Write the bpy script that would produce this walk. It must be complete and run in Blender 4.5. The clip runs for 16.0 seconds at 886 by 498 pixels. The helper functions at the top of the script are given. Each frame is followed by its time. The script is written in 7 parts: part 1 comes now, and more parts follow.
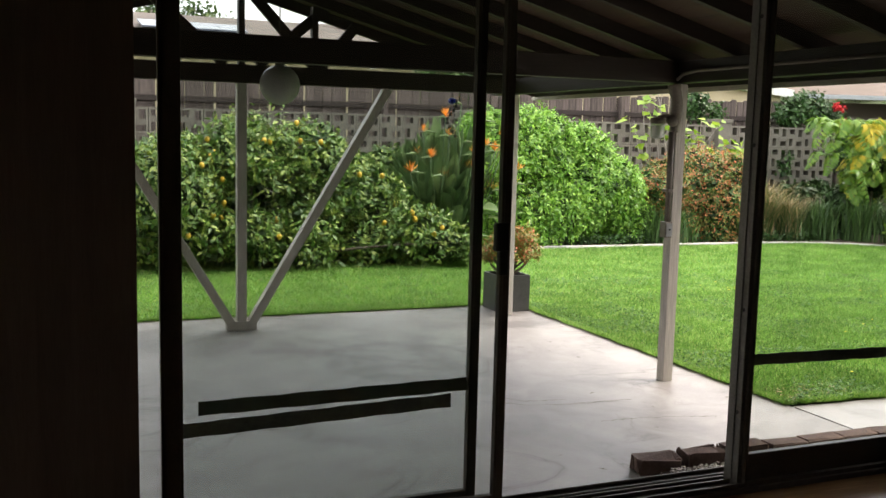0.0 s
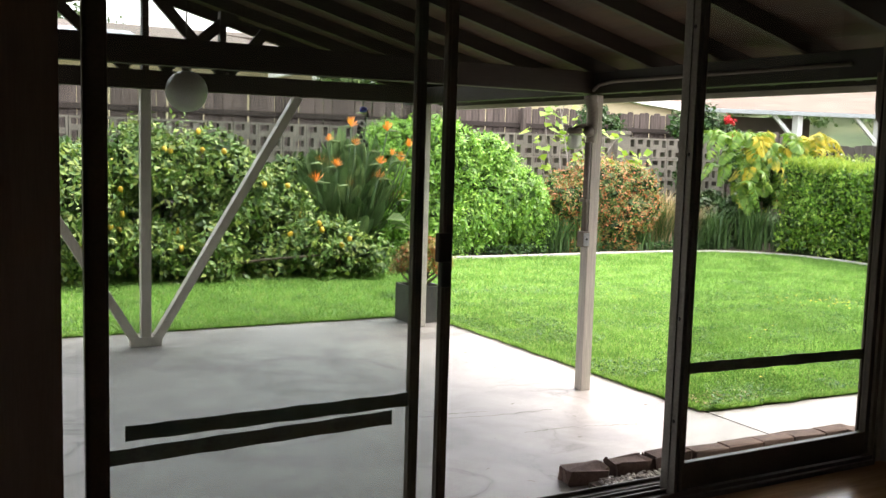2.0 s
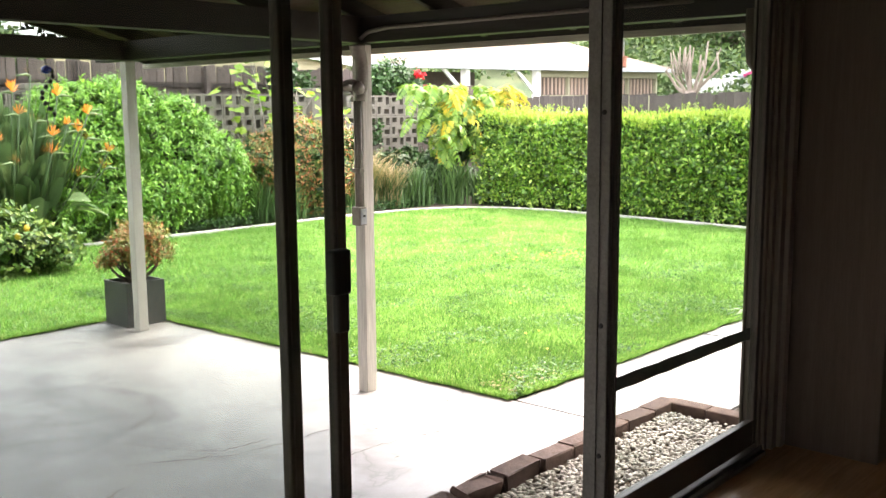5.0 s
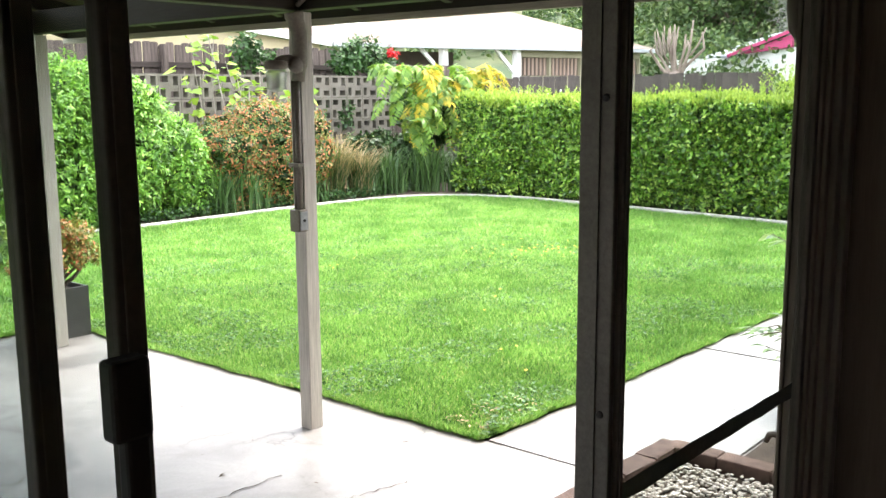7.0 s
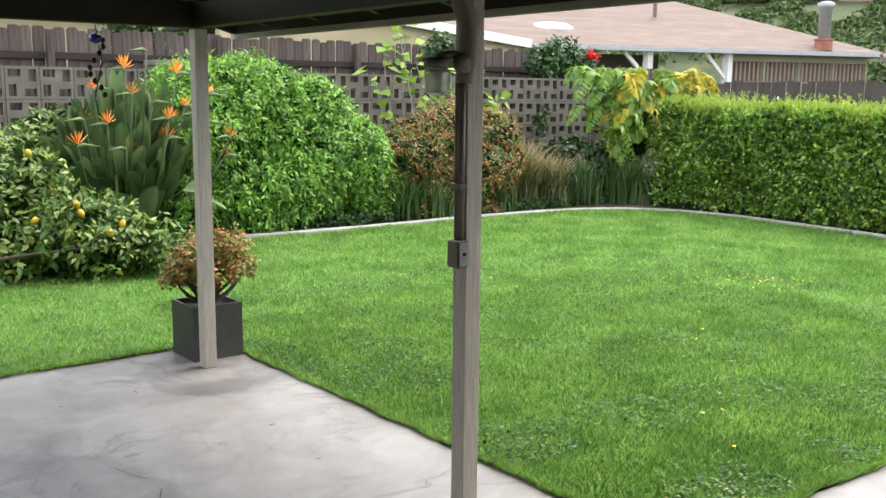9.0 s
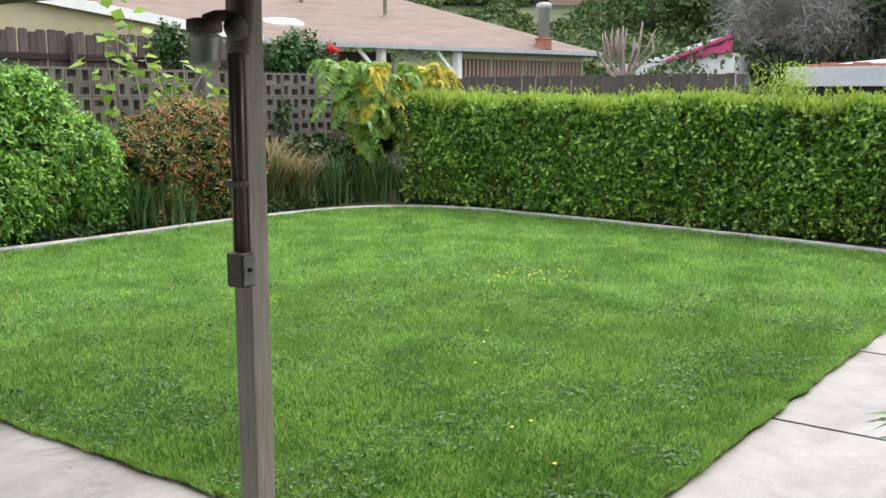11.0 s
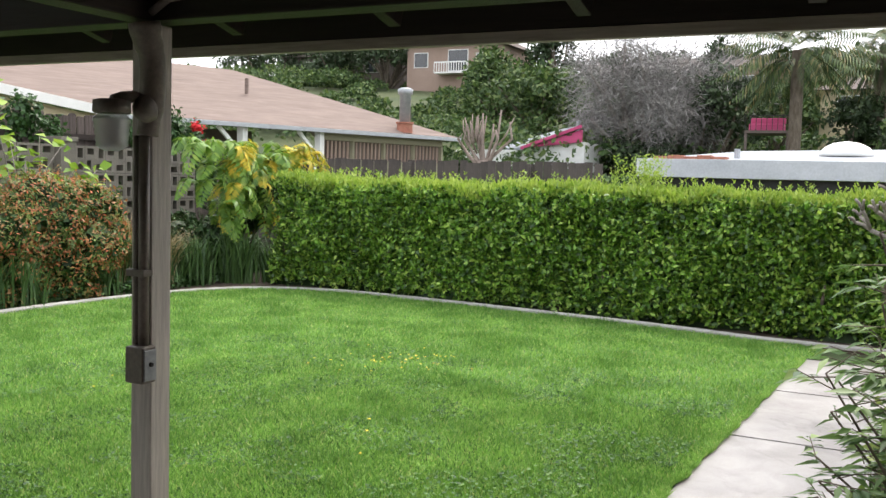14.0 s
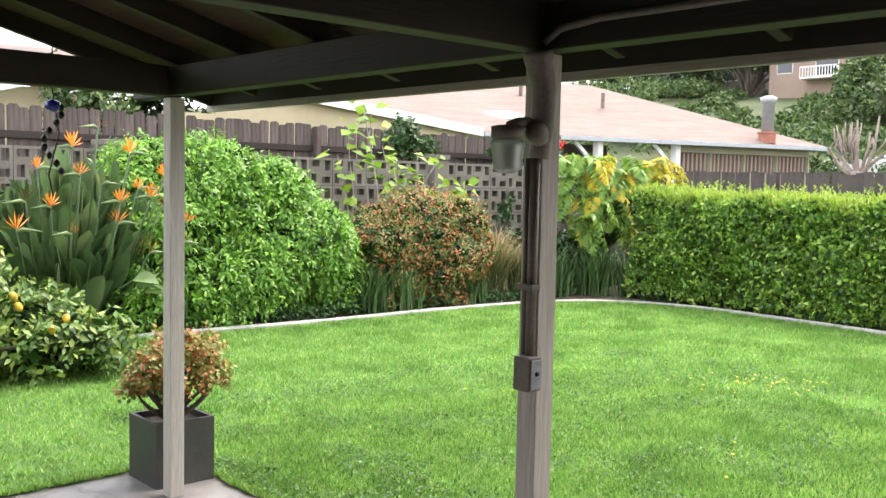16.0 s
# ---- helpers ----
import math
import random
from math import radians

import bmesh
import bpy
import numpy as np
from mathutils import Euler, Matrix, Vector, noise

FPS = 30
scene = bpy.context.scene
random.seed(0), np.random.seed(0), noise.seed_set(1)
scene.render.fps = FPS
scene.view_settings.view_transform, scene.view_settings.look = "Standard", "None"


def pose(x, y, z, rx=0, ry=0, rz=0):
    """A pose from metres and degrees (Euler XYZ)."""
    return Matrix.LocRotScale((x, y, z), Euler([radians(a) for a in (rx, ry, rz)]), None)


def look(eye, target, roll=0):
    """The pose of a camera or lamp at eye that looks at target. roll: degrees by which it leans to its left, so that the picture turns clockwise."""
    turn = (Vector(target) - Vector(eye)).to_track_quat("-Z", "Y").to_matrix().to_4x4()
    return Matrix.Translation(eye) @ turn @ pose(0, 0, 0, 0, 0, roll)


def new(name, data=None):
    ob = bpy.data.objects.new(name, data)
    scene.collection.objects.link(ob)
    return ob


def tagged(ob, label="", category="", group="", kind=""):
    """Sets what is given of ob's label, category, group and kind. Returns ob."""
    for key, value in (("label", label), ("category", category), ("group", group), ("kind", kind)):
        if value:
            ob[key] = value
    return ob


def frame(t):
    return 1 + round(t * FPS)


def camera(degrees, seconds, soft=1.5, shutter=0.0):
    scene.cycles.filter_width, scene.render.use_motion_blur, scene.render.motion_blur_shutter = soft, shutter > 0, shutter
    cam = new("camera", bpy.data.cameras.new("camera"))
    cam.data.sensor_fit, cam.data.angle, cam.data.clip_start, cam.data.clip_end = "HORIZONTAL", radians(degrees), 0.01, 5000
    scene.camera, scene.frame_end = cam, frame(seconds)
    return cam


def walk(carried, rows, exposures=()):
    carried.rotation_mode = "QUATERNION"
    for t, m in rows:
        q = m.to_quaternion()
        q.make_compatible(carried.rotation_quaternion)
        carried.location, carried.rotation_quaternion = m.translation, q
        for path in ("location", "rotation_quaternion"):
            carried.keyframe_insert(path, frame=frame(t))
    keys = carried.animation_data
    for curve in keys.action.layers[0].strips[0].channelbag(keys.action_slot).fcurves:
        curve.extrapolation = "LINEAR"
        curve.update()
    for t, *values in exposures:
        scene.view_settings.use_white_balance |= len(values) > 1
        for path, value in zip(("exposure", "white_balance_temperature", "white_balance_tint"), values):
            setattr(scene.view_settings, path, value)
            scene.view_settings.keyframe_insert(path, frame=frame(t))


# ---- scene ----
cam = camera(49.9, 16.0)
EXPOSURES = [(0, 2.0, 7000, 13), (0.5, 2.4, 7000, 13), (1, 2.47, 7000, 13), (2, 2.55, 6900, 14), (3, 2.55, 6900, 15), (3.5, 2.75, 6900, 15), (4.7, 3.15, 6900, 15), (6.8, 2.85, 6500, 10), (7, 2.75, 6500, 10), (7.5, 1.6, 6500, 10), (8, 1.72, 6500, 10), (10.5, 1.65, 6500, 10), (11, 1.4, 6500, 10), (11.5, 0.48, 6500, 10), (12, 0.65, 6500, 11), (12.5, 1.1, 6500, 12), (13.0, 1.45, 6600, 14), (13.5, 1.35, 6600, 11), (14.0, 1.42, 6600, 11), (14.5, 1.75, 6500, 11), (15, 1.95, 6600, 12), (16, 2.12, 6600, 13)]
PATH = [
    (0, (-3.889, -2.894, 1.644), (-3.13, -1.059, 1.406), 1.4),
    (0.5, (-3.81, -3.07, 1.635), (-3.193, -1.182, 1.401), 2.7),
    (1, (-3.801, -3.079, 1.632), (-3.174, -1.194, 1.405), 3.3),
    (1.5, (-3.883, -2.92, 1.633), (-3.08, -1.1, 1.426), 3.1),
    (2, (-3.978, -2.738, 1.63), (-3.022, -0.994, 1.42), 1.7),
    (2.5, (-3.981, -2.511, 1.63), (-2.941, -0.812, 1.44), 0.5),
    (3, (-4.025, -2.309, 1.646), (-2.858, -0.697, 1.449), 0.7),
    (3.5, (-4.087, -2.069, 1.65), (-2.762, -0.589, 1.421), -0.1),
    (4, (-4.054, -1.876, 1.636), (-2.622, -0.505, 1.369), -0.2),
    (4.5, (-3.966, -1.68, 1.639), (-2.494, -0.355, 1.364), -0.3),
    (7, (-3.057, -0.982, 1.647), (-1.548, 0.289, 1.321), -0.4),
    (7.5, (-2.866, -0.865, 1.653), (-1.542, 0.596, 1.316), -0.1),
    (8, (-2.666, -0.746, 1.657), (-1.527, 0.861, 1.308), 0.6),
    (10.5, (-2.11, 0.144, 1.653), (-0.612, 1.44, 1.375), 0.0),
    (11, (-2.034, 0.245, 1.574), (-0.433, 1.401, 1.257), 0.1),
    (11.5, (-1.94, 0.315, 1.55), (-0.201, 1.237, 1.196), 0.1),
    (12, (-1.98, 0.341, 1.578), (-0.098, 0.962, 1.309), -0.0),
    (12.5, (-2.029, 0.345, 1.625), (-0.083, 0.773, 1.46), 0.8),
    (13, (-2.055, 0.344, 1.611), (-0.115, 0.809, 1.466), 1.2),
    (13.5, (-2.059, 0.384, 1.596), (-0.194, 1.088, 1.439), 1.2),
    (14, (-2.076, 0.433, 1.6), (-0.301, 1.344, 1.454), 1.6),
    (14.5, (-2.118, 0.448, 1.608), (-0.442, 1.531, 1.472), 2.2),
    (15, (-2.133, 0.474, 1.614), (-0.581, 1.728, 1.474), 2.2),
    (15.5, (-2.153, 0.484, 1.62), (-0.719, 1.871, 1.482), 1.7),
    (16, (-2.18, 0.47, 1.618), (-0.847, 1.955, 1.481), 1.2),
]
walk(cam, [(t, look(eye, target, roll)) for t, eye, target, roll in PATH], EXPOSURES)

# ---- light ----
world = bpy.data.worlds.new("sky")
scene.world = world
world.use_nodes = True
wn = world.node_tree
sky = wn.nodes.new("ShaderNodeTexSky")
sky.sky_type = 'NISHITA'
sky.sun_disc = False
sky.sun_elevation = radians(62)
sky.sun_rotation = radians(95)
sky.air_density, sky.dust_density, sky.ozone_density = 1.0, 6.0, 1.0
haze = wn.nodes.new("ShaderNodeMix")
haze.data_type = 'RGBA'
haze.inputs[0].default_value = 0.75
haze.inputs[7].default_value = (7.6, 7.8, 8.2, 1)
wn.links.new(sky.outputs[0], haze.inputs[6])
wn.links.new(haze.outputs[2], wn.nodes["Background"].inputs[0])
wn.nodes["Background"].inputs[1].default_value = 0.13
sun_data = bpy.data.lights.new("sun", 'SUN')
sun_data.energy, sun_data.angle, sun_data.color = 1.2, radians(25), (1.0, 0.96, 0.9)
sun = new("sun", sun_data)
sun.matrix_world = look((11, -1, 20.7), (0, 0, 0))


# ---- materials ----
def nodes_of(name):
    m = bpy.data.materials.new(name)
    m.use_nodes = True
    t = m.node_tree
    return m, t, t.nodes["Principled BSDF"]


def noise_node(t, scale, detail=6, rough=0.6, coord=None, stretch=None, dist=0.0):
    n = t.nodes.new("ShaderNodeTexNoise")
    n.inputs["Scale"].default_value = scale
    n.inputs["Detail"].default_value = detail
    n.inputs["Roughness"].default_value = rough
    n.inputs["Distortion"].default_value = dist
    c = t.nodes.new("ShaderNodeTexCoord")
    src = c.outputs["Object"]
    if stretch:
        mp = t.nodes.new("ShaderNodeMapping")
        mp.inputs["Scale"].default_value = stretch
        t.links.new(src, mp.inputs[0])
        src = mp.outputs[0]
    t.links.new(src, n.inputs["Vector"])
    return n


def ramp_node(t, src, stops):
    r = t.nodes.new("ShaderNodeValToRGB")
    while len(r.color_ramp.elements) < len(stops):
        r.color_ramp.elements.new(0.5)
    for e, (p, c) in zip(r.color_ramp.elements, stops):
        e.position, e.color = p, (*c, 1)
    t.links.new(src, r.inputs[0])
    return r


def mixed(t, a, b, fac, mode='MIX'):
    m = t.nodes.new("ShaderNodeMix")
    m.data_type, m.blend_type = 'RGBA', mode
    for s, v in ((6, a), (7, b), (0, fac)):
        if isinstance(v, (int, float)):
            m.inputs[s].default_value = v
        elif isinstance(v, tuple):
            m.inputs[s].default_value = (*v, 1)
        else:
            t.links.new(v, m.inputs[s])
    return m.outputs[2]


def add_bump(t, b, src, strength, dist=0.01):
    n = t.nodes.new("ShaderNodeBump")
    n.inputs["Strength"].default_value = strength
    n.inputs["Distance"].default_value = dist
    t.links.new(src, n.inputs["Height"])
    t.links.new(n.outputs[0], b.inputs["Normal"])


def mat(name, c1, c2, rough=0.7, scale=3.0, fine=60.0, bump=0.2, metal=0.0, spec=0.4, stretch=None, per_object=0.0, dirt=0.35):
    """Two-scale surface: large blotches between c1 and c2, fine grain, bump and uneven gloss."""
    m, t, b = nodes_of(name)
    big = noise_node(t, scale, 5, 0.6, stretch=stretch, dist=0.4)
    small = noise_node(t, fine, 6, 0.7, stretch=stretch)
    r = ramp_node(t, big.outputs[0], [(0.32, c1), (0.68, c2)])
    g = ramp_node(t, small.outputs[0], [(0.3, (1 - dirt,) * 3), (0.7, (1.0,) * 3)])
    col = mixed(t, r.outputs[0], g.outputs[0], 1.0, 'MULTIPLY')
    if per_object:
        info = t.nodes.new("ShaderNodeObjectInfo")
        v = ramp_node(t, info.outputs["Random"], [(0, (1 - per_object,) * 3), (1, (1.0,) * 3)])
        col = mixed(t, col, v.outputs[0], 1.0, 'MULTIPLY')
    t.links.new(col, b.inputs["Base Color"])
    rr = t.nodes.new("ShaderNodeMapRange")
    rr.inputs[3].default_value, rr.inputs[4].default_value = max(0.02, rough - 0.12), min(1, rough + 0.12)
    t.links.new(big.outputs[0], rr.inputs[0])
    t.links.new(rr.outputs[0], b.inputs["Roughness"])
    b.inputs["Metallic"].default_value = metal
    b.inputs["Specular IOR Level"].default_value = spec
    if bump:
        add_bump(t, b, small.outputs[0], bump)
    return m


def leaf_mat(name, stops, rough=0.45, trans=0.3, spec=0.4, patch=0.5, broad=1.7):
    """Leaves: a colour per leaf, broad patches over the plant, some light through the blade."""
    m, t, b = nodes_of(name)
    geo = t.nodes.new("ShaderNodeNewGeometry")
    r = ramp_node(t, geo.outputs["Random Per Island"], stops)
    big = noise_node(t, broad, 3, 0.55)
    p = ramp_node(t, big.outputs[0], [(0.32, (1 - patch * 0.75, 1 - patch * 0.65, 1 - patch * 0.75)), (0.55, (1 - patch * 0.15,) * 3), (0.7, (1.0, 1.0, 1.0))])
    col = mixed(t, r.outputs[0], p.outputs[0], 1.0, 'MULTIPLY')
    t.links.new(col, b.inputs["Base Color"])
    b.inputs["Roughness"].default_value = rough
    b.inputs["Specular IOR Level"].default_value = spec
    tr = t.nodes.new("ShaderNodeBsdfTranslucent")
    t.links.new(mixed(t, col, (0.9, 1.0, 0.35), 0.25, 'MULTIPLY'), tr.inputs[0])
    mx = t.nodes.new("ShaderNodeMixShader")
    mx.inputs[0].default_value = trans
    t.links.new(b.outputs[0], mx.inputs[1])
    t.links.new(tr.outputs[0], mx.inputs[2])
    t.links.new(mx.outputs[0], t.nodes["Material Output"].inputs[0])
    return m


def concrete_mat(name, tint=(1, 1, 1), stain=1.0, rings=()):
    """Weathered concrete; rings: dried water marks as (x, y, radius, band, depth)."""
    m, t, b = nodes_of(name)
    big = noise_node(t, 0.55, 6, 0.62, dist=1.2)
    mid = noise_node(t, 2.6, 7, 0.65, dist=0.8)
    small = noise_node(t, 85, 5, 0.7)
    base = ramp_node(t, mid.outputs[0], [(0.3, (0.25, 0.23, 0.215)), (0.55, (0.36, 0.34, 0.32)), (0.75, (0.45, 0.43, 0.41))])
    s = ramp_node(t, big.outputs[0], [(0.38, (1 - 0.42 * stain, 1 - 0.43 * stain, 1 - 0.43 * stain)), (0.50, (0.9, 0.89, 0.88)), (0.6, (1, 1, 1))])
    g = ramp_node(t, small.outputs[0], [(0.3, (0.82,) * 3), (0.7, (1.0,) * 3)])
    col = mixed(t, mixed(t, base.outputs[0], s.outputs[0], 1.0, 'MULTIPLY'), g.outputs[0], 1.0, 'MULTIPLY')
    vein = noise_node(t, 0.9, 4, 0.55, dist=2.2)
    va = t.nodes.new("ShaderNodeMath")
    va.operation = 'SUBTRACT'
    va.inputs[1].default_value = 0.5
    t.links.new(vein.outputs[0], va.inputs[0])
    vb = t.nodes.new("ShaderNodeMath")
    vb.operation = 'ABSOLUTE'
    t.links.new(va.outputs[0], vb.inputs[0])
    vr = ramp_node(t, vb.outputs[0], [(0.0, (0.36, 0.35, 0.35)), (0.008, (0.74, 0.73, 0.72)), (0.05, (1, 1, 1))])
    gate = noise_node(t, 0.7, 3, 0.5)
    gr = ramp_node(t, gate.outputs[0], [(0.46, (0, 0, 0)), (0.58, (stain, stain, stain))])
    col = mixed(t, col, mixed(t, (1.0, 1.0, 1.0), vr.outputs[0], gr.outputs[0]), 1.0, 'MULTIPLY')
    for cx, cy, rad, band, depth in rings:
        tc = t.nodes.new("ShaderNodeTexCoord")
        warp = noise_node(t, 1.6, 4, 0.6)
        wv = t.nodes.new("ShaderNodeVectorMath")
        wv.operation = 'MULTIPLY_ADD'
        wv.inputs[1].default_value = (0.7, 0.7, 0.0)
        t.links.new(warp.outputs[1], wv.inputs[0])
        t.links.new(tc.outputs["Object"], wv.inputs[2])
        ds = t.nodes.new("ShaderNodeVectorMath")
        ds.operation = 'DISTANCE'
        ds.inputs[1].default_value = (cx + 0.35, cy + 0.35, 0)
        t.links.new(wv.outputs[0], ds.inputs[0])
        rg = t.nodes.new("ShaderNodeMapRange")
        rg.inputs[2].default_value = rad * 1.6
        t.links.new(ds.outputs["Value"], rg.inputs[0])
        f = 1 / 1.6
        dk = ramp_node(t, rg.outputs[0], [(0.0, (1 - depth * 0.35,) * 3), (f - band, (1 - depth * 0.45,) * 3), (f - 0.03, (1 - depth,) * 3), (f + 0.05, (1, 1, 1))])
        col = mixed(t, col, dk.outputs[0], 1.0, 'MULTIPLY')
    col = mixed(t, col, tint, 1.0, 'MULTIPLY')
    t.links.new(col, b.inputs["Base Color"])
    rr = t.nodes.new("ShaderNodeMapRange")
    rr.inputs[3].default_value, rr.inputs[4].default_value = 0.28, 0.62
    t.links.new(mid.outputs[0], rr.inputs[0])
    t.links.new(rr.outputs[0], b.inputs["Roughness"])
    add_bump(t, b, small.outputs[0], 0.15, 0.004)
    return m


def glass_mat(name, tint=(0.885, 0.905, 0.895), gloss=0.03):
    m, t, b = nodes_of(name)
    out = t.nodes["Material Output"]
    tr = t.nodes.new("ShaderNodeBsdfTransparent")
    tr.inputs[0].default_value = (*tint, 1)
    gl = t.nodes.new("ShaderNodeBsdfGlossy")
    gl.inputs["Roughness"].default_value = 0.02
    mx = t.nodes.new("ShaderNodeMixShader")
    mx.inputs[0].default_value = gloss
    t.links.new(tr.outputs[0], mx.inputs[1])
    t.links.new(gl.outputs[0], mx.inputs[2])
    t.links.new(mx.outputs[0], out.inputs[0])
    return m


def board_mat(name, c1, c2, rough=0.75, axis='z', per_object=0.35, bump=0.5):
    """Weathered or painted wood with grain along one axis."""
    st = {'x': (1.2, 22, 22), 'y': (22, 1.2, 22), 'z': (22, 22, 1.2)}[axis]
    return mat(name, c1, c2, rough, 1.0, 5.0, bump, stretch=st, per_object=per_object, dirt=0.4)


M = {}
M["concrete"] = concrete_mat("patio_concrete", (0.86, 0.86, 0.87), 1.0, ((-1.5, 3.45, 0.62, 0.25, 0.34), (-1.9, 2.35, 0.75, 0.2, 0.22), (0.0, 4.85, 0.5, 0.4, 0.35), (-2.9, 4.6, 0.5, 0.3, 0.25), (-0.7, 2.3, 0.4, 0.3, 0.15)))
M["path"] = concrete_mat("path_concrete", (1.0, 1.02, 1.06), 0.45)
M["kerb"] = mat("kerb_concrete", (0.35, 0.34, 0.315), (0.49, 0.475, 0.45), 0.85, 4, 70, 0.3)
M["post"] = board_mat("painted_post", (0.625, 0.58, 0.515), (0.68, 0.64, 0.57), 0.55, 'z', 0.05, 0.25)
M["beam"] = board_mat("brown_painted_beam", (0.022, 0.016, 0.012), (0.036, 0.026, 0.02), 0.6, 'y', 0.2, 0.25)
M["beamx"] = board_mat("brown_painted_beam_across", (0.03, 0.021, 0.015), (0.046, 0.032, 0.024), 0.6, 'x', 0.2, 0.25)
M["sheath"] = board_mat("roof_boards", (0.062, 0.031, 0.018), (0.11, 0.057, 0.034), 0.75, 'y', 0.3, 0.4)
M["fascia"] = board_mat("fascia_paint", (0.42, 0.39, 0.32), (0.52, 0.48, 0.40), 0.6, 'y', 0.05, 0.2)
M["bronze"] = mat("bronze_aluminium", (0.075, 0.062, 0.048), (0.11, 0.092, 0.073), 0.45, 4, 90, 0.05, metal=0.15)
# Paler than the bronze frames: daylight on the jamb side is in the colour
M["alu"] = mat("daylit_aluminium", (0.16, 0.155, 0.14), (0.23, 0.22, 0.2), 0.5, 4, 90, 0.05, metal=0.5)
M["black"] = mat("black_plastic", (0.012, 0.012, 0.012), (0.025, 0.024, 0.022), 0.45, 5, 80, 0.05)
M["glass"] = glass_mat("door_glass")
M["tape"] = mat("green_grey_tape", (0.10, 0.125, 0.10), (0.15, 0.175, 0.14), 0.6, 8, 60, 0.1)
M["plaster"] = mat("interior_wall_paint", (0.36, 0.27, 0.19), (0.42, 0.32, 0.23), 0.8, 1.0, 120, 0.1, dirt=0.1)
# Brown wall tone with the dimness beside the doors put into it
M["shaded_wall"] = mat("shade_darkened_wall", (0.10, 0.07, 0.05), (0.14, 0.10, 0.072), 0.6, 1.0, 8, 0.15, stretch=(22, 22, 1.2), dirt=0.25)
M["ceiling"] = mat("ceiling_paint", (0.72, 0.68, 0.62), (0.78, 0.75, 0.69), 0.9, 1.0, 120, 0.15, dirt=0.1)
M["casing"] = mat("taupe_trim_paint", (0.15, 0.123, 0.099), (0.20, 0.166, 0.134), 0.5, 2, 80, 0.1, dirt=0.15)
M["woodfloor"] = mat("wood_floor", (0.42, 0.24, 0.12), (0.56, 0.34, 0.18), 0.17, 1.3, 7, 0.05, spec=0.75, stretch=(1.2, 14, 14), dirt=0.3)
M["stucco"] = mat("cream_stucco", (0.80, 0.73, 0.66), (0.86, 0.79, 0.72), 0.9, 0.9, 140, 0.5, dirt=0.14)
M["white"] = mat("white_paint", (0.68, 0.68, 0.66), (0.78, 0.78, 0.76), 0.6, 2, 60, 0.1, dirt=0.15)
M["brick"] = mat("red_brick", (0.10, 0.062, 0.052), (0.215, 0.145, 0.118), 0.9, 9, 90, 0.6, per_object=0.35)
M["pebble"] = leaf_mat("pale_pebbles", [(0, (0.34, 0.31, 0.28)), (0.5, (0.56, 0.52, 0.47)), (1, (0.74, 0.70, 0.65))], 0.7, 0.0)
M["stoop"] = mat("weathered_stoop_concrete", (0.24, 0.21, 0.18), (0.36, 0.32, 0.28), 0.9, 5, 60, 0.7)
M["soil"] = mat("garden_soil", (0.045, 0.032, 0.022), (0.12, 0.09, 0.065), 0.95, 6, 40, 0.9)
M["metalpipe"] = mat("painted_conduit", (0.20, 0.175, 0.15), (0.28, 0.245, 0.21), 0.5, 6, 80, 0.1, metal=0.3)
M["galv"] = mat("galvanised_metal", (0.36, 0.38, 0.40), (0.46, 0.48, 0.50), 0.45, 8, 60, 0.1, metal=0.25)
M["pot"] = mat("charcoal_planter", (0.05, 0.05, 0.048), (0.085, 0.085, 0.08), 0.55, 4, 80, 0.15)
M["block"] = mat("breeze_block", (0.165, 0.15, 0.125), (0.235, 0.215, 0.18), 0.95, 3, 60, 0.4, per_object=0.2)
M["fence"] = board_mat("weathered_fence_board", (0.042, 0.031, 0.026), (0.18, 0.142, 0.125), 0.9, 'z', 0.4, 0.7)
M["fencegrey"] = board_mat("grey_fence_board", (0.085, 0.072, 0.064), (0.13, 0.112, 0.10), 0.9, 'z', 0.25, 0.4)
M["rail"] = board_mat("dark_fence_rail", (0.03, 0.022, 0.018), (0.06, 0.045, 0.038), 0.9, 'x', 0.2, 0.4)
M["bark"] = mat("bark", (0.085, 0.065, 0.045), (0.20, 0.165, 0.13), 0.95, 7, 50, 0.8, stretch=(1, 1, 0.3))
M["greybark"] = mat("pale_grey_bark", (0.22, 0.19, 0.17), (0.40, 0.36, 0.32), 0.9, 7, 50, 0.6)
M["pollard"] = mat("pollard_bark", (0.22, 0.17, 0.145), (0.36, 0.29, 0.25), 0.9, 7, 50, 0.6)
M["plumeria"] = mat("plumeria_bark", (0.21, 0.185, 0.165), (0.36, 0.33, 0.29), 0.9, 7, 50, 0.6)
M["turf"] = mat("lawn_turf", (0.042, 0.11, 0.018), (0.115, 0.24, 0.04), 0.95, 5.0, 70, 1.0)
M["blade"] = leaf_mat("grass_blades", [(0, (0.12, 0.265, 0.045)), (0.5, (0.245, 0.46, 0.092)), (0.9, (0.375, 0.57, 0.16)), (1, (0.60, 0.58, 0.26))], 0.5, 0.45, 0.3, 0.52, 1.9)
M["tuft"] = leaf_mat("tall_grass_tufts", [(0, (0.09, 0.215, 0.038)), (0.6, (0.15, 0.31, 0.058)), (1, (0.25, 0.40, 0.10))], 0.5, 0.35, 0.3, 0.4)
M["lemon_leaf"] = leaf_mat("lemon_leaves", [(0, (0.055, 0.125, 0.025)), (0.55, (0.14, 0.25, 0.05)), (1, (0.36, 0.42, 0.10))], 0.4, 0.25)
M["bright_leaf"] = leaf_mat("bright_shrub_leaves", [(0, (0.10, 0.25, 0.032)), (0.6, (0.20, 0.42, 0.05)), (1, (0.36, 0.60, 0.09))], 0.4, 0.38, patch=0.7, broad=4.0)
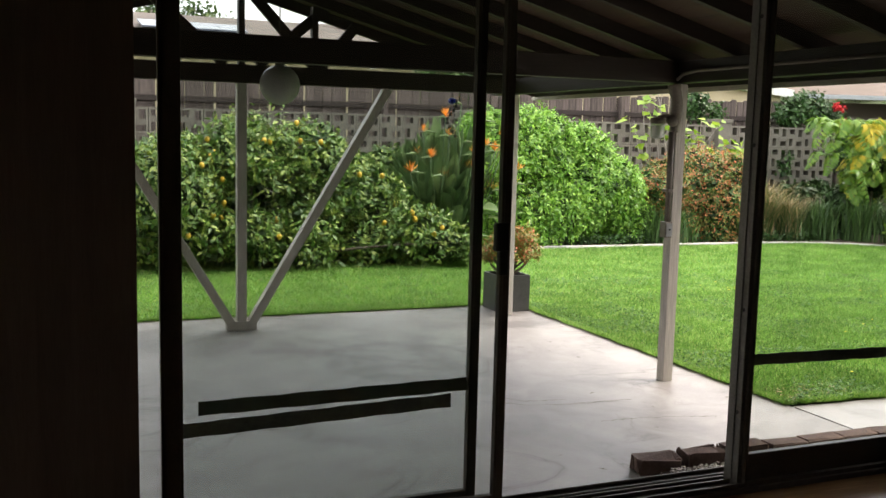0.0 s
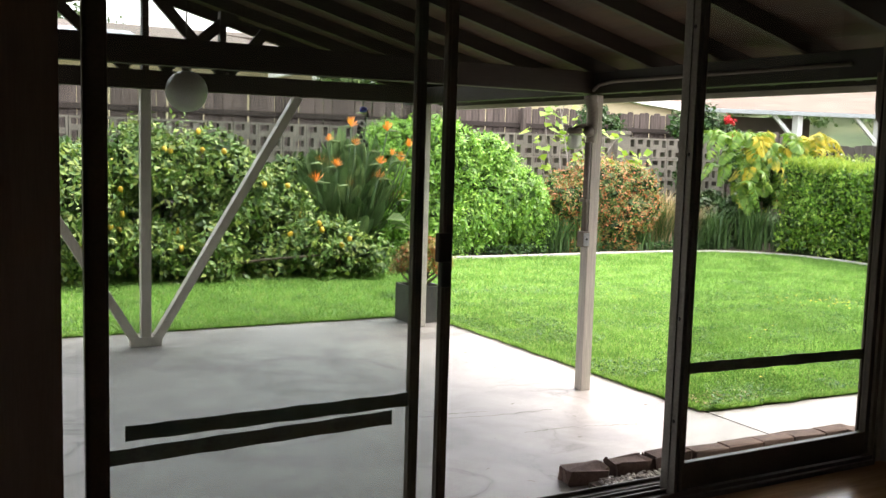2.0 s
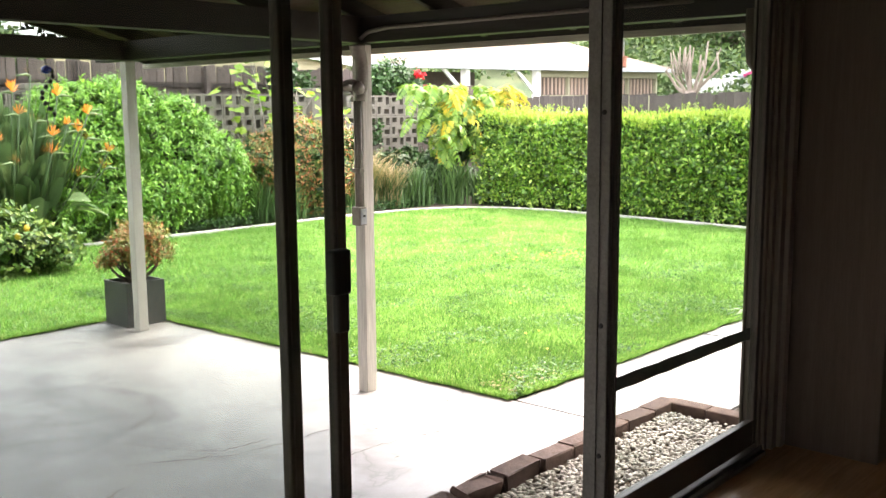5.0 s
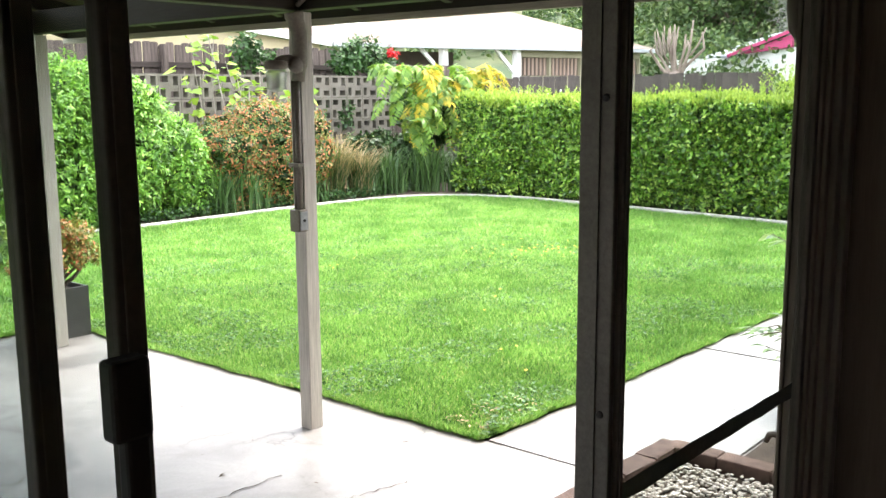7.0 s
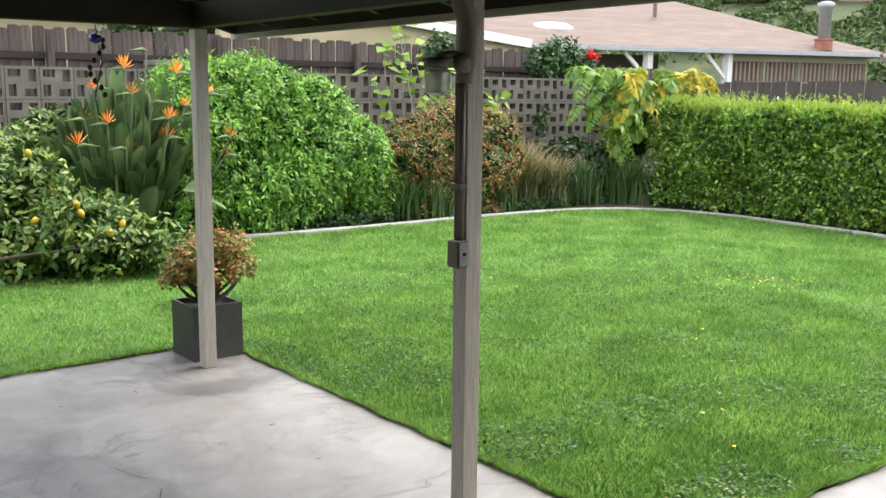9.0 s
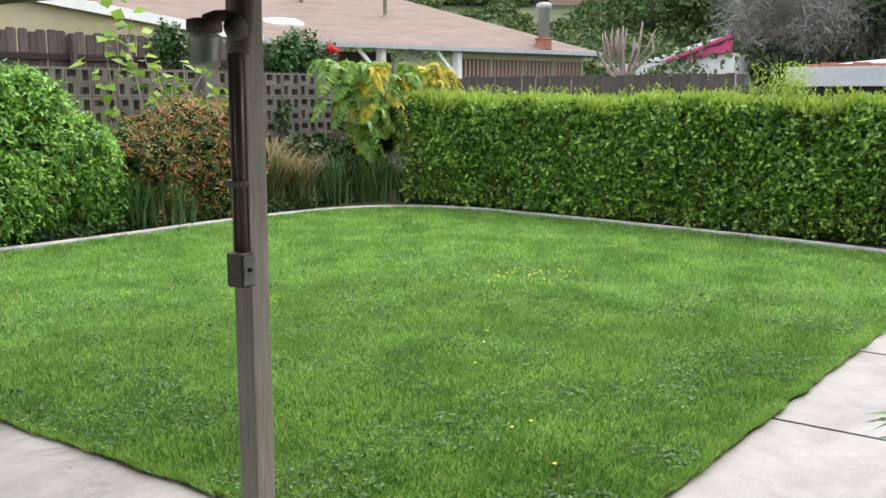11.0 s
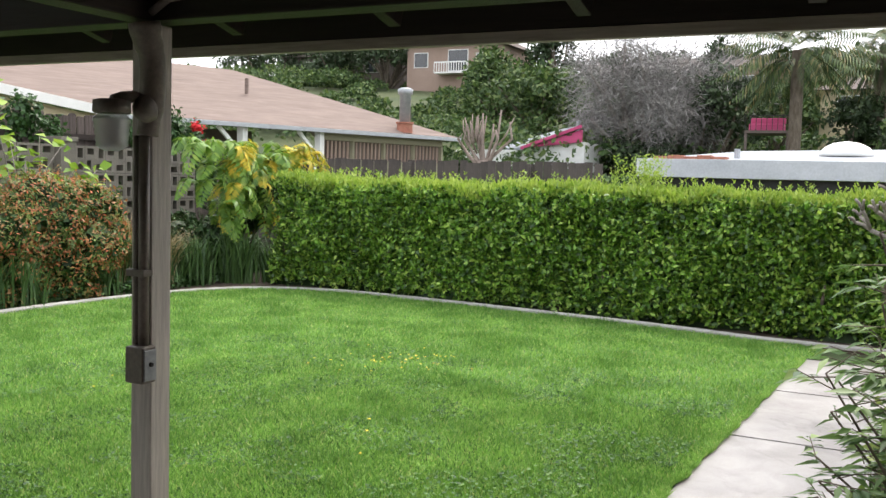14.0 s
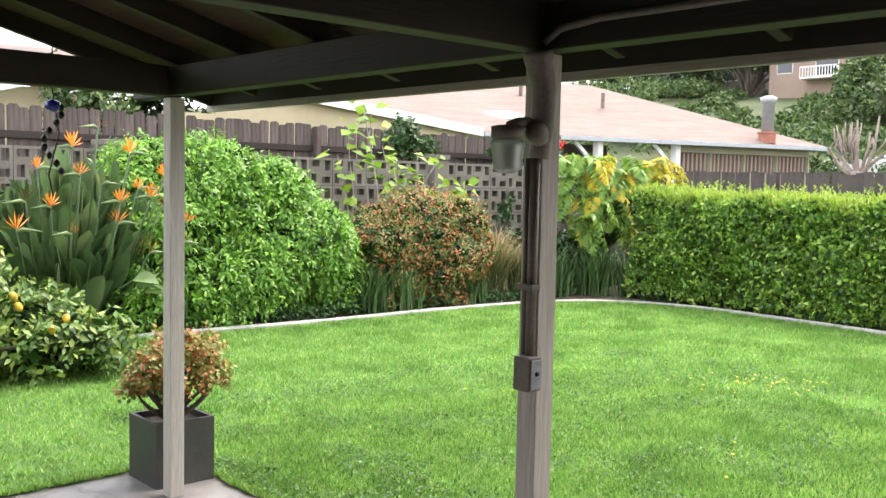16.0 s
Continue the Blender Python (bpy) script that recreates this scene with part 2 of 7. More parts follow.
M["hedge_leaf"] = leaf_mat("hedge_leaves", [(0, (0.03, 0.08, 0.011)), (0.4, (0.105, 0.24, 0.026)), (0.72, (0.24, 0.44, 0.052)), (1, (0.48, 0.64, 0.13))], 0.32, 0.36, 0.5)
M["hedge_tip"] = leaf_mat("hedge_new_growth", [(0, (0.20, 0.33, 0.035)), (1, (0.42, 0.52, 0.10))], 0.45, 0.35)
# Shade inside the hedge and shrubs, put into a near-black leaf colour
M["inner_shade"] = leaf_mat("inner_shade_leaves", [(0, (0.012, 0.035, 0.006)), (1, (0.035, 0.085, 0.012))], 0.6, 0.1)
M["red_leaf"] = leaf_mat("red_tipped_leaves", [(0, (0.075, 0.15, 0.032)), (0.45, (0.17, 0.24, 0.055)), (0.7, (0.40, 0.20, 0.075)), (1, (0.56, 0.15, 0.07))], 0.5, 0.3)
M["fig_leaf"] = leaf_mat("pale_sapling_leaves", [(0, (0.16, 0.30, 0.03)), (1, (0.36, 0.50, 0.07))], 0.5, 0.4)
M["philo_green"] = leaf_mat("split_frond_leaves", [(0, (0.10, 0.21, 0.03)), (0.7, (0.19, 0.34, 0.05)), (1, (0.33, 0.44, 0.08))], 0.4, 0.35, patch=0.35)
M["strap_leaf"] = leaf_mat("strap_leaves", [(0, (0.045, 0.10, 0.03)), (1, (0.11, 0.20, 0.06))], 0.45, 0.2)
M["bop_leaf"] = leaf_mat("bird_of_paradise_leaves", [(0, (0.05, 0.095, 0.034)), (0.7, (0.105, 0.175, 0.065)), (1, (0.2, 0.27, 0.115))], 0.35, 0.2)
M["orange"] = leaf_mat("orange_petals", [(0, (0.82, 0.20, 0.02)), (1, (0.92, 0.40, 0.07))], 0.5, 0.25, patch=0.1)
M["lemon"] = mat("lemon_skin", (0.62, 0.38, 0.03), (0.75, 0.50, 0.06), 0.4, 6, 90, 0.15)
M["plume"] = leaf_mat("tan_grass_plumes", [(0, (0.28, 0.25, 0.10)), (0.5, (0.46, 0.34, 0.19)), (1, (0.58, 0.43, 0.28))], 0.8, 0.3)
M["philo"] = leaf_mat("split_leaf_foliage", [(0, (0.22, 0.30, 0.035)), (0.45, (0.46, 0.43, 0.045)), (1, (0.70, 0.50, 0.06))], 0.5, 0.3, 0.2)
M["ivy"] = leaf_mat("ivy_leaves", [(0, (0.02, 0.065, 0.015)), (1, (0.06, 0.14, 0.03))], 0.45, 0.2)
M["succulent"] = leaf_mat("succulent_leaves", [(0, (0.17, 0.25, 0.055)), (0.5, (0.34, 0.34, 0.09)), (0.8, (0.52, 0.23, 0.08)), (1, (0.58, 0.13, 0.06))], 0.45, 0.2, patch=0.3)
M["nandina"] = leaf_mat("nandina_leaves", [(0, (0.07, 0.14, 0.045)), (0.6, (0.16, 0.28, 0.085)), (1, (0.34, 0.46, 0.17))], 0.4, 0.3, patch=0.3)
M["cactus"] = mat("cactus_skin", (0.024, 0.046, 0.022), (0.05, 0.08, 0.036), 0.6, 3, 40, 0.2)
M["tile"] = mat("terracotta", (0.32, 0.12, 0.08), (0.42, 0.19, 0.13), 0.9, 4, 60, 0.3)
M["dishgrey"] = mat("grey_dish", (0.15, 0.155, 0.16), (0.2, 0.205, 0.21), 0.5, 4, 60, 0.05)
M["frost"] = mat("frosted_globe", (0.34, 0.34, 0.31), (0.42, 0.42, 0.39), 0.35, 3, 60, 0.02, dirt=0.05)
M["darkpane"] = mat("dark_window_glass", (0.015, 0.018, 0.02), (0.04, 0.045, 0.05), 0.08, 1, 30, 0.0, spec=0.8)
M["red"] = leaf_mat("red_petals", [(0, (0.55, 0.02, 0.03)), (1, (0.75, 0.05, 0.06))], 0.5, 0.2, patch=0.1)
M["yellow"] = leaf_mat("yellow_petals", [(0, (0.75, 0.52, 0.03)), (1, (0.85, 0.65, 0.06))], 0.5, 0.2, patch=0.1)
M["blueglass"] = mat("blue_glass", (0.01, 0.02, 0.30), (0.02, 0.04, 0.45), 0.15, 5, 60, 0.0, spec=0.7)
M["jar"] = glass_mat("jar_glass", (0.80, 0.84, 0.84), 0.3)
_t = M["jar"].node_tree
_d = _t.nodes.new("ShaderNodeBsdfDiffuse")
_d.inputs[0].default_value = (0.75, 0.78, 0.78, 1)
_m = _t.nodes.new("ShaderNodeMixShader")
_m.inputs[0].default_value = 0.35
_o = _t.nodes["Material Output"]
_t.links.new(_o.inputs[0].links[0].from_socket, _m.inputs[1])
_t.links.new(_d.outputs[0], _m.inputs[2])
_t.links.new(_m.outputs[0], _o.inputs[0])


# ---- mesh helpers ----
def mesh_of(name, verts, faces, material, smooth=False):
    me = bpy.data.meshes.new(name)
    me.from_pydata([tuple(v) for v in verts], [], faces)
    me.materials.append(material)
    if smooth:
        me.polygons.foreach_set("use_smooth", [True] * len(me.polygons))
    me.update()
    return me


def big_mesh(name, verts, tris, material, smooth=False):
    """A mesh from numpy arrays of corners and triangles."""
    me = bpy.data.meshes.new(name)
    me.vertices.add(len(verts))
    me.vertices.foreach_set("co", np.ascontiguousarray(verts, dtype=np.float32).ravel())
    me.loops.add(tris.size)
    me.loops.foreach_set("vertex_index", np.ascontiguousarray(tris, dtype=np.int32).ravel())
    me.polygons.add(len(tris))
    me.polygons.foreach_set("loop_start", np.arange(0, tris.size, 3, dtype=np.int32))
    if smooth:
        me.polygons.foreach_set("use_smooth", np.ones(len(tris), dtype=bool))
    me.materials.append(material)
    me.update(calc_edges=True)
    return me


def held(name, me, parent=None, label=""):
    ob = new(name, me)
    if parent is not None:
        ob.parent = parent
    if label:
        ob["label"] = label
    return ob


def part(name, bm, material, parent=None, label="", smooth=False):
    """Link a bmesh as one mesh object under a thing or part."""
    me = bpy.data.meshes.new(name)
    bmesh.ops.recalc_face_normals(bm, faces=bm.faces)
    bm.to_mesh(me)
    bm.free()
    me.materials.append(material)
    if smooth:
        me.polygons.foreach_set("use_smooth", [True] * len(me.polygons))
    return held(name, me, parent, label)


def thing(name, label, category, at=(0, 0, 0), group="", kind=""):
    ob = new(name)
    ob.location = at
    ob.empty_display_size = 0.1
    return tagged(ob, label, category, group, kind)


def add_box(bm, lo, hi, m=None, bevel=0.0):
    lo, hi = Vector(lo), Vector(hi)
    mm = Matrix.Translation((lo + hi) / 2) @ Matrix.Diagonal((*(hi - lo), 1))
    r = bmesh.ops.create_cube(bm, size=1, matrix=(m @ mm) if m else mm)
    if bevel:
        es = list({e for v in r["verts"] for e in v.link_edges})
        bmesh.ops.bevel(bm, geom=es, offset=bevel, segments=2, affect='EDGES', profile=0.5)
    return bm


def box(lo, hi, bevel=0.0, m=None):
    return add_box(bmesh.new(), lo, hi, m, bevel)


def bar(p, q, w, h, bevel=0.004, bm=None, side=None):
    """A straight timber between two points: w across, h upright."""
    p, q = Vector(p), Vector(q)
    d = q - p
    z = d.normalized()
    up = Vector(side) if side else (Vector((0, 0, 1)) if abs(z.z) < 0.95 else Vector((0, 1, 0)))
    x = up.cross(z).normalized()
    y = z.cross(x)
    m = Matrix((x, y, z)).transposed().to_4x4()
    m.translation = p
    bm = bm or bmesh.new()
    return add_box(bm, (-w / 2, -h / 2, 0), (w / 2, h / 2, d.length), m, bevel)


def tube(bm, pts, radii, n=8, cap=True):
    """A round tube through points."""
    pts = [Vector(p) for p in pts]
    if isinstance(radii, (int, float)):
        radii = [radii] * len(pts)
    rings = []
    ref = Vector((0.31, 0.17, 0.93))
    for i, p in enumerate(pts):
        d = (pts[min(i + 1, len(pts) - 1)] - pts[max(i - 1, 0)]).normalized()
        if abs(d.dot(ref)) > 0.95:
            ref = Vector((0.9, 0.3, 0.1))
        x = d.cross(ref).normalized()
        y = d.cross(x)
        rings.append([bm.verts.new(p + (x * math.cos(a) + y * math.sin(a)) * radii[i]) for a in [2 * math.pi * k / n for k in range(n)]])
    for a, b in zip(rings, rings[1:]):
        for k in range(n):
            bm.faces.new((a[k], a[(k + 1) % n], b[(k + 1) % n], b[k]))
    if cap:
        bm.faces.new(rings[0][::-1])
        bm.faces.new(rings[-1])
    return bm


def lathe(bm, profile, n=20, at=(0, 0, 0), m=None):
    rings = []
    for r, z in profile:
        ring = []
        for k in range(n):
            v = Vector((r * math.cos(2 * math.pi * k / n), r * math.sin(2 * math.pi * k / n), z))
            ring.append(bm.verts.new((m @ v if m else v) + Vector(at)))
        rings.append(ring)
    for a, b in zip(rings, rings[1:]):
        for k in range(n):
            bm.faces.new((a[k], a[(k + 1) % n], b[(k + 1) % n], b[k]))
    bm.faces.new(rings[0][::-1])
    bm.faces.new(rings[-1])
    return bm


rng = np.random.default_rng(7)


def unit(a):
    return a / np.maximum(np.linalg.norm(a, axis=1, keepdims=True), 1e-9)


def leaf_arrays(c, way, out, length, width, fold=0.25, droop=0.15):
    """Folded pointed leaves: place, direction of the blade, facing, size."""
    n = len(c)
    way, out = unit(way), unit(out)
    side = unit(np.cross(way, out))
    nor = np.cross(side, way)
    L, W = length[:, None], width[:, None]
    base = c
    mid = c + way * L * 0.48 - nor * W * fold
    tip = c + way * L - nor * L * droop
    left = c + way * L * 0.45 + side * W * 0.5
    right = c + way * L * 0.45 - side * W * 0.5
    v = np.stack([base, left, mid, right, tip], 1).reshape(-1, 3)
    t = np.array([[0, 3, 2], [0, 2, 1], [2, 3, 4], [1, 2, 4]])
    return v, (t[None] + 5 * np.arange(n)[:, None, None]).reshape(-1, 3)


def lumps_cloud(lumps, n, shell=0.35, low=-0.2):
    """Points in the outer shell of a union of ellipsoids (x, y, z, rx, ry, rz), with outward directions."""
    lumps = np.array(lumps, dtype=float)
    w = (lumps[:, 3] * lumps[:, 5]) ** 1.0
    pick = rng.choice(len(lumps), n * 3, p=w / w.sum())
    d = unit(rng.normal(size=(n * 3, 3)))
    d = d[d[:, 2] > low] if low > -1 else d
    pick = pick[:len(d)]
    r = 1 - shell * rng.random(len(d)) ** 1.6 + 0.06 * rng.normal(size=len(d))
    e = lumps[pick]
    p = e[:, :3] + d * e[:, 3:] * r[:, None]
    keep = np.ones(len(p), bool)
    for l in lumps:
        q = (((p - l[:3]) / l[3:]) ** 2).sum(1)
        keep &= q > (1 - shell) ** 2 * 0.8
    keep &= p[:, 2] > 0.03
    p, d = p[keep][:n], unit(d[keep] / e[keep][:, 3:])[:n]
    return p, d


def foliage(name, lumps, n, size, material, parent, aspect=0.5, shell=0.35, up=0.35, wild=0.7, low=-0.4, droop=0.15, label="", spray=7):
    """Leaves in short sprays along twigs that stand out of the lumps and hang a little."""
    p, d = lumps_cloud(lumps, max(4, n // spray), shell, low)
    k = len(p)
    w = unit(0.75 * d + 0.8 * rng.normal(size=(k, 3)) * wild + np.array([0, 0, 0.25 - 1.4 * droop]))
    s0 = unit(np.cross(w, d + 0.4 * rng.normal(size=(k, 3))))
    j = np.tile(np.arange(spray), k)
    rep = np.repeat(np.arange(k), spray)
    L = size * (0.65 + 0.6 * rng.random(k * spray))
    c = p[rep] + w[rep] * (size * 0.42 * (j - spray * 0.6))[:, None] - np.array([0, 0, 1.0]) * (droop * size * 0.05 * j ** 2)[:, None]
    sgn = np.where(j % 2 == 0, 1.0, -1.0)[:, None]
    last = (j == spray - 1)[:, None]
    way = np.where(last, w[rep], 0.6 * w[rep] + sgn * s0[rep]) + 0.3 * rng.normal(size=(k * spray, 3)) - np.array([0, 0, droop])
    out = unit(d[rep] * 0.8 + np.array([0, 0, up + 0.25]) + 0.35 * wild * rng.normal(size=(k * spray, 3)))
    v, t = leaf_arrays(c, way, out, L, L * aspect, 0.2, droop)
    v[:, 2] = np.maximum(v[:, 2], 0.012)
    return held(name, big_mesh(name, v, t, material), parent, label)


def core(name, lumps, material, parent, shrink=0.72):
    """The dense inside of a plant: lumpy hull of leaves, its shade put into a dark colour."""
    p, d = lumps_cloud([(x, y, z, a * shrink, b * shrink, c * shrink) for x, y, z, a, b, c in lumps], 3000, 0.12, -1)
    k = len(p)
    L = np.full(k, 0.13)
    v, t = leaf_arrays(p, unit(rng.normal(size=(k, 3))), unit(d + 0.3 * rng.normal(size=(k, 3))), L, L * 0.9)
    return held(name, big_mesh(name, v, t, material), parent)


def branches(bm, base, tips, r0, bend=0.15, seg=5):
    base = Vector(base)
    for tip in tips:
        tip = Vector(tip)
        d = tip - base
        pts, rad = [], []
        off = Vector((random.uniform(-1, 1), random.uniform(-1, 1), random.uniform(-0.2, 0.5))) * bend * d.length
        for i in range(seg + 1):
            f = i / seg
            pts.append(base + d * f + off * math.sin(math.pi * f))
            rad.append(r0 * (1 - 0.8 * f))
        tube(bm, pts, rad, 6)
    return bm


def curve_points(pts, n):
    """Smooth curve through points (Catmull-Rom)."""
    p = [np.array(q, float) for q in pts]
    p = [2 * p[0] - p[1], *p, 2 * p[-1] - p[-2]]
    out = []
    segs = len(p) - 3
    for i in range(n):
        u = i / (n - 1) * segs
        k = min(int(u), segs - 1)
        f = u - k
        a, b, c, d = p[k:k + 4]
        out.append(0.5 * (2 * b + (c - a) * f + (2 * a - 5 * b + 4 * c - d) * f * f + (3 * b - a - 3 * c + d) * f ** 3))
    return np.array(out)


# ---- setting: the room ----
FLOOR = 0.31
tagged(part("floor", add_box(box((-7.5, -6.5, FLOOR - 0.25), (-0.01, -0.06, FLOOR)), (-0.01, -6.5, FLOOR - 0.25), (3.5, -0.39, FLOOR)), M["woodfloor"]), "polished brown wood floor with glossy sheen", "floor", kind="structure")
tagged(part("ceiling", add_box(box((-7.5, -6.5, 2.75), (-0.01, -0.06, 2.9)), (-0.01, -6.5, 2.75), (3.5, -0.39, 2.9)), M["ceiling"]), "plain painted room ceiling", "ceiling", kind="structure")
# left wall with an opening added out of view to brighten the room
bm = box((-7.7, -6.7, 0), (-7.5, -5.0, 2.9))
add_box(bm, (-7.7, -3.4, 0), (-7.5, 0.04, 2.9))
add_box(bm, (-7.7, -5.0, 0), (-7.5, -3.4, 0.95))
add_box(bm, (-7.7, -5.0, 2.15), (-7.5, -3.4, 2.9))
tagged(part("wall_left", bm, M["plaster"]), "plain painted interior wall with an unseen opening added to let light in", "wall", kind="structure")
tagged(part("wall_right", box((3.5, -6.7, 0), (3.7, -0.39, 2.9)), M["plaster"]), "plain painted interior wall", "wall", kind="structure")
tagged(part("wall_back", box((-7.5, -6.7, 0), (3.5, -6.5, 2.9)), M["plaster"]), "plain painted interior wall", "wall", kind="structure")
# left wall and right door post are coloured darker to stand for indoor shade
tagged(part("wall_door_left", box((-7.5, -0.16, 0), (-3.674, -0.04, 2.9)), M["shaded_wall"]), "tan painted wall beside the glass doors", "wall", kind="structure")
tagged(part("wall_door_right", box((0.0, -0.46, FLOOR), (3.5, -0.385, 2.75)), M["plaster"]), "tan painted wall beside the glass doors", "wall", kind="structure")
tagged(part("wall_header", box((-3.76, -0.16, 2.40), (0.06, 0.04, 2.9)), M["plaster"]), "painted wall above the glass doors", "wall", kind="structure")
tagged(part("wall_base", box((-3.76, -0.06, -0.1), (-0.19, 0.1, FLOOR - 0.004)), M["concrete"]), "concrete footing under the door track", "footing", kind="structure")
tagged(part("trim_right", box((-0.1838, -0.47, FLOOR), (-0.005, -0.078, 2.40), 0.002), M["shaded_wall"]), "taupe painted door post with moulded edge, shade put into its colour", "door trim", kind="structure")
tagged(part("trim_left", box((-3.9, -0.0395, FLOOR), (-3.80, 0.08, 2.40), 0.004), M["casing"]), "taupe painted door post", "door trim", kind="structure")
for x0, x1, y0, y1 in ((-0.345, -0.315, -0.072, -0.006), (-0.3145, -0.28, -0.083, -0.03), (-0.2795, -0.232, -0.102, -0.045), (-0.2315, -0.184, -0.118, -0.07)):
    tagged(part("trim_step", box((x0, y0, FLOOR), (x1, y1, 2.40), 0.004), M["casing"]), "narrow stepped moulding of the door frame", "door trim", kind="structure")
tagged(part("trim_outside", box((-0.352, -0.0055, FLOOR + 0.04), (-0.30, 0.006, 2.37), 0.002), M["casing"]), "brown painted outside door trim", "door trim", kind="structure")
tagged(part("baseboard", box((0.0, -0.478, FLOOR), (3.5, -0.46, FLOOR + 0.08), 0.004), M["casing"]), "painted baseboard", "baseboard", kind="structure")


# ---- setting: sliding glass doors ----
def glass_panel(name, x0, x1, y, z0, z1, stiles, label, cat, top=0.06, bottom=0.055):
    """A framed pane; stiles: widths of the two uprights, x0 side first."""
    th = thing(name, label, cat, ((x0 + x1) / 2, y, z0))
    w = (x1 - x0) / 2
    h = z1 - z0
    s0, s1 = stiles
    for a, b in ((-w, -w + s0), (w - s1, w)):
        bm = box((a, -0.015, 0), (b, 0.015, h), 0.003)
        if b - a > 0.03:
            add_box(bm, (a + 0.009, -0.019, 0.01), (b - 0.009, -0.0155, h - 0.01), None, 0.0015)
        part("stile", bm, M["bronze"], th)
    part("bottom_rail", box((-w + s0, -0.014, 0), (w - s1, 0.014, bottom), 0.003), M["bronze"], th)
    part("top_rail", box((-w + s0, -0.014, h - top), (w - s1, 0.014, h), 0.003), M["bronze"], th)
    g = part("pane", box((-w + s0, -0.003, bottom), (w - s1, 0.003, h - top)), M["glass"], th, "clear glass pane")
    g.visible_shadow = False
    return th


def tape(parent, x0, z0, x1, z1, wide=0.038):
    """A strip of tape stuck across a pane."""
    bm = bmesh.new()
    px, pz = parent.location.x, parent.location.z
    n = 14
    rows = []
    for i in range(n + 1):
        f = i / n
        x, z = x0 + (x1 - x0) * f - px, z0 + (z1 - z0) * f - pz
        e = 0.0015 * math.sin(i * 2.1)
        rows.append((bm.verts.new((x, -0.0055, z - wide / 2 + e)), bm.verts.new((x, -0.0055, z + wide / 2 - e))))
    for a, b in zip(rows, rows[1:]):
        bm.faces.new((a[0], b[0], b[1], a[1]))
    part("tape", bm, M["tape"], parent, "dark green-grey adhesive tape")


Z0, Z1 = 0.35, 2.37
fixed_l = glass_panel("fixed_glass_panel", -3.76, -2.527, 0.062, Z0, Z1, (0.05, 0.036), "fixed glass door panel with dark bronze aluminium frame", "glass door")
tape(fixed_l, -3.48, 0.778, -2.563, 0.788, 0.046)
slider = glass_panel("sliding_glass_door", -3.60, -2.457, -0.014, Z0, Z1, (0.064, 0.037), "open sliding glass door with dark bronze aluminium frame", "sliding door")
tape(slider, -3.535, 0.734, -2.658, 0.757, 0.046)
bm = box((0.502, -0.05, 0.913), (0.552, -0.0195, 1.008), 0.006)
add_box(bm, (0.52, -0.042, 0.83), (0.552, -0.0195, 0.914), None, 0.005)
part("handle", bm, M["black"], slider, "black door handle and latch")
fixed_r = glass_panel("fixed_glass_panel", -1.441, -0.352, -0.052, Z0, Z1, (0.018, 0.026), "fixed glass panel with dark bronze frame beside the open door", "glass door", bottom=0.1)
tape(fixed_r, -1.42, 0.82, -0.42, 0.80, 0.044)
# jamb in two metals: pale for its daylit side, dark for its shaded face
bm = box((-1.482, -0.078, FLOOR), (-1.464, 0.0, 2.40), 0.003)
add_box(bm, (-1.4865, -0.046, FLOOR + 0.04), (-1.4825, -0.036, 2.38))
mull = tagged(part("door_mullion", bm, M["alu"]), "aluminium door jamb with strike screws, daylight put into its grey", "door jamb", kind="structure")
bm = box((-1.4635, -0.088, FLOOR), (-1.4415, -0.012, 2.40), 0.003)
add_box(bm, (-1.4575, -0.092, FLOOR + 0.01), (-1.4475, -0.0885, 2.39))
part("jamb_shade_strip", bm, M["bronze"], mull)
for zz in (0.62, 1.016, 1.634, 2.1):
    b2 = bmesh.new()
    lathe(b2, [(0.008, 0), (0.007, 0.003), (0.003, 0.004)], 10, (-1.4825, -0.057, zz), Matrix.Rotation(-math.pi / 2, 3, 'Y'))
    part("screw", b2, M["black"], mull)
bm = box((-3.67, -0.11, FLOOR + 0.001), (-0.353, 0.099, FLOOR + 0.022), 0.003)
for yy in (-0.09, -0.034, 0.004, 0.03, 0.085):
    add_box(bm, (-3.67, yy - 0.003, FLOOR + 0.022), (-0.353, yy + 0.003, FLOOR + 0.038))
tagged(part("door_track", bm, M["bronze"]), "dark bronze aluminium door track", "door track", kind="structure")
tagged(part("door_head", box((-3.67, -0.09, 2.372), (-0.353, 0.099, 2.398), 0.003), M["bronze"]), "dark bronze aluminium head frame", "door frame", kind="structure")
tagged(part("door_jamb", box((-3.80, 0.04, FLOOR + 0.023), (-3.765, 0.09, 2.371), 0.003), M["bronze"]), "dark bronze aluminium side frame", "door frame", kind="structure")

# ---- setting: patio, path, lawn ----
def slab(name, outline, z0, z1, material, label, cat):
    bm = bmesh.new()
    lo = [bm.verts.new((x, y, z0)) for x, y in outline]
    hi = [bm.verts.new((x, y, z1)) for x, y in outline]
    n = len(outline)
    bm.faces.new(hi)
    bm.faces.new(lo[::-1])
    for i in range(n):
        bm.faces.new((lo[i], lo[(i + 1) % n], hi[(i + 1) % n], hi[i]))
    es = [e for e in bm.edges if e.verts[0] in hi and e.verts[1] in hi]
    bmesh.ops.bevel(bm, geom=es, offset=0.012, segments=2, affect='EDGES')
    return tagged(part(name, bm, material), label, cat, kind="structure")


def wobble(p, q, n, amp):
    return [(p[0] + (q[0] - p[0]) * i / n + random.uniform(-amp, amp), p[1] + (q[1] - p[1]) * i / n + random.uniform(-amp, amp)) for i in range(n)]


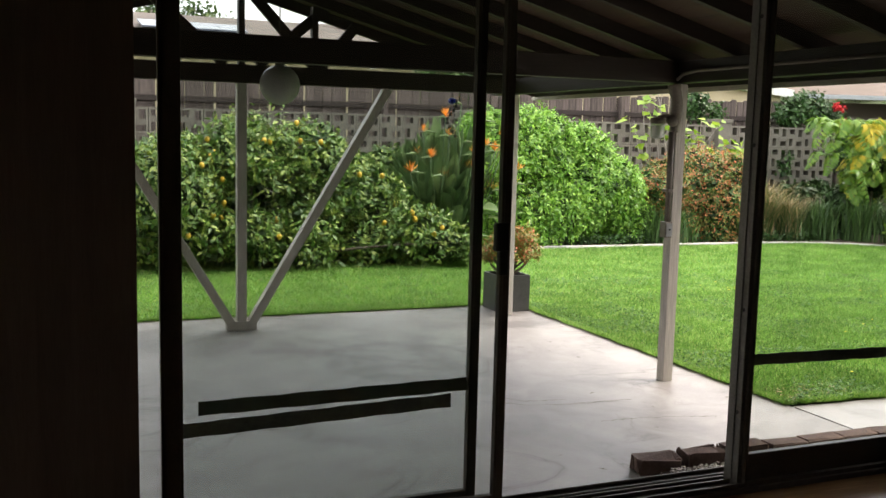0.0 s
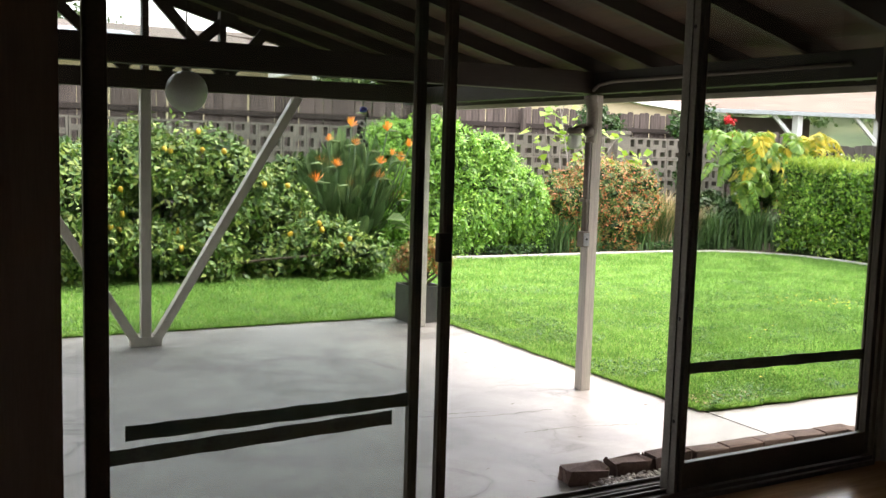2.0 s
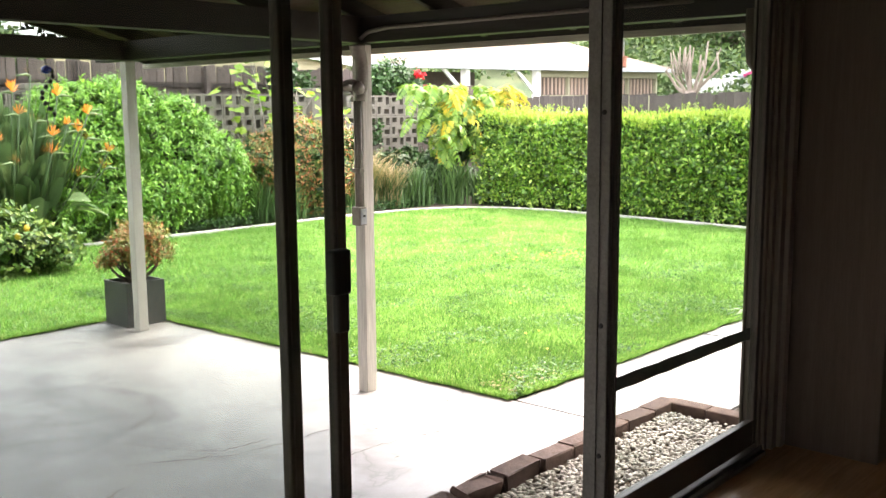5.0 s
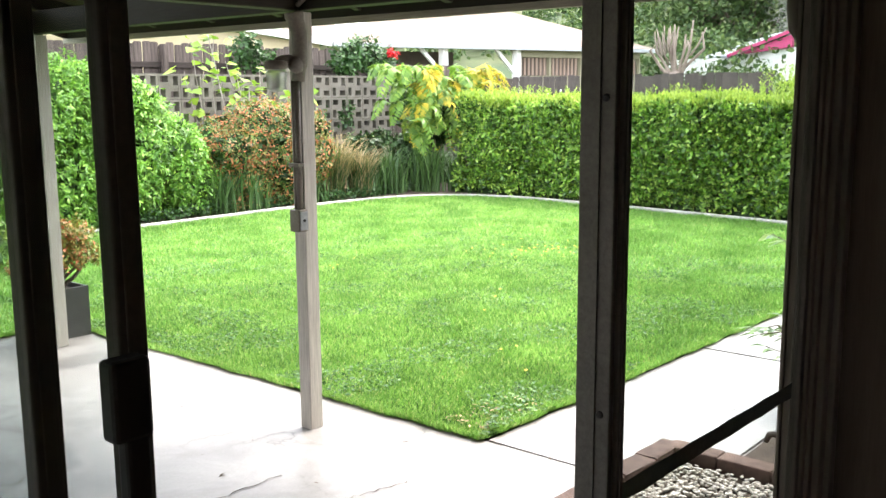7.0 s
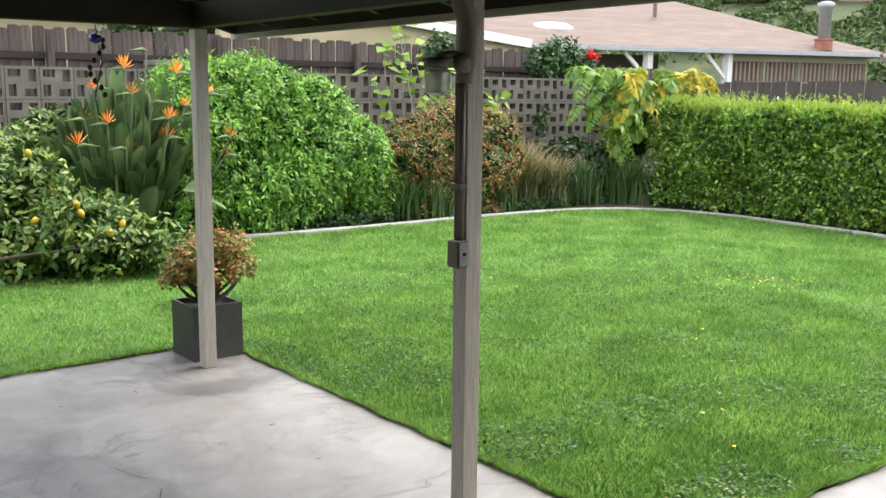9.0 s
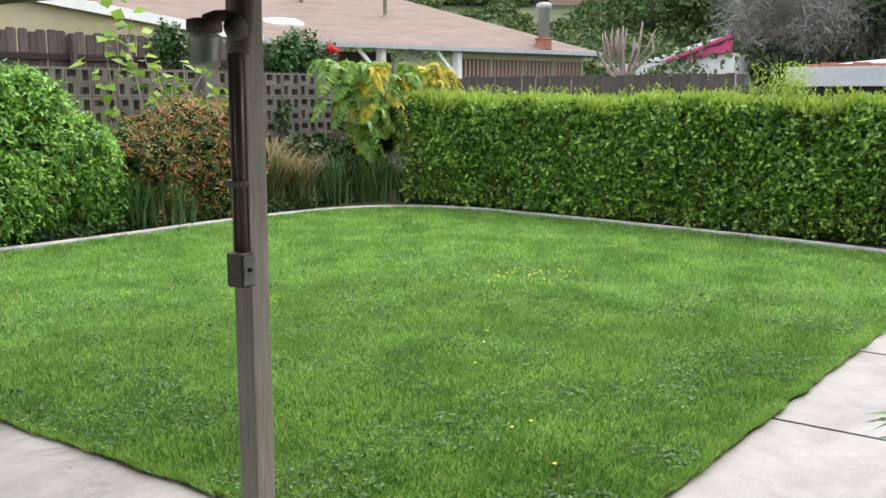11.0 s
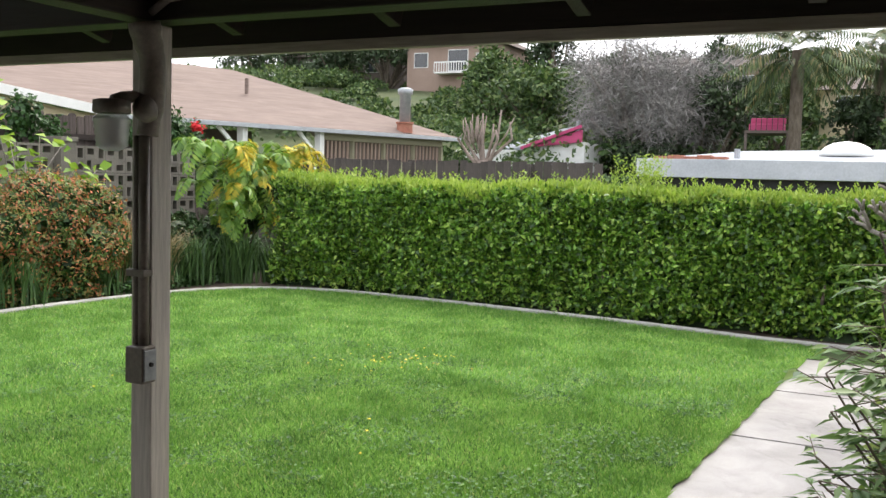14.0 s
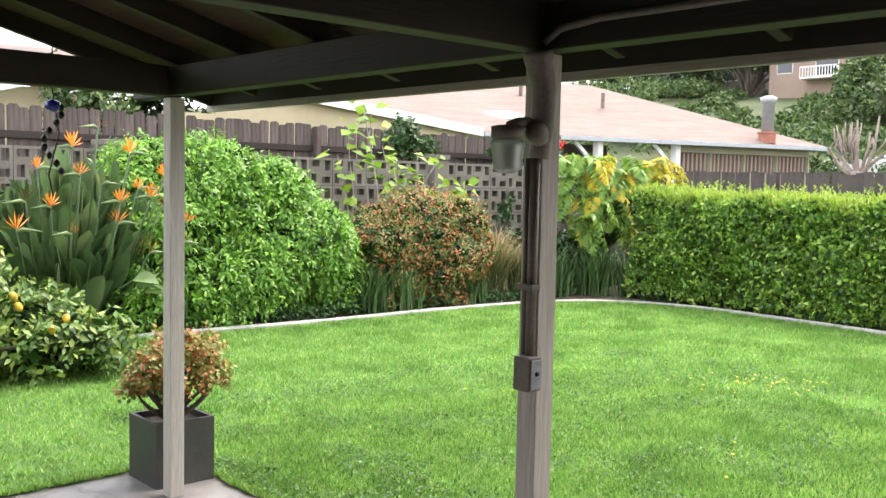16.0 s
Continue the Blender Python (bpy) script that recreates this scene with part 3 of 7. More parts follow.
slab("patio", [(-7.0, 0.102), (0.385, 0.102), (0.39, 1.2)] + wobble((0.385, 1.62), (0.345, 5.25), 14, 0.006) + wobble((0.33, 5.42), (-7.0, 5.48), 20, 0.008) + [(-7.0, 5.48)], -0.25, 0.0, M["concrete"], "grey weathered concrete patio slab with stains", "patio")


def path_edge(x):
    return 1.672 - 0.034 * (x - 0.4)


px = 0.40
for k, x1 in enumerate((2.60, 4.2, 5.8, 7.42)):
    slab("path", [(px, 0.64), (x1 - 0.0015, 0.64), (x1 - 0.0015, path_edge(x1)), (px, path_edge(px))], -0.25, -0.002 + 0.001 * k, M["path"], "pale concrete path slab along the house", "path")
    px = x1 + 0.0015


# cracks in the slab: shallow dark lines a hair above it
def crack(pts, w):
    c = curve_points(pts, 26)
    bm = bmesh.new()
    prev = None
    for i, (x, y) in enumerate(c):
        x += random.uniform(-0.012, 0.012)
        y += random.uniform(-0.012, 0.012)
        ww = w * random.uniform(0.3, 1.0)
        cur = (bm.verts.new((x, y - ww, 0.0035)), bm.verts.new((x, y + ww, 0.0035)))
        if prev:
            bm.faces.new((prev[0], cur[0], cur[1], prev[1]))
        prev = cur
    tagged(part("crack", bm, M["soil"]), "thin dark crack in the concrete", "crack", kind="structure")


crack([(-1.03, 4.13), (-1.03, 3.69), (-0.94, 3.39), (-1.05, 3.07), (-1.26, 2.92), (-1.37, 2.97)], 0.006)
crack([(-1.45, 2.78), (-1.33, 2.49), (-1.2, 2.28), (-1.05, 2.24), (-0.92, 2.21)], 0.006)
crack([(-2.3, 3.95), (-1.75, 3.9), (-1.45, 3.6), (-1.5, 3.2)], 0.004)
crack([(-1.6, 2.45), (-1.1, 2.15), (-0.5, 2.1)], 0.005)
crack([(-2.9, 2.2), (-2.3, 2.05), (-1.75, 2.2)], 0.004)
crack([(-0.95, 1.75), (-0.6, 1.72), (-0.2, 1.62)], 0.004)
crack([(-2.6, 4.5), (-2.2, 4.2), (-2.1, 3.9)], 0.003)
crack([(0.38, 1.64), (0.393, 1.3), (0.39, 0.95)], 0.009)

# stoop below the door
slab("stoop", [(-3.2, 0.104), (-0.98, 0.104), (-1.0, 0.44), (-3.2, 0.46)], -0.1, 0.13, M["stoop"], "rough concrete door stoop", "stoop")

# fallen leaves and grit on the slab
bm = bmesh.new()
k = 46
c = np.stack([rng.uniform(-4.2, 0.2, k), rng.uniform(0.9, 5.2, k), np.full(k, 0.004)], 1)
L = rng.uniform(0.015, 0.055, k)
ang = rng.uniform(0, 6.28, k)
v, t = leaf_arrays(c, np.stack([np.cos(ang), np.sin(ang), np.full(k, 0.12)], 1), np.tile([0, 0, 1.0], (k, 1)), L, L * 0.25)
tagged(held("fallen_leaves", big_mesh("fallen_leaves", v, t, M["bark"])), "dry brown leaves and twigs on the patio", "leaves", kind="stuff")
bm.free()

# the ground: one sheet to the horizon, flat in the garden, rising to the hill beyond
def ground_z(x, y):
    d = np.maximum(0, (x * 0.93 + y * 0.36) - 40)
    return np.minimum(10.6, d * 0.20) - 0.03


def lattice(a, b, n):
    return np.linspace(a, b, n)


gx = np.concatenate([[-1500, -400, -120, -50], lattice(-20, 180, 101), [300, 700, 1800]])
gy = np.concatenate([[-1500, -400, -120, -60], lattice(-40, 160, 81), [300, 700, 1800]])
X, Y = np.meshgrid(gx, gy)
Z = ground_z(X, Y)
gv = np.stack([X.ravel(), Y.ravel(), Z.ravel()], 1)
nx = len(gx)
i, j = np.meshgrid(np.arange(nx - 1), np.arange(len(gy) - 1))
a = (j * nx + i).ravel()
gt = np.concatenate([np.stack([a, a + 1, a + nx + 1], 1), np.stack([a, a + nx + 1, a + nx], 1)])
M["hill"] = mat("hillside_scrub", (0.03, 0.06, 0.016), (0.09, 0.10, 0.04), 0.95, 0.12, 2.5, 0.9)
tagged(held("ground", big_mesh("ground", gv, gt, M["hill"], True)), "green scrubby ground rising to a hill", "ground", kind="structure")

# planting bed soil and lawn turf
KERB = [(-7.0, 9.0), (-3.0, 9.25), (0.8, 9.55), (3.8, 9.36), (6.2, 9.36), (7.75, 9.14), (8.52, 8.6), (8.86, 7.6), (8.8, 6.2), (8.66, 4.8), (8.46, 3.1), (8.26, 2.0), (8.2, 0.9), (8.17, 0.0)]
kc = curve_points(KERB, 120)
bm = bmesh.new()
add_box(bm, (-8, 9.0, -0.2), (11.5, 12.4, 0.004))
add_box(bm, (8.17, -1.0, -0.2), (11.5, 9.0, 0.003))
add_box(bm, (0.65, -0.17, -0.2), (8.17, 0.635, -0.006))
tagged(part("garden_soil", bm, M["soil"]), "dark garden soil in the planting beds", "soil", kind="structure")
bm = bmesh.new()
loop = [(x, y) for x, y in kc if y > 1.3] + [(7.43, 1.30), (7.43, 1.415)] + wobble((7.3, path_edge(7.3) - 0.012), (0.6, path_edge(0.6) - 0.012), 90, 0.007) + wobble((0.375, 1.675), (0.325, 5.28), 60, 0.02) + wobble((0.29, 5.41), (-7.0, 5.455), 100, 0.02)
vs = [bm.verts.new((x, y, 0.008)) for x, y in loop]
f = bm.faces.new(vs)
bmesh.ops.triangulate(bm, faces=[f])
tagged(part("lawn", bm, M["turf"]), "mown green lawn turf", "lawn", kind="structure")

# kerb as separate cast lengths
for s in range(0, 119, 7):
    seg = kc[s:s + 8]
    bm = bmesh.new()
    rings = []
    for q in range(len(seg)):
        d = seg[min(q + 1, len(seg) - 1)] - seg[max(q - 1, 0)]
        d /= np.linalg.norm(d)
        nrm = np.array([-d[1], d[0]])
        p0, p1 = seg[q] - nrm * 0.005, seg[q] + nrm * 0.105
        if q == 0:
            p0, p1 = p0 + d * 0.004, p1 + d * 0.004
        h = 0.042 + 0.004 * math.sin(s)
        rings.append([bm.verts.new((p0[0], p0[1], -0.1)), bm.verts.new((p0[0], p0[1], h - 0.012)), bm.verts.new((p0[0] + nrm[0] * 0.012, p0[1] + nrm[1] * 0.012, h)), bm.verts.new((p1[0] - nrm[0] * 0.012, p1[1] - nrm[1] * 0.012, h)), bm.verts.new((p1[0], p1[1], h - 0.012)), bm.verts.new((p1[0], p1[1], -0.1))])
    for a2, b2 in zip(rings, rings[1:]):
        for q in range(5):
            bm.faces.new((a2[q], a2[q + 1], b2[q + 1], b2[q]))
    bm.faces.new(rings[0])
    bm.faces.new(rings[-1][::-1])
    tagged(part("kerb", bm, M["kerb"]), "low pale concrete garden kerb", "kerb", kind="structure")

# grass blades
M["clover"] = leaf_mat("clover_leaves", [(0, (0.035, 0.10, 0.022)), (0.7, (0.08, 0.19, 0.04)), (1, (0.18, 0.31, 0.08))], 0.5, 0.3)
poly = np.array(loop)


def inside(p):
    x, y = p[:, 0], p[:, 1]
    r = np.zeros(len(p), bool)
    n = len(poly)
    for q in range(n):
        x0, y0 = poly[q]
        x1, y1 = poly[(q + 1) % n]
        if y0 != y1:
            r ^= ((y0 > y) != (y1 > y)) & (x < (x1 - x0) * (y - y0) / (y1 - y0) + x0)
    return r


def grass(name, n, box4, hmin, hmax, material, label, clump=None):
    if clump is None:
        p = np.stack([rng.uniform(box4[0], box4[1], n), rng.uniform(box4[2], box4[3], n)], 1)
    else:
        cen = np.stack([rng.uniform(box4[0], box4[1], clump), rng.uniform(box4[2], box4[3], clump)], 1)
        p = cen[rng.integers(0, clump, n)] + 0.09 * rng.normal(size=(n, 2))
    p = p[inside(p)]
    k = len(p)
    h = rng.uniform(hmin, hmax, k)
    a = rng.uniform(0, 6.283, k)
    w = rng.uniform(0.003, 0.006, k) * (1.2 if clump is None else 1.0)
    lean = rng.normal(size=(k, 2)) * 0.5 * h[:, None]
    b0 = np.concatenate([p, np.full((k, 1), 0.006)], 1)
    dv = np.stack([np.cos(a) * w, np.sin(a) * w, np.zeros(k)], 1)
    tip = b0 + np.concatenate([lean, h[:, None]], 1)
    v = np.stack([b0 - dv, b0 + dv, tip], 1).reshape(-1, 3)
    return tagged(held(name, big_mesh(name, v, np.arange(3 * k).reshape(-1, 3), material)), label, "grass", kind="stuff")


grass("grass", 330000, (-4.5, 9.2, 1.38, 9.6), 0.014, 0.04, M["blade"], "short green lawn grass")
grass("grass", 150000, (0.3, 4.5, 1.6, 6.0), 0.012, 0.036, M["blade"], "short green lawn grass")
grass("tall_grass", 40000, (0.3, 9.0, 1.65, 9.4), 0.03, 0.075, M["tuft"], "longer dark green tufts in the lawn", clump=520)
grass("clover", 34000, (0.3, 4.6, 1.65, 5.6), 0.015, 0.042, M["clover"], "dark green clover and coarse tufts in the lawn", clump=1300)
k = 26000
u = rng.random(k)
ex = np.where(u < 0.55, 0.5 + 6.8 * rng.random(k) ** 1.4, np.where(u < 0.8, 0.0, 0.29 - 6.0 * rng.random(k)))
ey = np.where(u < 0.55, path_edge(ex), np.where(u < 0.8, 1.68 + 3.6 * rng.random(k), 5.415 - 0.006 * (ex - 0.29)))
ex = np.where((u >= 0.55) & (u < 0.8), 0.375 - 0.014 * (ey - 1.68), ex)
ragged = np.array([noise.noise(Vector((x * 5, y * 5, 1.0))) for x, y in zip(ex, ey)])
off = 0.05 * rng.random(k) - 0.022 - 0.02 * ragged
ex, ey = np.where((u >= 0.55) & (u < 0.8), ex + off, ex), np.where((u >= 0.55) & (u < 0.8), ey, ey + off)
hh = rng.uniform(0.015, 0.042, k)
an = rng.uniform(0, 6.283, k)
b0 = np.stack([ex, ey, np.full(k, 0.008)], 1)
dv = 0.0045 * np.stack([np.cos(an), np.sin(an), 0 * an], 1)
tip = b0 + np.concatenate([rng.normal(size=(k, 2)) * 0.6 * hh[:, None], hh[:, None]], 1)
tagged(held("edge_grass", big_mesh("edge_grass", np.stack([b0 - dv, b0 + dv, tip], 1).reshape(-1, 3), np.arange(3 * k).reshape(-1, 3), M["blade"])), "ragged grass fringe along the concrete edges", "grass", kind="stuff")
k = 30000
pp = np.stack([0.35 + 5.2 * rng.random(k) ** 1.3, 1.65 + 5.0 * rng.random(k) ** 1.2], 1)
gate = np.array([noise.noise(Vector((x * 1.6, y * 1.6, 3.0))) for x, y in pp])
pp = pp[(gate > 0.02) & inside(pp)]
k = len(pp)
c = np.concatenate([pp, rng.uniform(0.012, 0.045, (k, 1))], 1)
ang = rng.uniform(0, 6.28, k)
L = rng.uniform(0.014, 0.03, k)
v, t = leaf_arrays(c, np.stack([np.cos(ang), np.sin(ang), 0.25 + 0 * ang], 1), rng.normal(size=(k, 3)) * 0.35 + np.array([0, 0, 1.0]), L, L * 0.75)
tagged(held("clover", big_mesh("clover", v, t, M["clover"])), "patches of small dark clover leaves in the lawn", "clover", kind="stuff")
k = 60
cen = np.array([(4.95, 4.38), (4.8, 4.5), (4.45, 4.4), (1.6, 2.6), (3.0, 5.6), (2.6, 3.4)])
pp = cen[rng.choice(6, k, p=[0.42, 0.2, 0.14, 0.08, 0.08, 0.08])] + rng.normal(size=(k, 2)) * 0.28
c = np.concatenate([pp, np.full((k, 1), 0.05)], 1)
ang = rng.uniform(0, 6.28, k)
v, t = leaf_arrays(c, np.stack([np.cos(ang), np.sin(ang), 0.2 + 0 * ang], 1), np.tile([0, 0, 1.0], (k, 1)), np.full(k, 0.024), np.full(k, 0.026))
tagged(held("dandelion_flowers", big_mesh("dandelion_flowers", v, t, M["yellow"])), "small yellow dandelion flowers in the lawn", "flowers", kind="stuff")

k = 80
pp = np.stack([0.42 + 0.55 * rng.random(k) ** 1.5, 1.70 + 0.30 * rng.random(k) ** 1.5], 1)
ang = rng.uniform(0, 6.28, k)
v, t = leaf_arrays(np.concatenate([pp, rng.uniform(0.03, 0.045, (k, 1))], 1), np.stack([np.cos(ang), np.sin(ang), 0.1 + 0 * ang], 1), rng.normal(size=(k, 3)) * 0.3 + np.array([0, 0, 1.0]), rng.uniform(0.015, 0.035, k), rng.uniform(0.008, 0.014, k))
tagged(held("fallen_leaves", big_mesh("fallen_leaves", v, t, M["plume"])), "dry tan leaves fallen on the lawn corner", "leaves", kind="stuff")

# ---- patio cover ----
SL = 0.27


def under(x):
    return 2.16 - SL * x if x > -2.45 else 2.16 + SL * (x + 4.9)


cover = thing("patio_cover", "brown timber patio cover with pale painted posts and gabled roof", "patio cover", (0, 0, 0))
for x, y in ((0, 2.455), (0, 4.92), (-2.452, 4.92), (-4.9, 2.455), (-4.9, 4.92)):
    bm = box((x - 0.039, y - 0.039, 0.0005), (x + 0.039, y + 0.039, 2.015), 0.004)
    part("post", bm, M["post"], cover, "pale painted square timber post")
for sx in (-1, 1):
    part("brace", bar((-2.452 + sx * 0.07, 4.92, 0.03), (-2.452 + sx * 1.245, 4.92, 2.02), 0.088, 0.07, 0.004), M["post"], cover, "pale painted diagonal brace")
part("base_block", box((-2.575, 4.873, 0.0005), (-2.33, 4.967, 0.075), 0.004), M["post"], cover)
for x in (0, -4.9):
    part("beam", box((x - 0.045, 0.03, 2.0205), (x + 0.045, 5.3, 2.16), 0.004), M["beam"], cover)
for y in (2.455, 4.92):
    part("tie_beam", box((-4.855, y - 0.045, 2.0205), (-0.0455, y + 0.045, 2.165), 0.004), M["beamx"], cover)
part("ridge_beam", box((-2.475, 0.03, under(-2.449) + 0.0), (-2.425, 5.35, under(-2.449) + 0.14), 0.003), M["beam"], cover)
for k in range(10):
    y = 0.12 + k * 0.59
    for sx in (1, -1):
        x0, x1 = (-2.424, 0.42) if sx > 0 else (-2.476, -5.32)
        a0 = Vector((x0, y, under(max(x0, -2.449) if sx > 0 else x0) + 0.045))
        b0 = Vector((x1, y, under(x1) + 0.045))
        part("rafter", bar(a0, b0, 0.042, 0.09, 0.003), M["beamx"], cover)
for sx in (1, -1):
    # roof boards laid along the ridge, side by side
    nb = 20
    for k in range(nb):
        f0, f1 = k / nb, (k + 0.985) / nb
        xs = [(-2.45 + 2.95 * f) if sx > 0 else (-2.45 - 2.95 * f) for f in (f0, f1)]
        zs = [under(min(x, 9) if sx > 0 else x) for x in xs]
        if sx > 0 and k == 0:
            zs[0] = under(-2.449)
        v = []
        for dz in (0.092, 0.112):
            v += [(xs[0], -0.05, zs[0] + dz), (xs[1], -0.05, zs[1] + dz), (xs[1], 5.5, zs[1] + dz), (xs[0], 5.5, zs[0] + dz)]
        part_me = mesh_of("roof_board", v, [(0, 1, 2, 3), (7, 6, 5, 4), (0, 4, 5, 1), (1, 5, 6, 2), (2, 6, 7, 3), (3, 7, 4, 0)], M["sheath"])
        held("roof_board", part_me, cover)
    xe = 0.505 if sx > 0 else -5.405
    part("fascia", box((xe - 0.01, -0.05, 2.035), (xe + 0.012, 5.52, 2.14), 0.003), M["beam"], cover, "dark painted fascia board")
    part("drip_edge", box((xe - 0.012, -0.05, 2.0), (xe + 0.016, 5.52, 2.034), 0.002), M["fascia"], cover, "pale drip edge")
    bm = bar((-2.45, 5.46, under(-2.449) + 0.075), ((0.5 if sx > 0 else -5.4), 5.46, 2.085), 0.03, 0.11, 0.003)
    part("barge_board", bm, M["beamx"], cover)
part("roofing", mesh_of and bar((-2.45, 2.7, under(-2.449) + 0.14), (0.53, 2.7, under(0.53) + 0.135), 5.6, 0.02, 0.002), M["fencegrey"], cover)
part("roofing", bar((-2.45, 2.7, under(-2.449) + 0.14), (-5.43, 2.7, under(-5.43) + 0.135), 5.6, 0.02, 0.002), M["fencegrey"], cover)
# webs of the gable end
for p, q in (((-2.452, 2.165), (-2.452, 2.80)), ((-3.2, 2.72), (-2.58, 2.165)), ((-1.72, 2.68), (-2.32, 2.165)), ((-2.42, 2.79), (-1.84, 2.165)), ((-1.85, 2.165), (-1.85, 2.66)), ((-1.80, 2.165), (-1.50, 2.52))):
    part("web", bar((p[0], 4.92, p[1]), (q[0], 4.92, q[1]), 0.05, 0.085, 0.003), M["beamx"], cover)

# post lamp, conduit and switch box on the post by the lawn
cond = thing("conduit", "painted metal conduit running up the post and beam", "conduit", (-0.064, 2.43, 1.06))


def conduit_part(name, pts, r, n=8):
    bm = bmesh.new()
    tube(bm, [(p[0] + 0.064, p[1] - 2.43, p[2] - 1.06) for p in pts], r, n)
    part(name, bm, M["metalpipe"], cond, "", True)


conduit_part("pipe", [(-0.06, 2.425, 1.06), (-0.06, 2.425, 1.70)], 0.016)
conduit_part("cable", [(-0.052, 2.46, 1.06), (-0.052, 2.46, 1.70)], 0.01)
conduit_part("bent_sleeve", curve_points([(-0.058, 2.415, 1.70), (-0.05, 2.41, 1.78), (-0.046, 2.408, 1.86), (-0.05, 2.408, 1.92), (-0.068, 2.41, 1.97), (-0.076, 2.412, 2.012)], 18), [0.03] * 3 + [0.036] * 9 + [0.04] * 3 + [0.044] * 3, 14)
conduit_part("beam_pipe", [(-0.062, 2.40, 2.04), (-0.060, 2.34, 2.075), (-0.058, 2.2, 2.09), (-0.058, 0.4, 2.09)], 0.011)
part("strap", box((-0.019, -0.026, 0.24), (0.0185, 0.042, 0.26), 0.002), M["metalpipe"], cond)
sw = thing("switch_box", "grey metal switch box on the patio post", "switch box", (-0.066, 2.425, 0.997))
part("body", box((-0.035, -0.035, -0.0), (0.02, 0.03, 0.105), 0.004), M["metalpipe"], sw)
part("cover_plate", box((-0.03, -0.041, 0.008), (0.016, -0.0355, 0.097), 0.002), M["galv"], sw, "pale metal cover plate")
b2 = bmesh.new()
lathe(b2, [(0.007, 0), (0.006, 0.006)], 10, (-0.007, -0.041, 0.055), Matrix.Rotation(math.pi / 2, 3, 'X'))
part("toggle", b2, M["black"], sw)
lamp = thing("post_lamp", "jar-shaped ribbed glass lamp on a metal elbow bracket", "lamp", (-0.115, 2.43, 1.67))
bm = bmesh.new()
tube(bm, [(0.055, -0.01, 0.105), (0.035, -0.012, 0.128), (0.01, -0.012, 0.134), (-0.025, -0.006, 0.130), (-0.056, 0, 0.118)], 0.017, 10)
lathe(bm, [(0.03, -0.02), (0.038, -0.006), (0.038, 0.014), (0.02, 0.026)], 18, (0.03, -0.032, 0.102), Matrix.Rotation(radians(80), 3, 'X'))
part("bracket", bm, M["metalpipe"], lamp, "", True)
bm = bmesh.new()
lathe(bm, [(0.034, 0.122), (0.05, 0.118), (0.051, 0.088), (0.047, 0.083)], 20, (-0.06, 0, 0))
part("cap", bm, M["metalpipe"], lamp, "brown metal lamp cap", True)
bm = bmesh.new()
prof = [(0.036, 0.082)]
for q in range(10):
    prof.append((0.048 + (0.003 if q % 2 else 0) - 0.0008 * q, 0.072 - q * 0.0085))
prof.append((0.02, -0.018))
lathe(bm, prof, 20, (-0.06, 0, 0))
part("jar", bm, M["jar"], lamp, "ribbed clear glass jar", True)

# globe lamp hanging under the roof
gl = thing("globe_lamp", "frosted glass globe lamp hanging under the patio roof", "lamp", (-2.22, 4.55, 2.0))
bm = bmesh.new()
prof = [(0.155 * math.sin(a), 0.155 * math.cos(a)) for a in [math.pi * (0.02 + 0.96 * q / 16) for q in range(17)]]
lathe(bm, prof, 28)
part("globe", bm, M["frost"], gl, "frosted white globe", True)
bm = tube(bmesh.new(), [(0, 0, 0.15), (0, 0, 0.78)], 0.006, 8)
lathe(bm, [(0.035, 0.145), (0.04, 0.17), (0.012, 0.19)], 14)
part("stem", bm, M["bronze"], gl)

# brick edging and pebbles beside the door
bed = [(-1.12, 0.94), (-0.88, 0.9), (-0.62, 0.9), (-0.36, 0.885), (-0.12, 0.885), (0.12, 0.88), (0.36, 0.87), (0.60, 0.865)]
base_brick = None
for k, (bx0, by0) in enumerate(bed):
    bm = bmesh.new()
    add_box(bm, (-0.1215 if k > 1 else -0.108, -0.05, -0.03), (0.1215 if k > 1 else 0.10, 0.05, 0.05), None, 0.008)
    for vv in bm.verts:
        vv.co += Vector((random.uniform(-1, 1), random.uniform(-1, 1), random.uniform(-1, 1))) * (0.014 if k < 3 else 0.004)
    b = part("brick", bm, M["brick"])
    b.matrix_world = pose(bx0, by0, 0.029 + (0.018 if k > 0 else 0.0), 0, random.uniform(-2, 2), random.uniform(-2, 2) - (12 if k == 0 else 1.5))
    tagged(b, "worn red brick edging the pebble bed" if k > 2 else "broken crumbling red brick edging the pebble bed", "brick", "bricks edging the pebble bed")
for k, (bx0, by0) in enumerate(((0.70, 0.74), (0.695, 0.5), (0.69, 0.26), (0.69, 0.02))):
    bm = bmesh.new()
    add_box(bm, (-0.05, -0.118, -0.03), (0.05, 0.118, 0.05), None, 0.008)
    b = part("brick", bm, M["brick"])
    b.matrix_world = pose(bx0, by0, 0.047, 0, 0, random.uniform(-2, 2))
    tagged(b, "worn red brick edging the pebble bed", "brick", "bricks edging the pebble bed")
tagged(part("pebble_bed", box((-1.17, 0.105, -0.1), (0.64, 0.84, 0.035)), M["soil"]), "soil under the pebble bed", "soil", kind="structure")
k = 4400
c = np.stack([rng.uniform(-1.14, 0.62, k), rng.uniform(0.12, 0.82, k), 0.042 + 0.014 * rng.random(k)], 1)
oct_v = np.array([[1, 0, 0], [-1, 0, 0], [0, 1, 0], [0, -1, 0], [0, 0, 1], [0, 0, -1], [0.72, 0.72, 0.3], [-0.72, 0.72, 0.3], [-0.72, -0.72, 0.3], [0.72, -0.72, 0.3]], float)
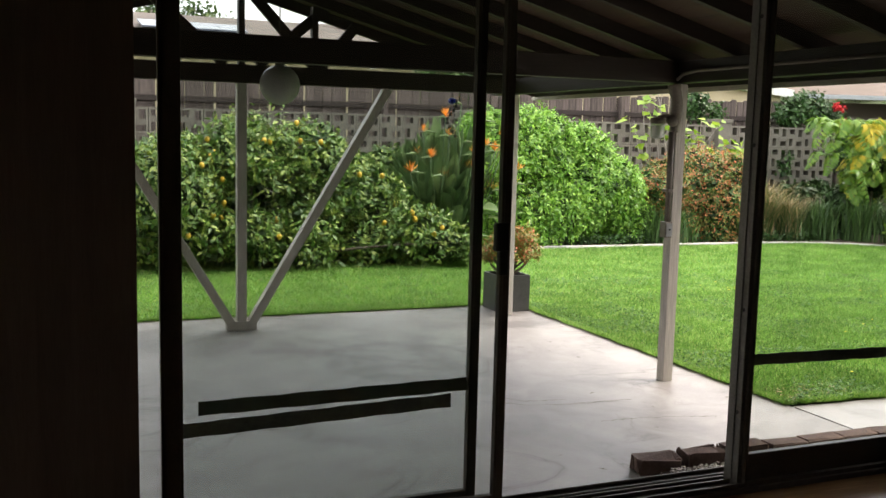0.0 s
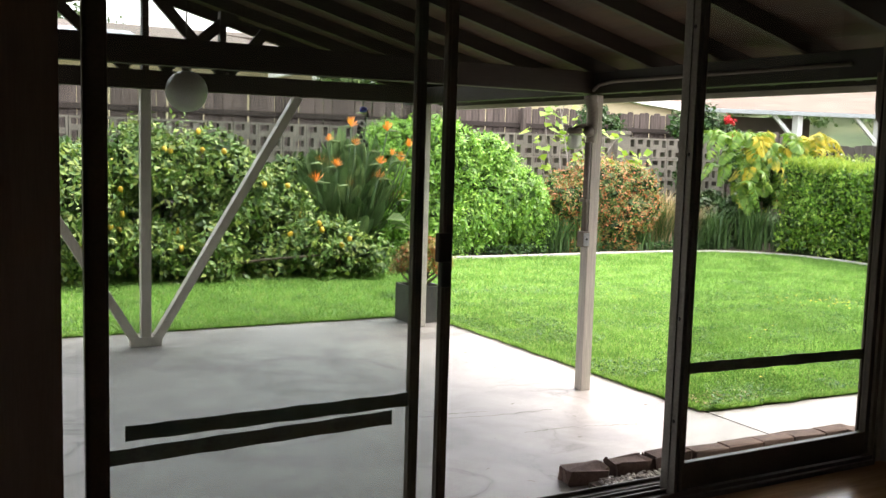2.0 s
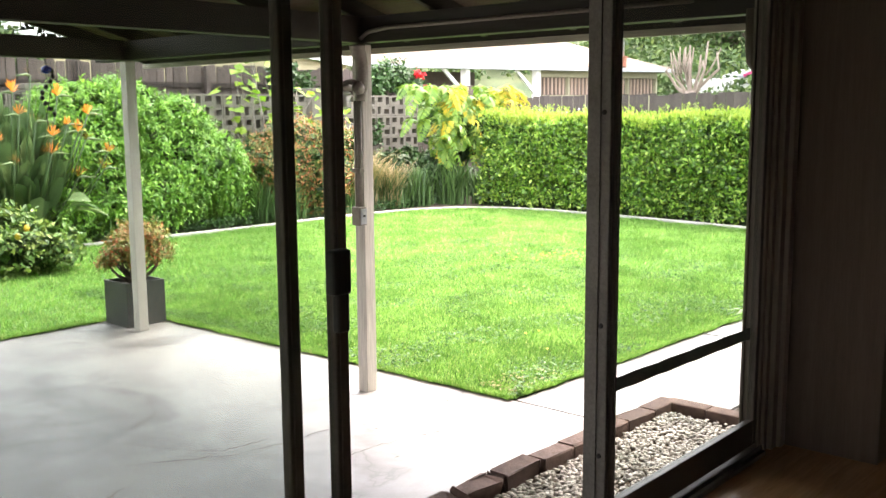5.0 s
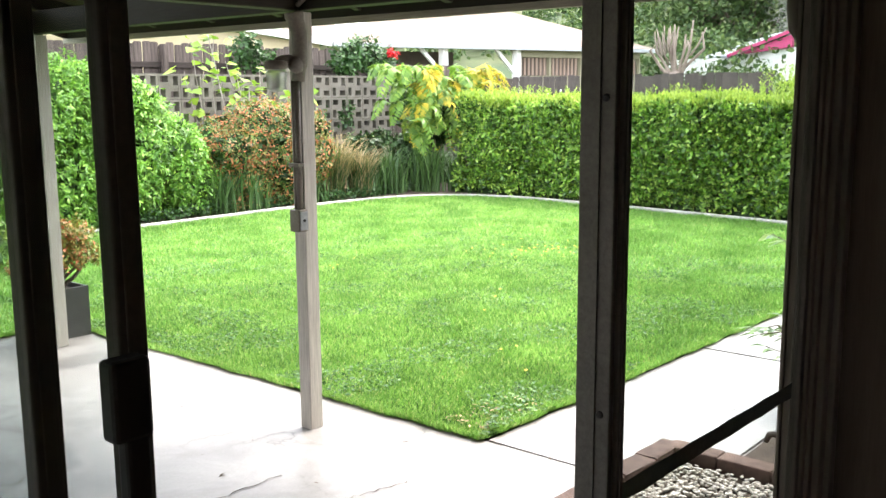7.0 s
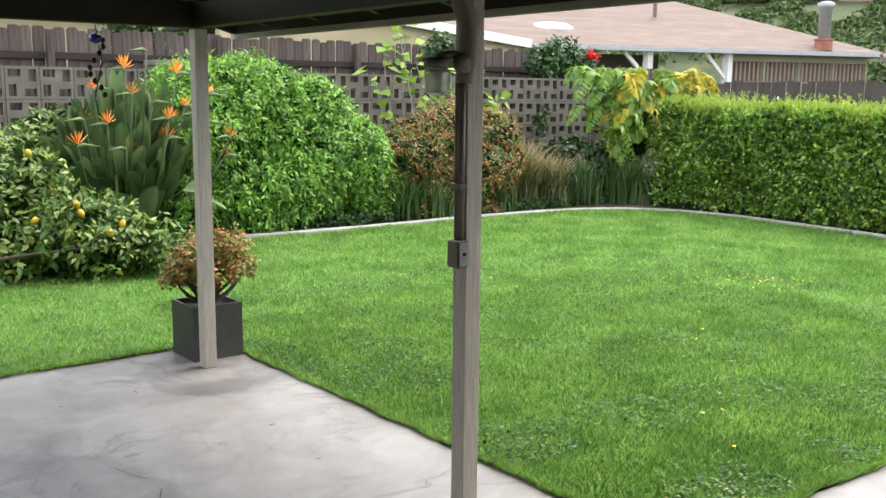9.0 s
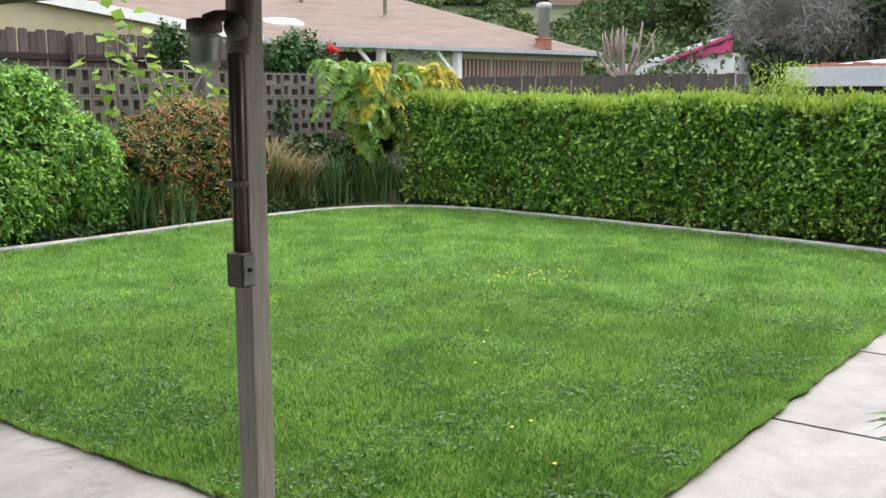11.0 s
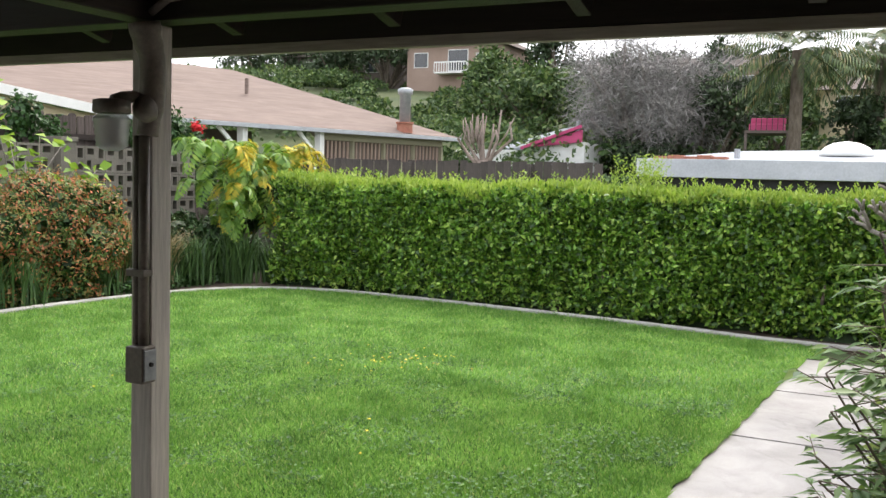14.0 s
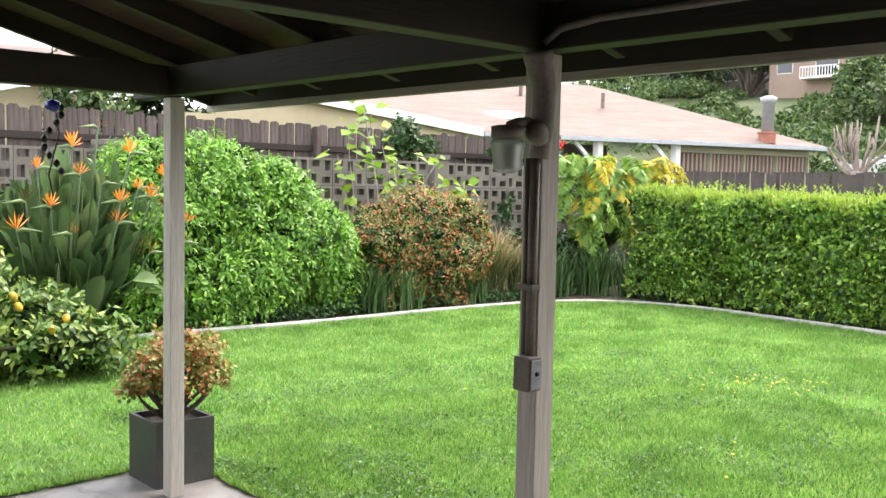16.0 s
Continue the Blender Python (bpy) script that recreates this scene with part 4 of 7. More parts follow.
oct_t = np.array([[0, 6, 4], [6, 2, 4], [2, 7, 4], [7, 1, 4], [1, 8, 4], [8, 3, 4], [3, 9, 4], [9, 0, 4], [0, 5, 6], [6, 5, 2], [2, 5, 7], [7, 5, 1], [1, 5, 8], [8, 5, 3], [3, 5, 9], [9, 5, 0]])
sc = np.stack([rng.uniform(0.009, 0.016, k), rng.uniform(0.0065, 0.011, k), rng.uniform(0.005, 0.008, k)], 1)
an = rng.uniform(0, 6.28, k)
pv = oct_v[None] * sc[:, None]
pv = np.stack([pv[..., 0] * np.cos(an)[:, None] - pv[..., 1] * np.sin(an)[:, None], pv[..., 0] * np.sin(an)[:, None] + pv[..., 1] * np.cos(an)[:, None], pv[..., 2]], 2) + c[:, None]
tagged(held("pebbles", big_mesh("pebbles", pv.reshape(-1, 3), (oct_t[None] + 10 * np.arange(k)[:, None, None]).reshape(-1, 3), M["pebble"], True)), "pale rounded pebbles in the bed by the door", "pebbles", kind="stuff")

# garden tap behind the pebble bed
tap = thing("garden_tap", "small dark metal garden tap on an upright pipe", "tap", (0.88, 0.42, 0.0))
part("pipe", tube(bmesh.new(), [(0, 0, -0.05), (0, 0, 0.17)], 0.011, 8), M["bronze"], tap)
bm = tube(bmesh.new(), [(0, -0.02, 0.17), (0, 0.03, 0.175), (0, 0.065, 0.165), (0, 0.078, 0.13)], [0.016, 0.017, 0.014, 0.012], 10)
part("spout", bm, M["bronze"], tap)
bm = tube(bmesh.new(), [(0, 0.01, 0.18), (0, 0.01, 0.215)], 0.006, 8)
tube(bm, [(-0.035, 0.01, 0.216), (0, 0.01, 0.222), (0.035, 0.01, 0.216)], 0.007, 8)
part("tap_handle", bm, M["bronze"], tap)

# ---- planter on the patio corner ----
pot = thing("planter", "square charcoal planter standing at the patio corner", "planter", (0.13, 5.21, 0.0))
bm = bmesh.new()
for lo, hi in (((-0.165, -0.165, 0.0), (0.165, -0.147, 0.345)), ((-0.165, 0.147, 0.0), (0.165, 0.165, 0.345)), ((-0.165, -0.147, 0.0), (-0.147, 0.147, 0.345)), ((0.147, -0.147, 0.0), (0.165, 0.147, 0.345))):
    add_box(bm, lo, hi)
add_box(bm, (-0.147, -0.147, 0.0), (0.147, 0.147, 0.02))
part("pot", bm, M["pot"], pot)
part("potting_soil", box((-0.146, -0.146, 0.021), (0.146, 0.146, 0.31)), M["soil"], pot, "dark potting soil")
jade = thing("succulent_shrub", "succulent shrub with orange-red tipped leaves in the planter", "shrub", (0.13, 5.21, 0.31))
JL = [(-0.13, -0.02, 0.30, 0.13, 0.13, 0.13), (0.16, 0.03, 0.35, 0.16, 0.15, 0.15), (0.05, 0.1, 0.38, 0.14, 0.14, 0.12), (0.2, -0.06, 0.24, 0.12, 0.12, 0.1), (-0.05, -0.1, 0.22, 0.1, 0.1, 0.08), (-0.16, 0.08, 0.2, 0.09, 0.1, 0.08)]
tips = [(x + random.uniform(-0.5, 0.5) * a, y + random.uniform(-0.5, 0.5) * b, z + random.uniform(-0.4, 0.4) * c) for x, y, z, a, b, c in JL for _ in range(4)]
part("stem_frame", branches(bmesh.new(), (0, 0, 0), tips, 0.018), M["bark"], jade, "", True)
foliage("crown", JL, 5200, 0.03, M["succulent"], jade, 0.7, 0.75, 0.6, 1.0, -0.7)


# ---- shrubs and trees of the back bed ----
def shrub(name, label, lumps, n, size, material, at_xy, aspect=0.45, cat="shrub", stem="bark", inner=True, shell=0.3, wild=0.8, up=0.35, droop=0.2, nst=14):
    x0, y0 = at_xy
    th = thing(name, label, cat, (x0, y0, 0))
    loc = [(x - x0, y - y0, z, a, b, c) for x, y, z, a, b, c in lumps]
    tips = [(x + random.uniform(-0.6, 0.6) * a, y + random.uniform(-0.6, 0.6) * b, max(0.15, z + random.uniform(-0.2, 0.7) * c)) for x, y, z, a, b, c in (random.choice(loc) for _ in range(nst))]
    part("stem_frame", branches(bmesh.new(), (0, 0, -0.02), tips, 0.03), M[stem], th, "", True)
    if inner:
        core("inner_foliage", loc, M["inner_shade"], th)
    foliage("crown", loc, n, size, material, th, aspect, shell, up, wild, -0.75, droop)
    return th


def scatter_lumps(x0, x1, y0, y1, top, r, n, skew=1.0):
    """Lumps that fill a mound between two sides, with its skyline near top."""
    out = []
    for _ in range(n):
        u = random.random()
        x = x0 + (x1 - x0) * u
        env = top * (1 - (abs(2 * u - 1) ** 2.6) * 0.45)
        z = env * (1 - random.random() ** 1.5 * 0.95)
        rr = r * random.uniform(0.55, 1.45)
        out.append((x, random.uniform(y0, y1), max(rr * 0.5, z - rr * 0.8), rr, rr, rr * 0.85))
    return out


random.seed(11)
lem = []
for q in range(86):
    lx = random.uniform(-3.1, 1.05)
    lt = float(np.interp(lx, [-3.1, -2.45, -1.4, -0.8, -0.25, 0.07, 0.48, 1.05], [1.5, 1.76, 2.06, 1.94, 1.68, 1.22, 0.9, 0.5]))
    lr = min(random.uniform(0.2, 0.44), lt * 0.42)
    lem.append((lx, random.uniform(8.5, 9.45) if lt > 1.1 else random.uniform(7.95, 8.8), max(lr * 0.6, lt - lr * 0.95 - (lt * 0.95) * random.random()), lr, lr, lr * 0.88))
lem += [(random.uniform(-3.0, 0.7), random.uniform(8.05, 8.6), random.uniform(0.2, 0.55), 0.34, 0.3, 0.3) for q in range(22)]
lem += [(-1.6, 8.9, 1.0, 0.9, 0.5, 0.9), (-0.7, 8.9, 0.75, 0.7, 0.5, 0.75), (0.3, 8.45, 0.4, 0.5, 0.45, 0.4), (-2.6, 8.4, 0.85, 0.6, 0.6, 0.75)]
lemon_tree = shrub("lemon_tree", "bushy lemon tree with yellow fruit at the lawn edge", lem, 38000, 0.085, M["lemon_leaf"], (-1.5, 8.8), 0.48, "tree", wild=1.0, nst=12)
p, d = lumps_cloud([(x + 1.5, y - 8.8, z, a, b, c) for x, y, z, a, b, c in lem], 900, 0.12, -0.8)
front = p[(d[:, 1] < 0.1)][:44]
lem_bm = bmesh.new()
lathe(lem_bm, [(0.004, -0.042), (0.018, -0.034), (0.03, -0.012), (0.031, 0.008), (0.022, 0.028), (0.008, 0.037)], 10)
lem_me = bpy.data.meshes.new("lemon")
lem_bm.to_mesh(lem_me)
lem_bm.free()
lem_me.materials.append(M["lemon"])
lem_me.polygons.foreach_set("use_smooth", [True] * len(lem_me.polygons))
for q in front:
    o = held("lemon", lem_me, lemon_tree)
    o.location, o.rotation_euler = q, (random.uniform(-0.5, 0.5), random.uniform(-0.5, 0.5), 0)
lem2 = scatter_lumps(-6.2, -3.2, 8.4, 9.8, 1.8, 0.42, 30) + [(-4.6, 9.1, 0.9, 1.2, 0.7, 0.8)]
shrub("lemon_tree", "bushy citrus tree at the lawn edge", lem2, 9000, 0.09, M["lemon_leaf"], (-4.6, 9.1), 0.48, "tree", wild=1.0)

gb = scatter_lumps(1.9, 4.75, 9.8, 10.5, 1.95, 0.3, 60) + [(3.0, 10.3, 1.2, 0.85, 0.6, 0.93), (3.7, 10.1, 0.9, 0.75, 0.6, 0.8), (2.3, 10.4, 1.35, 0.6, 0.5, 0.7), (3.9, 10.2, 1.35, 0.55, 0.5, 0.45), (4.4, 10.1, 0.75, 0.5, 0.5, 0.6), (4.6, 10.05, 0.4, 0.45, 0.45, 0.4), (2.7, 9.95, 0.6, 0.6, 0.5, 0.6), (3.3, 9.9, 0.5, 0.6, 0.45, 0.5), (2.5, 10.3, 1.62, 0.55, 0.45, 0.45), (3.2, 10.2, 1.6, 0.55, 0.45, 0.42), (3.75, 10.1, 1.5, 0.45, 0.4, 0.4)]
shrub("evergreen_shrub", "dense bright green evergreen shrub in the back bed", gb, 72000, 0.072, M["bright_leaf"], (3.4, 10.35), 0.42, wild=0.55, up=0.5, droop=0.3)
rb = scatter_lumps(5.0, 7.0, 9.8, 10.3, 1.62, 0.3, 40) + [(6.0, 10.1, 0.9, 0.85, 0.45, 0.7), (6.7, 10.05, 1.0, 0.5, 0.4, 0.5), (5.4, 10.1, 0.6, 0.5, 0.4, 0.6), (6.6, 10.1, 0.6, 0.45, 0.4, 0.6)]
shrub("red_tipped_shrub", "shrub with rust-red and olive leaves in the back bed", rb, 26000, 0.06, M["red_leaf"], (6.0, 10.15), 0.4, wild=1.0)


def blades(name, base, n, h, spread, w, material, parent, lean=0.5, label=""):
    """Arching strap leaves from a clump: three segments each."""
    k = n
    b = np.concatenate([rng.normal(size=(k, 2)) * spread, np.zeros((k, 1))], 1)
    a = rng.uniform(0, 6.283, k)
    o = np.stack([np.cos(a), np.sin(a), np.zeros(k)], 1)
    s = np.stack([-np.sin(a), np.cos(a), np.zeros(k)], 1)
    hh = h * rng.uniform(0.55, 1.1, k)[:, None]
    ln = lean * rng.uniform(0.2, 1.0, k)[:, None] * hh
    rows = []
    for f, wf in ((0.0, 0.7), (0.35, 1.0), (0.7, 0.75), (1.0, 0.05)):
        c = b + o * ln * f ** 2 + np.array([0, 0, 1.0]) * hh * (f - 0.28 * lean * f ** 3)
        rows += [c - s * w * wf, c + s * w * wf]
    v = np.stack(rows, 1).reshape(-1, 3) + np.array(base)
    t = []
    for q in range(3):
        t += [[2 * q, 2 * q + 1, 2 * q + 3], [2 * q, 2 * q + 3, 2 * q + 2]]
    t = np.array(t)
    return held(name, big_mesh(name, v, (t[None] + 8 * np.arange(k)[:, None, None]).reshape(-1, 3), material), parent, label)


for gx0, gy0, h, n in ((7.25, 9.95, 1.2, 520), (7.75, 9.85, 0.95, 360)):
    og = thing("ornamental_grass", "clump of tan and green ornamental grass", "grass clump", (gx0, gy0, 0), "ornamental grasses")
    blades("leaf_blades", (0, 0, 0), n, h * 0.85, 0.09, 0.006, M["strap_leaf"], og, 0.7)
    blades("plumes", (0, 0, 0.02), n, h, 0.08, 0.006, M["plume"], og, 0.75, "dry tan plumes")
for sx, sy, h, n in ((8.35, 9.75, 0.85, 200), (8.95, 9.45, 0.9, 220), (9.35, 9.0, 0.8, 160), (4.95, 9.75, 0.8, 170), (5.4, 9.7, 0.7, 160), (1.75, 10.0, 0.95, 220), (2.1, 9.9, 0.8, 150), (0.9, 9.95, 0.8, 150), (6.6, 9.75, 0.55, 120), (8.0, 9.95, 0.6, 140)):
    st = thing("strap_leaf_clump", "clump of green strap-leaved lily foliage", "plant", (sx, sy, 0), "lily clumps")
    blades("leaves", (0, 0, 0), n, h, 0.11, 0.011, M["strap_leaf"], st, 0.6)

# low ground cover along the kerb
k = 2600
c = np.stack([rng.uniform(2.2, 9.0, k), 9.58 + np.abs(rng.normal(size=k)) * 0.12, rng.uniform(0.03, 0.16, k)], 1)
v, t = leaf_arrays(c, rng.normal(size=(k, 3)), rng.normal(size=(k, 3)) * 0.5 + np.array([0, -0.4, 1]), np.full(k, 0.05), np.full(k, 0.035))
tagged(held("ground_cover", big_mesh("ground_cover", v, t, M["ivy"])), "low green ground cover along the kerb", "ground cover", kind="stuff")


def paddle(bm, base, tip, wide, droop=0.25, blade=0.5):
    """A long stalk that carries one broad boat-shaped blade."""
    base, tip = Vector(base), Vector(tip)
    d = tip - base
    ln = d.length
    st = max(0.15, 1 - blade / ln)
    side = (d.cross(Vector((0, 0, 1))) + Vector((random.gauss(0, 0.35), random.gauss(0, 0.35), random.gauss(0, 0.25))) * ln)
    side = (side - d * (side.dot(d) / d.dot(d))).normalized()
    up = side.cross(d).normalized()
    prev = None
    for f, wf in ((0, 0.0), (0.4, 0.0), (0.97, 0.0), (1.0, 0.25), (1.12, 0.72), (1.3, 1.0), (1.55, 0.96), (1.75, 0.7), (1.9, 0.36), (2.0, 0.02)):
        f = f * st if f <= 1 else st + (f - 1) * (1 - st)
        p = base + d * f + Vector((0, 0, -1)) * droop * max(0, f - 0.5) ** 2 * ln
        w = 0.007 + wide * 0.5 * wf
        cur = (bm.verts.new(p - side * w + up * w * 0.45), bm.verts.new(p), bm.verts.new(p + side * w + up * w * 0.45))
        if prev:
            bm.faces.new((prev[0], prev[1], cur[1], cur[0]))
            bm.faces.new((prev[1], prev[2], cur[2], cur[1]))
        prev = cur


bop = thing("bird_of_paradise", "bird of paradise clump with orange flowers", "plant", (1.45, 10.1, 0))
bm = bmesh.new()
random.seed(77)
for q in range(430):
    a = random.uniform(0, 2 * math.pi)
    el = math.asin(random.uniform(0.04, 1.0))
    k2 = random.uniform(0.74, 1.0)
    x, y = math.cos(a) * math.cos(el) * 1.08 * k2, math.sin(a) * math.cos(el) * 0.72 * k2
    z = 0.62 + 1.42 * math.sin(el) * k2
    root = Vector((x * 0.3 + random.gauss(0, 0.08), y * 0.3 + random.gauss(0, 0.06), 0.02))
    paddle(bm, root, (x, y, z), random.uniform(0.16, 0.23), random.uniform(0.1, 0.3) + 0.35 * (1 - math.sin(el)), random.uniform(0.42, 0.6))
for tipv in ((0.45, -1.2, 0.72), (0.3, -1.3, 0.85), (0.6, -1.15, 0.62)):
    paddle(bm, (0.1, -0.2, 0.3), tipv, 0.15, 0.7, 0.42)
part("leaves", bm, M["bop_leaf"], bop, "", True)
core("inner_foliage", [(0, 0.15, 0.6, 0.8, 0.4, 0.55), (0.2, 0.15, 0.95, 0.6, 0.35, 0.5)], M["inner_shade"], bop)


def crest(bm, at, yaw, s):
    """The upright fan of petals of one flower head."""
    for q in range(7):
        a = radians(20 + q * 20 + random.uniform(-8, 8))
        d = Vector((math.cos(a) * math.cos(yaw), math.cos(a) * math.sin(yaw), math.sin(a)))
        side = Vector((-math.sin(yaw), math.cos(yaw), 0)) * s * 0.085
        p = Vector(at)
        m2 = p + d * s * 0.55
        v4 = [bm.verts.new(p), bm.verts.new(m2 + side), bm.verts.new(p + d * s * random.uniform(0.85, 1.1)), bm.verts.new(m2 - side)]
        bm.faces.new(v4)


for (fx, fz) in ((-0.62, 1.55), (-0.75, 1.25), (-0.5, 1.2), (-0.25, 1.5), (-0.05, 1.95), (0.0, 1.42), (0.15, 1.25), (0.28, 1.38), (0.4, 1.3), (0.55, 1.5), (0.62, 1.2), (0.3, 1.72), (-0.35, 1.75), (0.8, 1.05), (-0.85, 1.0), (0.1, 1.05), (-0.3, 0.95), (0.7, 0.85), (0.45, 0.75)):
    fz += 0.12
    fy = -0.8 + random.uniform(-0.15, 0.15)
    yaw = random.uniform(-0.6, 0.6) + (math.pi if random.random() < 0.4 else 0)
    sb = bmesh.new()
    tube(sb, [(fx * 0.3, -0.05, 0), (fx * 0.8, fy * 0.7, fz * 0.6), (fx, fy, fz)], [0.012, 0.011, 0.009], 6)
    tube(sb, [(fx, fy, fz), (fx - 0.05 * math.cos(yaw), fy, fz + 0.02), (fx - 0.22 * math.cos(yaw), fy - 0.05, fz + 0.0)], [0.012, 0.02, 0.002], 6)
    fl = part("flower_stalk", sb, M["bop_leaf"], bop, "", True)
    cb = bmesh.new()
    crest(cb, (fx, fy, fz + 0.015), yaw, random.uniform(0.11, 0.17))
    part("petals", cb, M["orange"], fl, "orange petals")

# sapling with pale broad leaves behind the red shrub
sap = thing("fig_sapling", "young sapling with large pale green leaves", "sapling", (5.9, 10.6, 0))
tips = [(-0.85, 0, 1.95), (-0.45, 0, 2.6), (-0.62, 0.1, 2.35), (0.05, 0, 2.0), (-0.2, -0.1, 2.1), (0.85, 0, 1.9), (1.15, 0, 1.7), (0.5, 0, 2.0), (-0.3, 0, 2.55), (0.3, 0, 1.75), (1.35, -0.1, 1.6)]
part("stem_frame", branches(bmesh.new(), (0, 0, 0), tips, 0.022, 0.08), M["greybark"], sap, "", True)
cs, ws = [], []
for tp in tips:
    for q in range(13):
        f = random.uniform(0.68, 1.03)
        cs.append(np.array(tp) * np.array([f, 1, f]) + np.array([random.gauss(0, 0.05), random.gauss(0, 0.05), random.gauss(0, 0.05)]))
        a = random.uniform(0, 6.28)
        ws.append((math.cos(a), math.sin(a), random.uniform(-0.4, 0.5)))
cs, ws = np.array(cs), np.array(ws)
L = rng.uniform(0.12, 0.22, len(cs))
v, t = leaf_arrays(cs, ws, rng.normal(size=cs.shape) * 0.5 + np.array([0, -0.5, 0.9]), L, L * 0.85, 0.12, 0.25)
held("leaves", big_mesh("leaves", v, t, M["fig_leaf"]), sap, "broad pale green leaves")

# split-leaf plant at the corner
phi = thing("split_leaf_plant", "tall split-leaf plant with yellowing fronds", "plant", (9.4, 9.75, 0))
part("trunk", branches(bmesh.new(), (0, 0, 0), [(-0.2, -0.05, 1.0), (0.1, 0, 1.2), (0.35, 0.05, 1.1)], 0.045, 0.1), M["bark"], phi, "", True)
def split_fronds(name, n, lo, hi, material, label):
    """Broad drooping leaves cut into fingers on both sides of a midrib."""
    vv, tt, off = [], [], 0
    for q in range(n):
        u = random.random()
        a = random.uniform(math.pi * 0.9, math.pi * 2.1)
        stem = np.array([random.uniform(lo, hi), random.uniform(-0.1, 0.25), 0.85 + 1.15 * u])
        if random.random() < 0.3:
            a = random.uniform(0, 2 * math.pi)
        reach = random.uniform(0.42, 0.68)
        way = np.array([math.cos(a), math.sin(a) * 0.8, 0])
        b0 = stem + way * random.uniform(0.05, 0.25) + np.array([0, 0, random.uniform(0.0, 0.15)])
        drop = random.uniform(0.1, 0.5)
        fr = curve_points([b0, b0 + way * reach * 0.5 + np.array([0, 0, 0.1 - drop * 0.2]), b0 + way * reach * 0.85 + np.array([0, 0, -drop])], 15)
        d = unit(np.gradient(fr, axis=0))
        sd = unit(np.cross(d, np.array([[0, 0, 1.0]])) + 1e-6)
        up = np.cross(sd, d)
        up *= np.sign(up[:, 2:] + 1e-6)
        size = random.uniform(0.15, 0.23)
        for sgn in (-1, 1):
            m = len(fr)
            LL = size * np.sin(np.linspace(0.55, 2.95, m)) + 0.03
            v, t = leaf_arrays(fr, sd * sgn + d * 0.65 - up * 0.25, up, LL, np.full(m, 0.05), 0.12, 0.2)
            vv.append(v)
            tt.append(t + off)
            off += len(v)
        v, t = leaf_arrays(fr[::3], d[::3], up[::3], np.full(len(fr[::3]), 0.16), np.full(len(fr[::3]), 0.05), 0.05, 0.0)
        vv.append(v)
        tt.append(t + off)
        off += len(v)
    held(name, big_mesh(name, np.concatenate(vv), np.concatenate(tt), material), phi, label)


split_fronds("fronds", 78, -0.9, 0.9, M["philo_green"], "large green split fronds")
split_fronds("old_fronds", 44, -0.5, 1.5, M["philo"], "yellowing split fronds")
core("inner_foliage", [(0.2, 0.1, 1.2, 0.6, 0.3, 0.6), (0.6, 0.1, 1.4, 0.4, 0.3, 0.5)], M["inner_shade"], phi)

# ---- clipped hedge ----
hedge = thing("hedge", "long clipped green hedge with pale new growth on top", "hedge", (9.36, 4.2, 0))
hedge.rotation_euler = (0, 0, radians(-4))
HY0, HY1 = -5.0, 4.75


def hedge_top(y):
    return 1.47 + 0.018 * np.sin(y * 1.3 + 1) + 0.02 * np.sin(y * 3.1) + 0.02 * np.sin(y * 7.3) + 0.03 * np.clip((y - 2.5) / 2, 0, 1)


def hedge_front(y, z):
    return -0.52 + 0.05 * np.sin(y * 2.3 + z * 3) + 0.04 * np.sin(y * 5.1 - z * 4) + np.clip(z - 0.9, 0, 1) * 0.06


kk, per = 10500, 8
y = rng.uniform(HY0, HY1, kk)
z = rng.uniform(0.05, 1.0, kk) ** 0.9 * hedge_top(y)
c = np.stack([hedge_front(y, z) + rng.exponential(0.09, kk) - 0.06 + 0.05 * np.sin(y * 17 + 4 * np.sin(z * 9)) * np.sin(z * 15 + 3 * np.sin(y * 6)), y, z], 1)
tw = unit(rng.normal(size=(kk, 3)) * 0.6 + np.array([-0.6, 0, 0.7]))
j = np.tile(np.arange(per), kk)
k = kk * per
c = np.repeat(c, per, 0) + np.repeat(tw, per, 0) * (0.022 * (j - 5))[:, None]
d = np.tile([-0.8, 0, 0.5], (k, 1)) + rng.normal(size=(k, 3)) * 0.5
w = np.repeat(tw, per, 0) * 0.6 + rng.normal(size=(k, 3)) * 0.8
L = rng.uniform(0.04, 0.088, k)
v, t = leaf_arrays(c, w, d, L, L * 0.55)
held("foliage", big_mesh("foliage", v, t, M["hedge_leaf"]), hedge)
k = 26000
y = rng.uniform(HY0, HY1, k)
x = rng.uniform(-0.55, 0.6, k)
c = np.stack([x, y, hedge_top(y) + rng.uniform(-0.09, 0.05, k) + 0.05 * np.sin(x * 9 + y * 7) * rng.random(k)], 1)
L = rng.uniform(0.05, 0.11, k)
v, t = leaf_arrays(c, rng.normal(size=(k, 3)) * 0.4 + np.array([-0.1, 0, 1]), rng.normal(size=(k, 3)) + np.array([-0.8, 0, 0.3]), L, L * 0.38)
held("new_growth", big_mesh("new_growth", v, t, M["hedge_tip"]), hedge, "pale yellow-green new shoots")
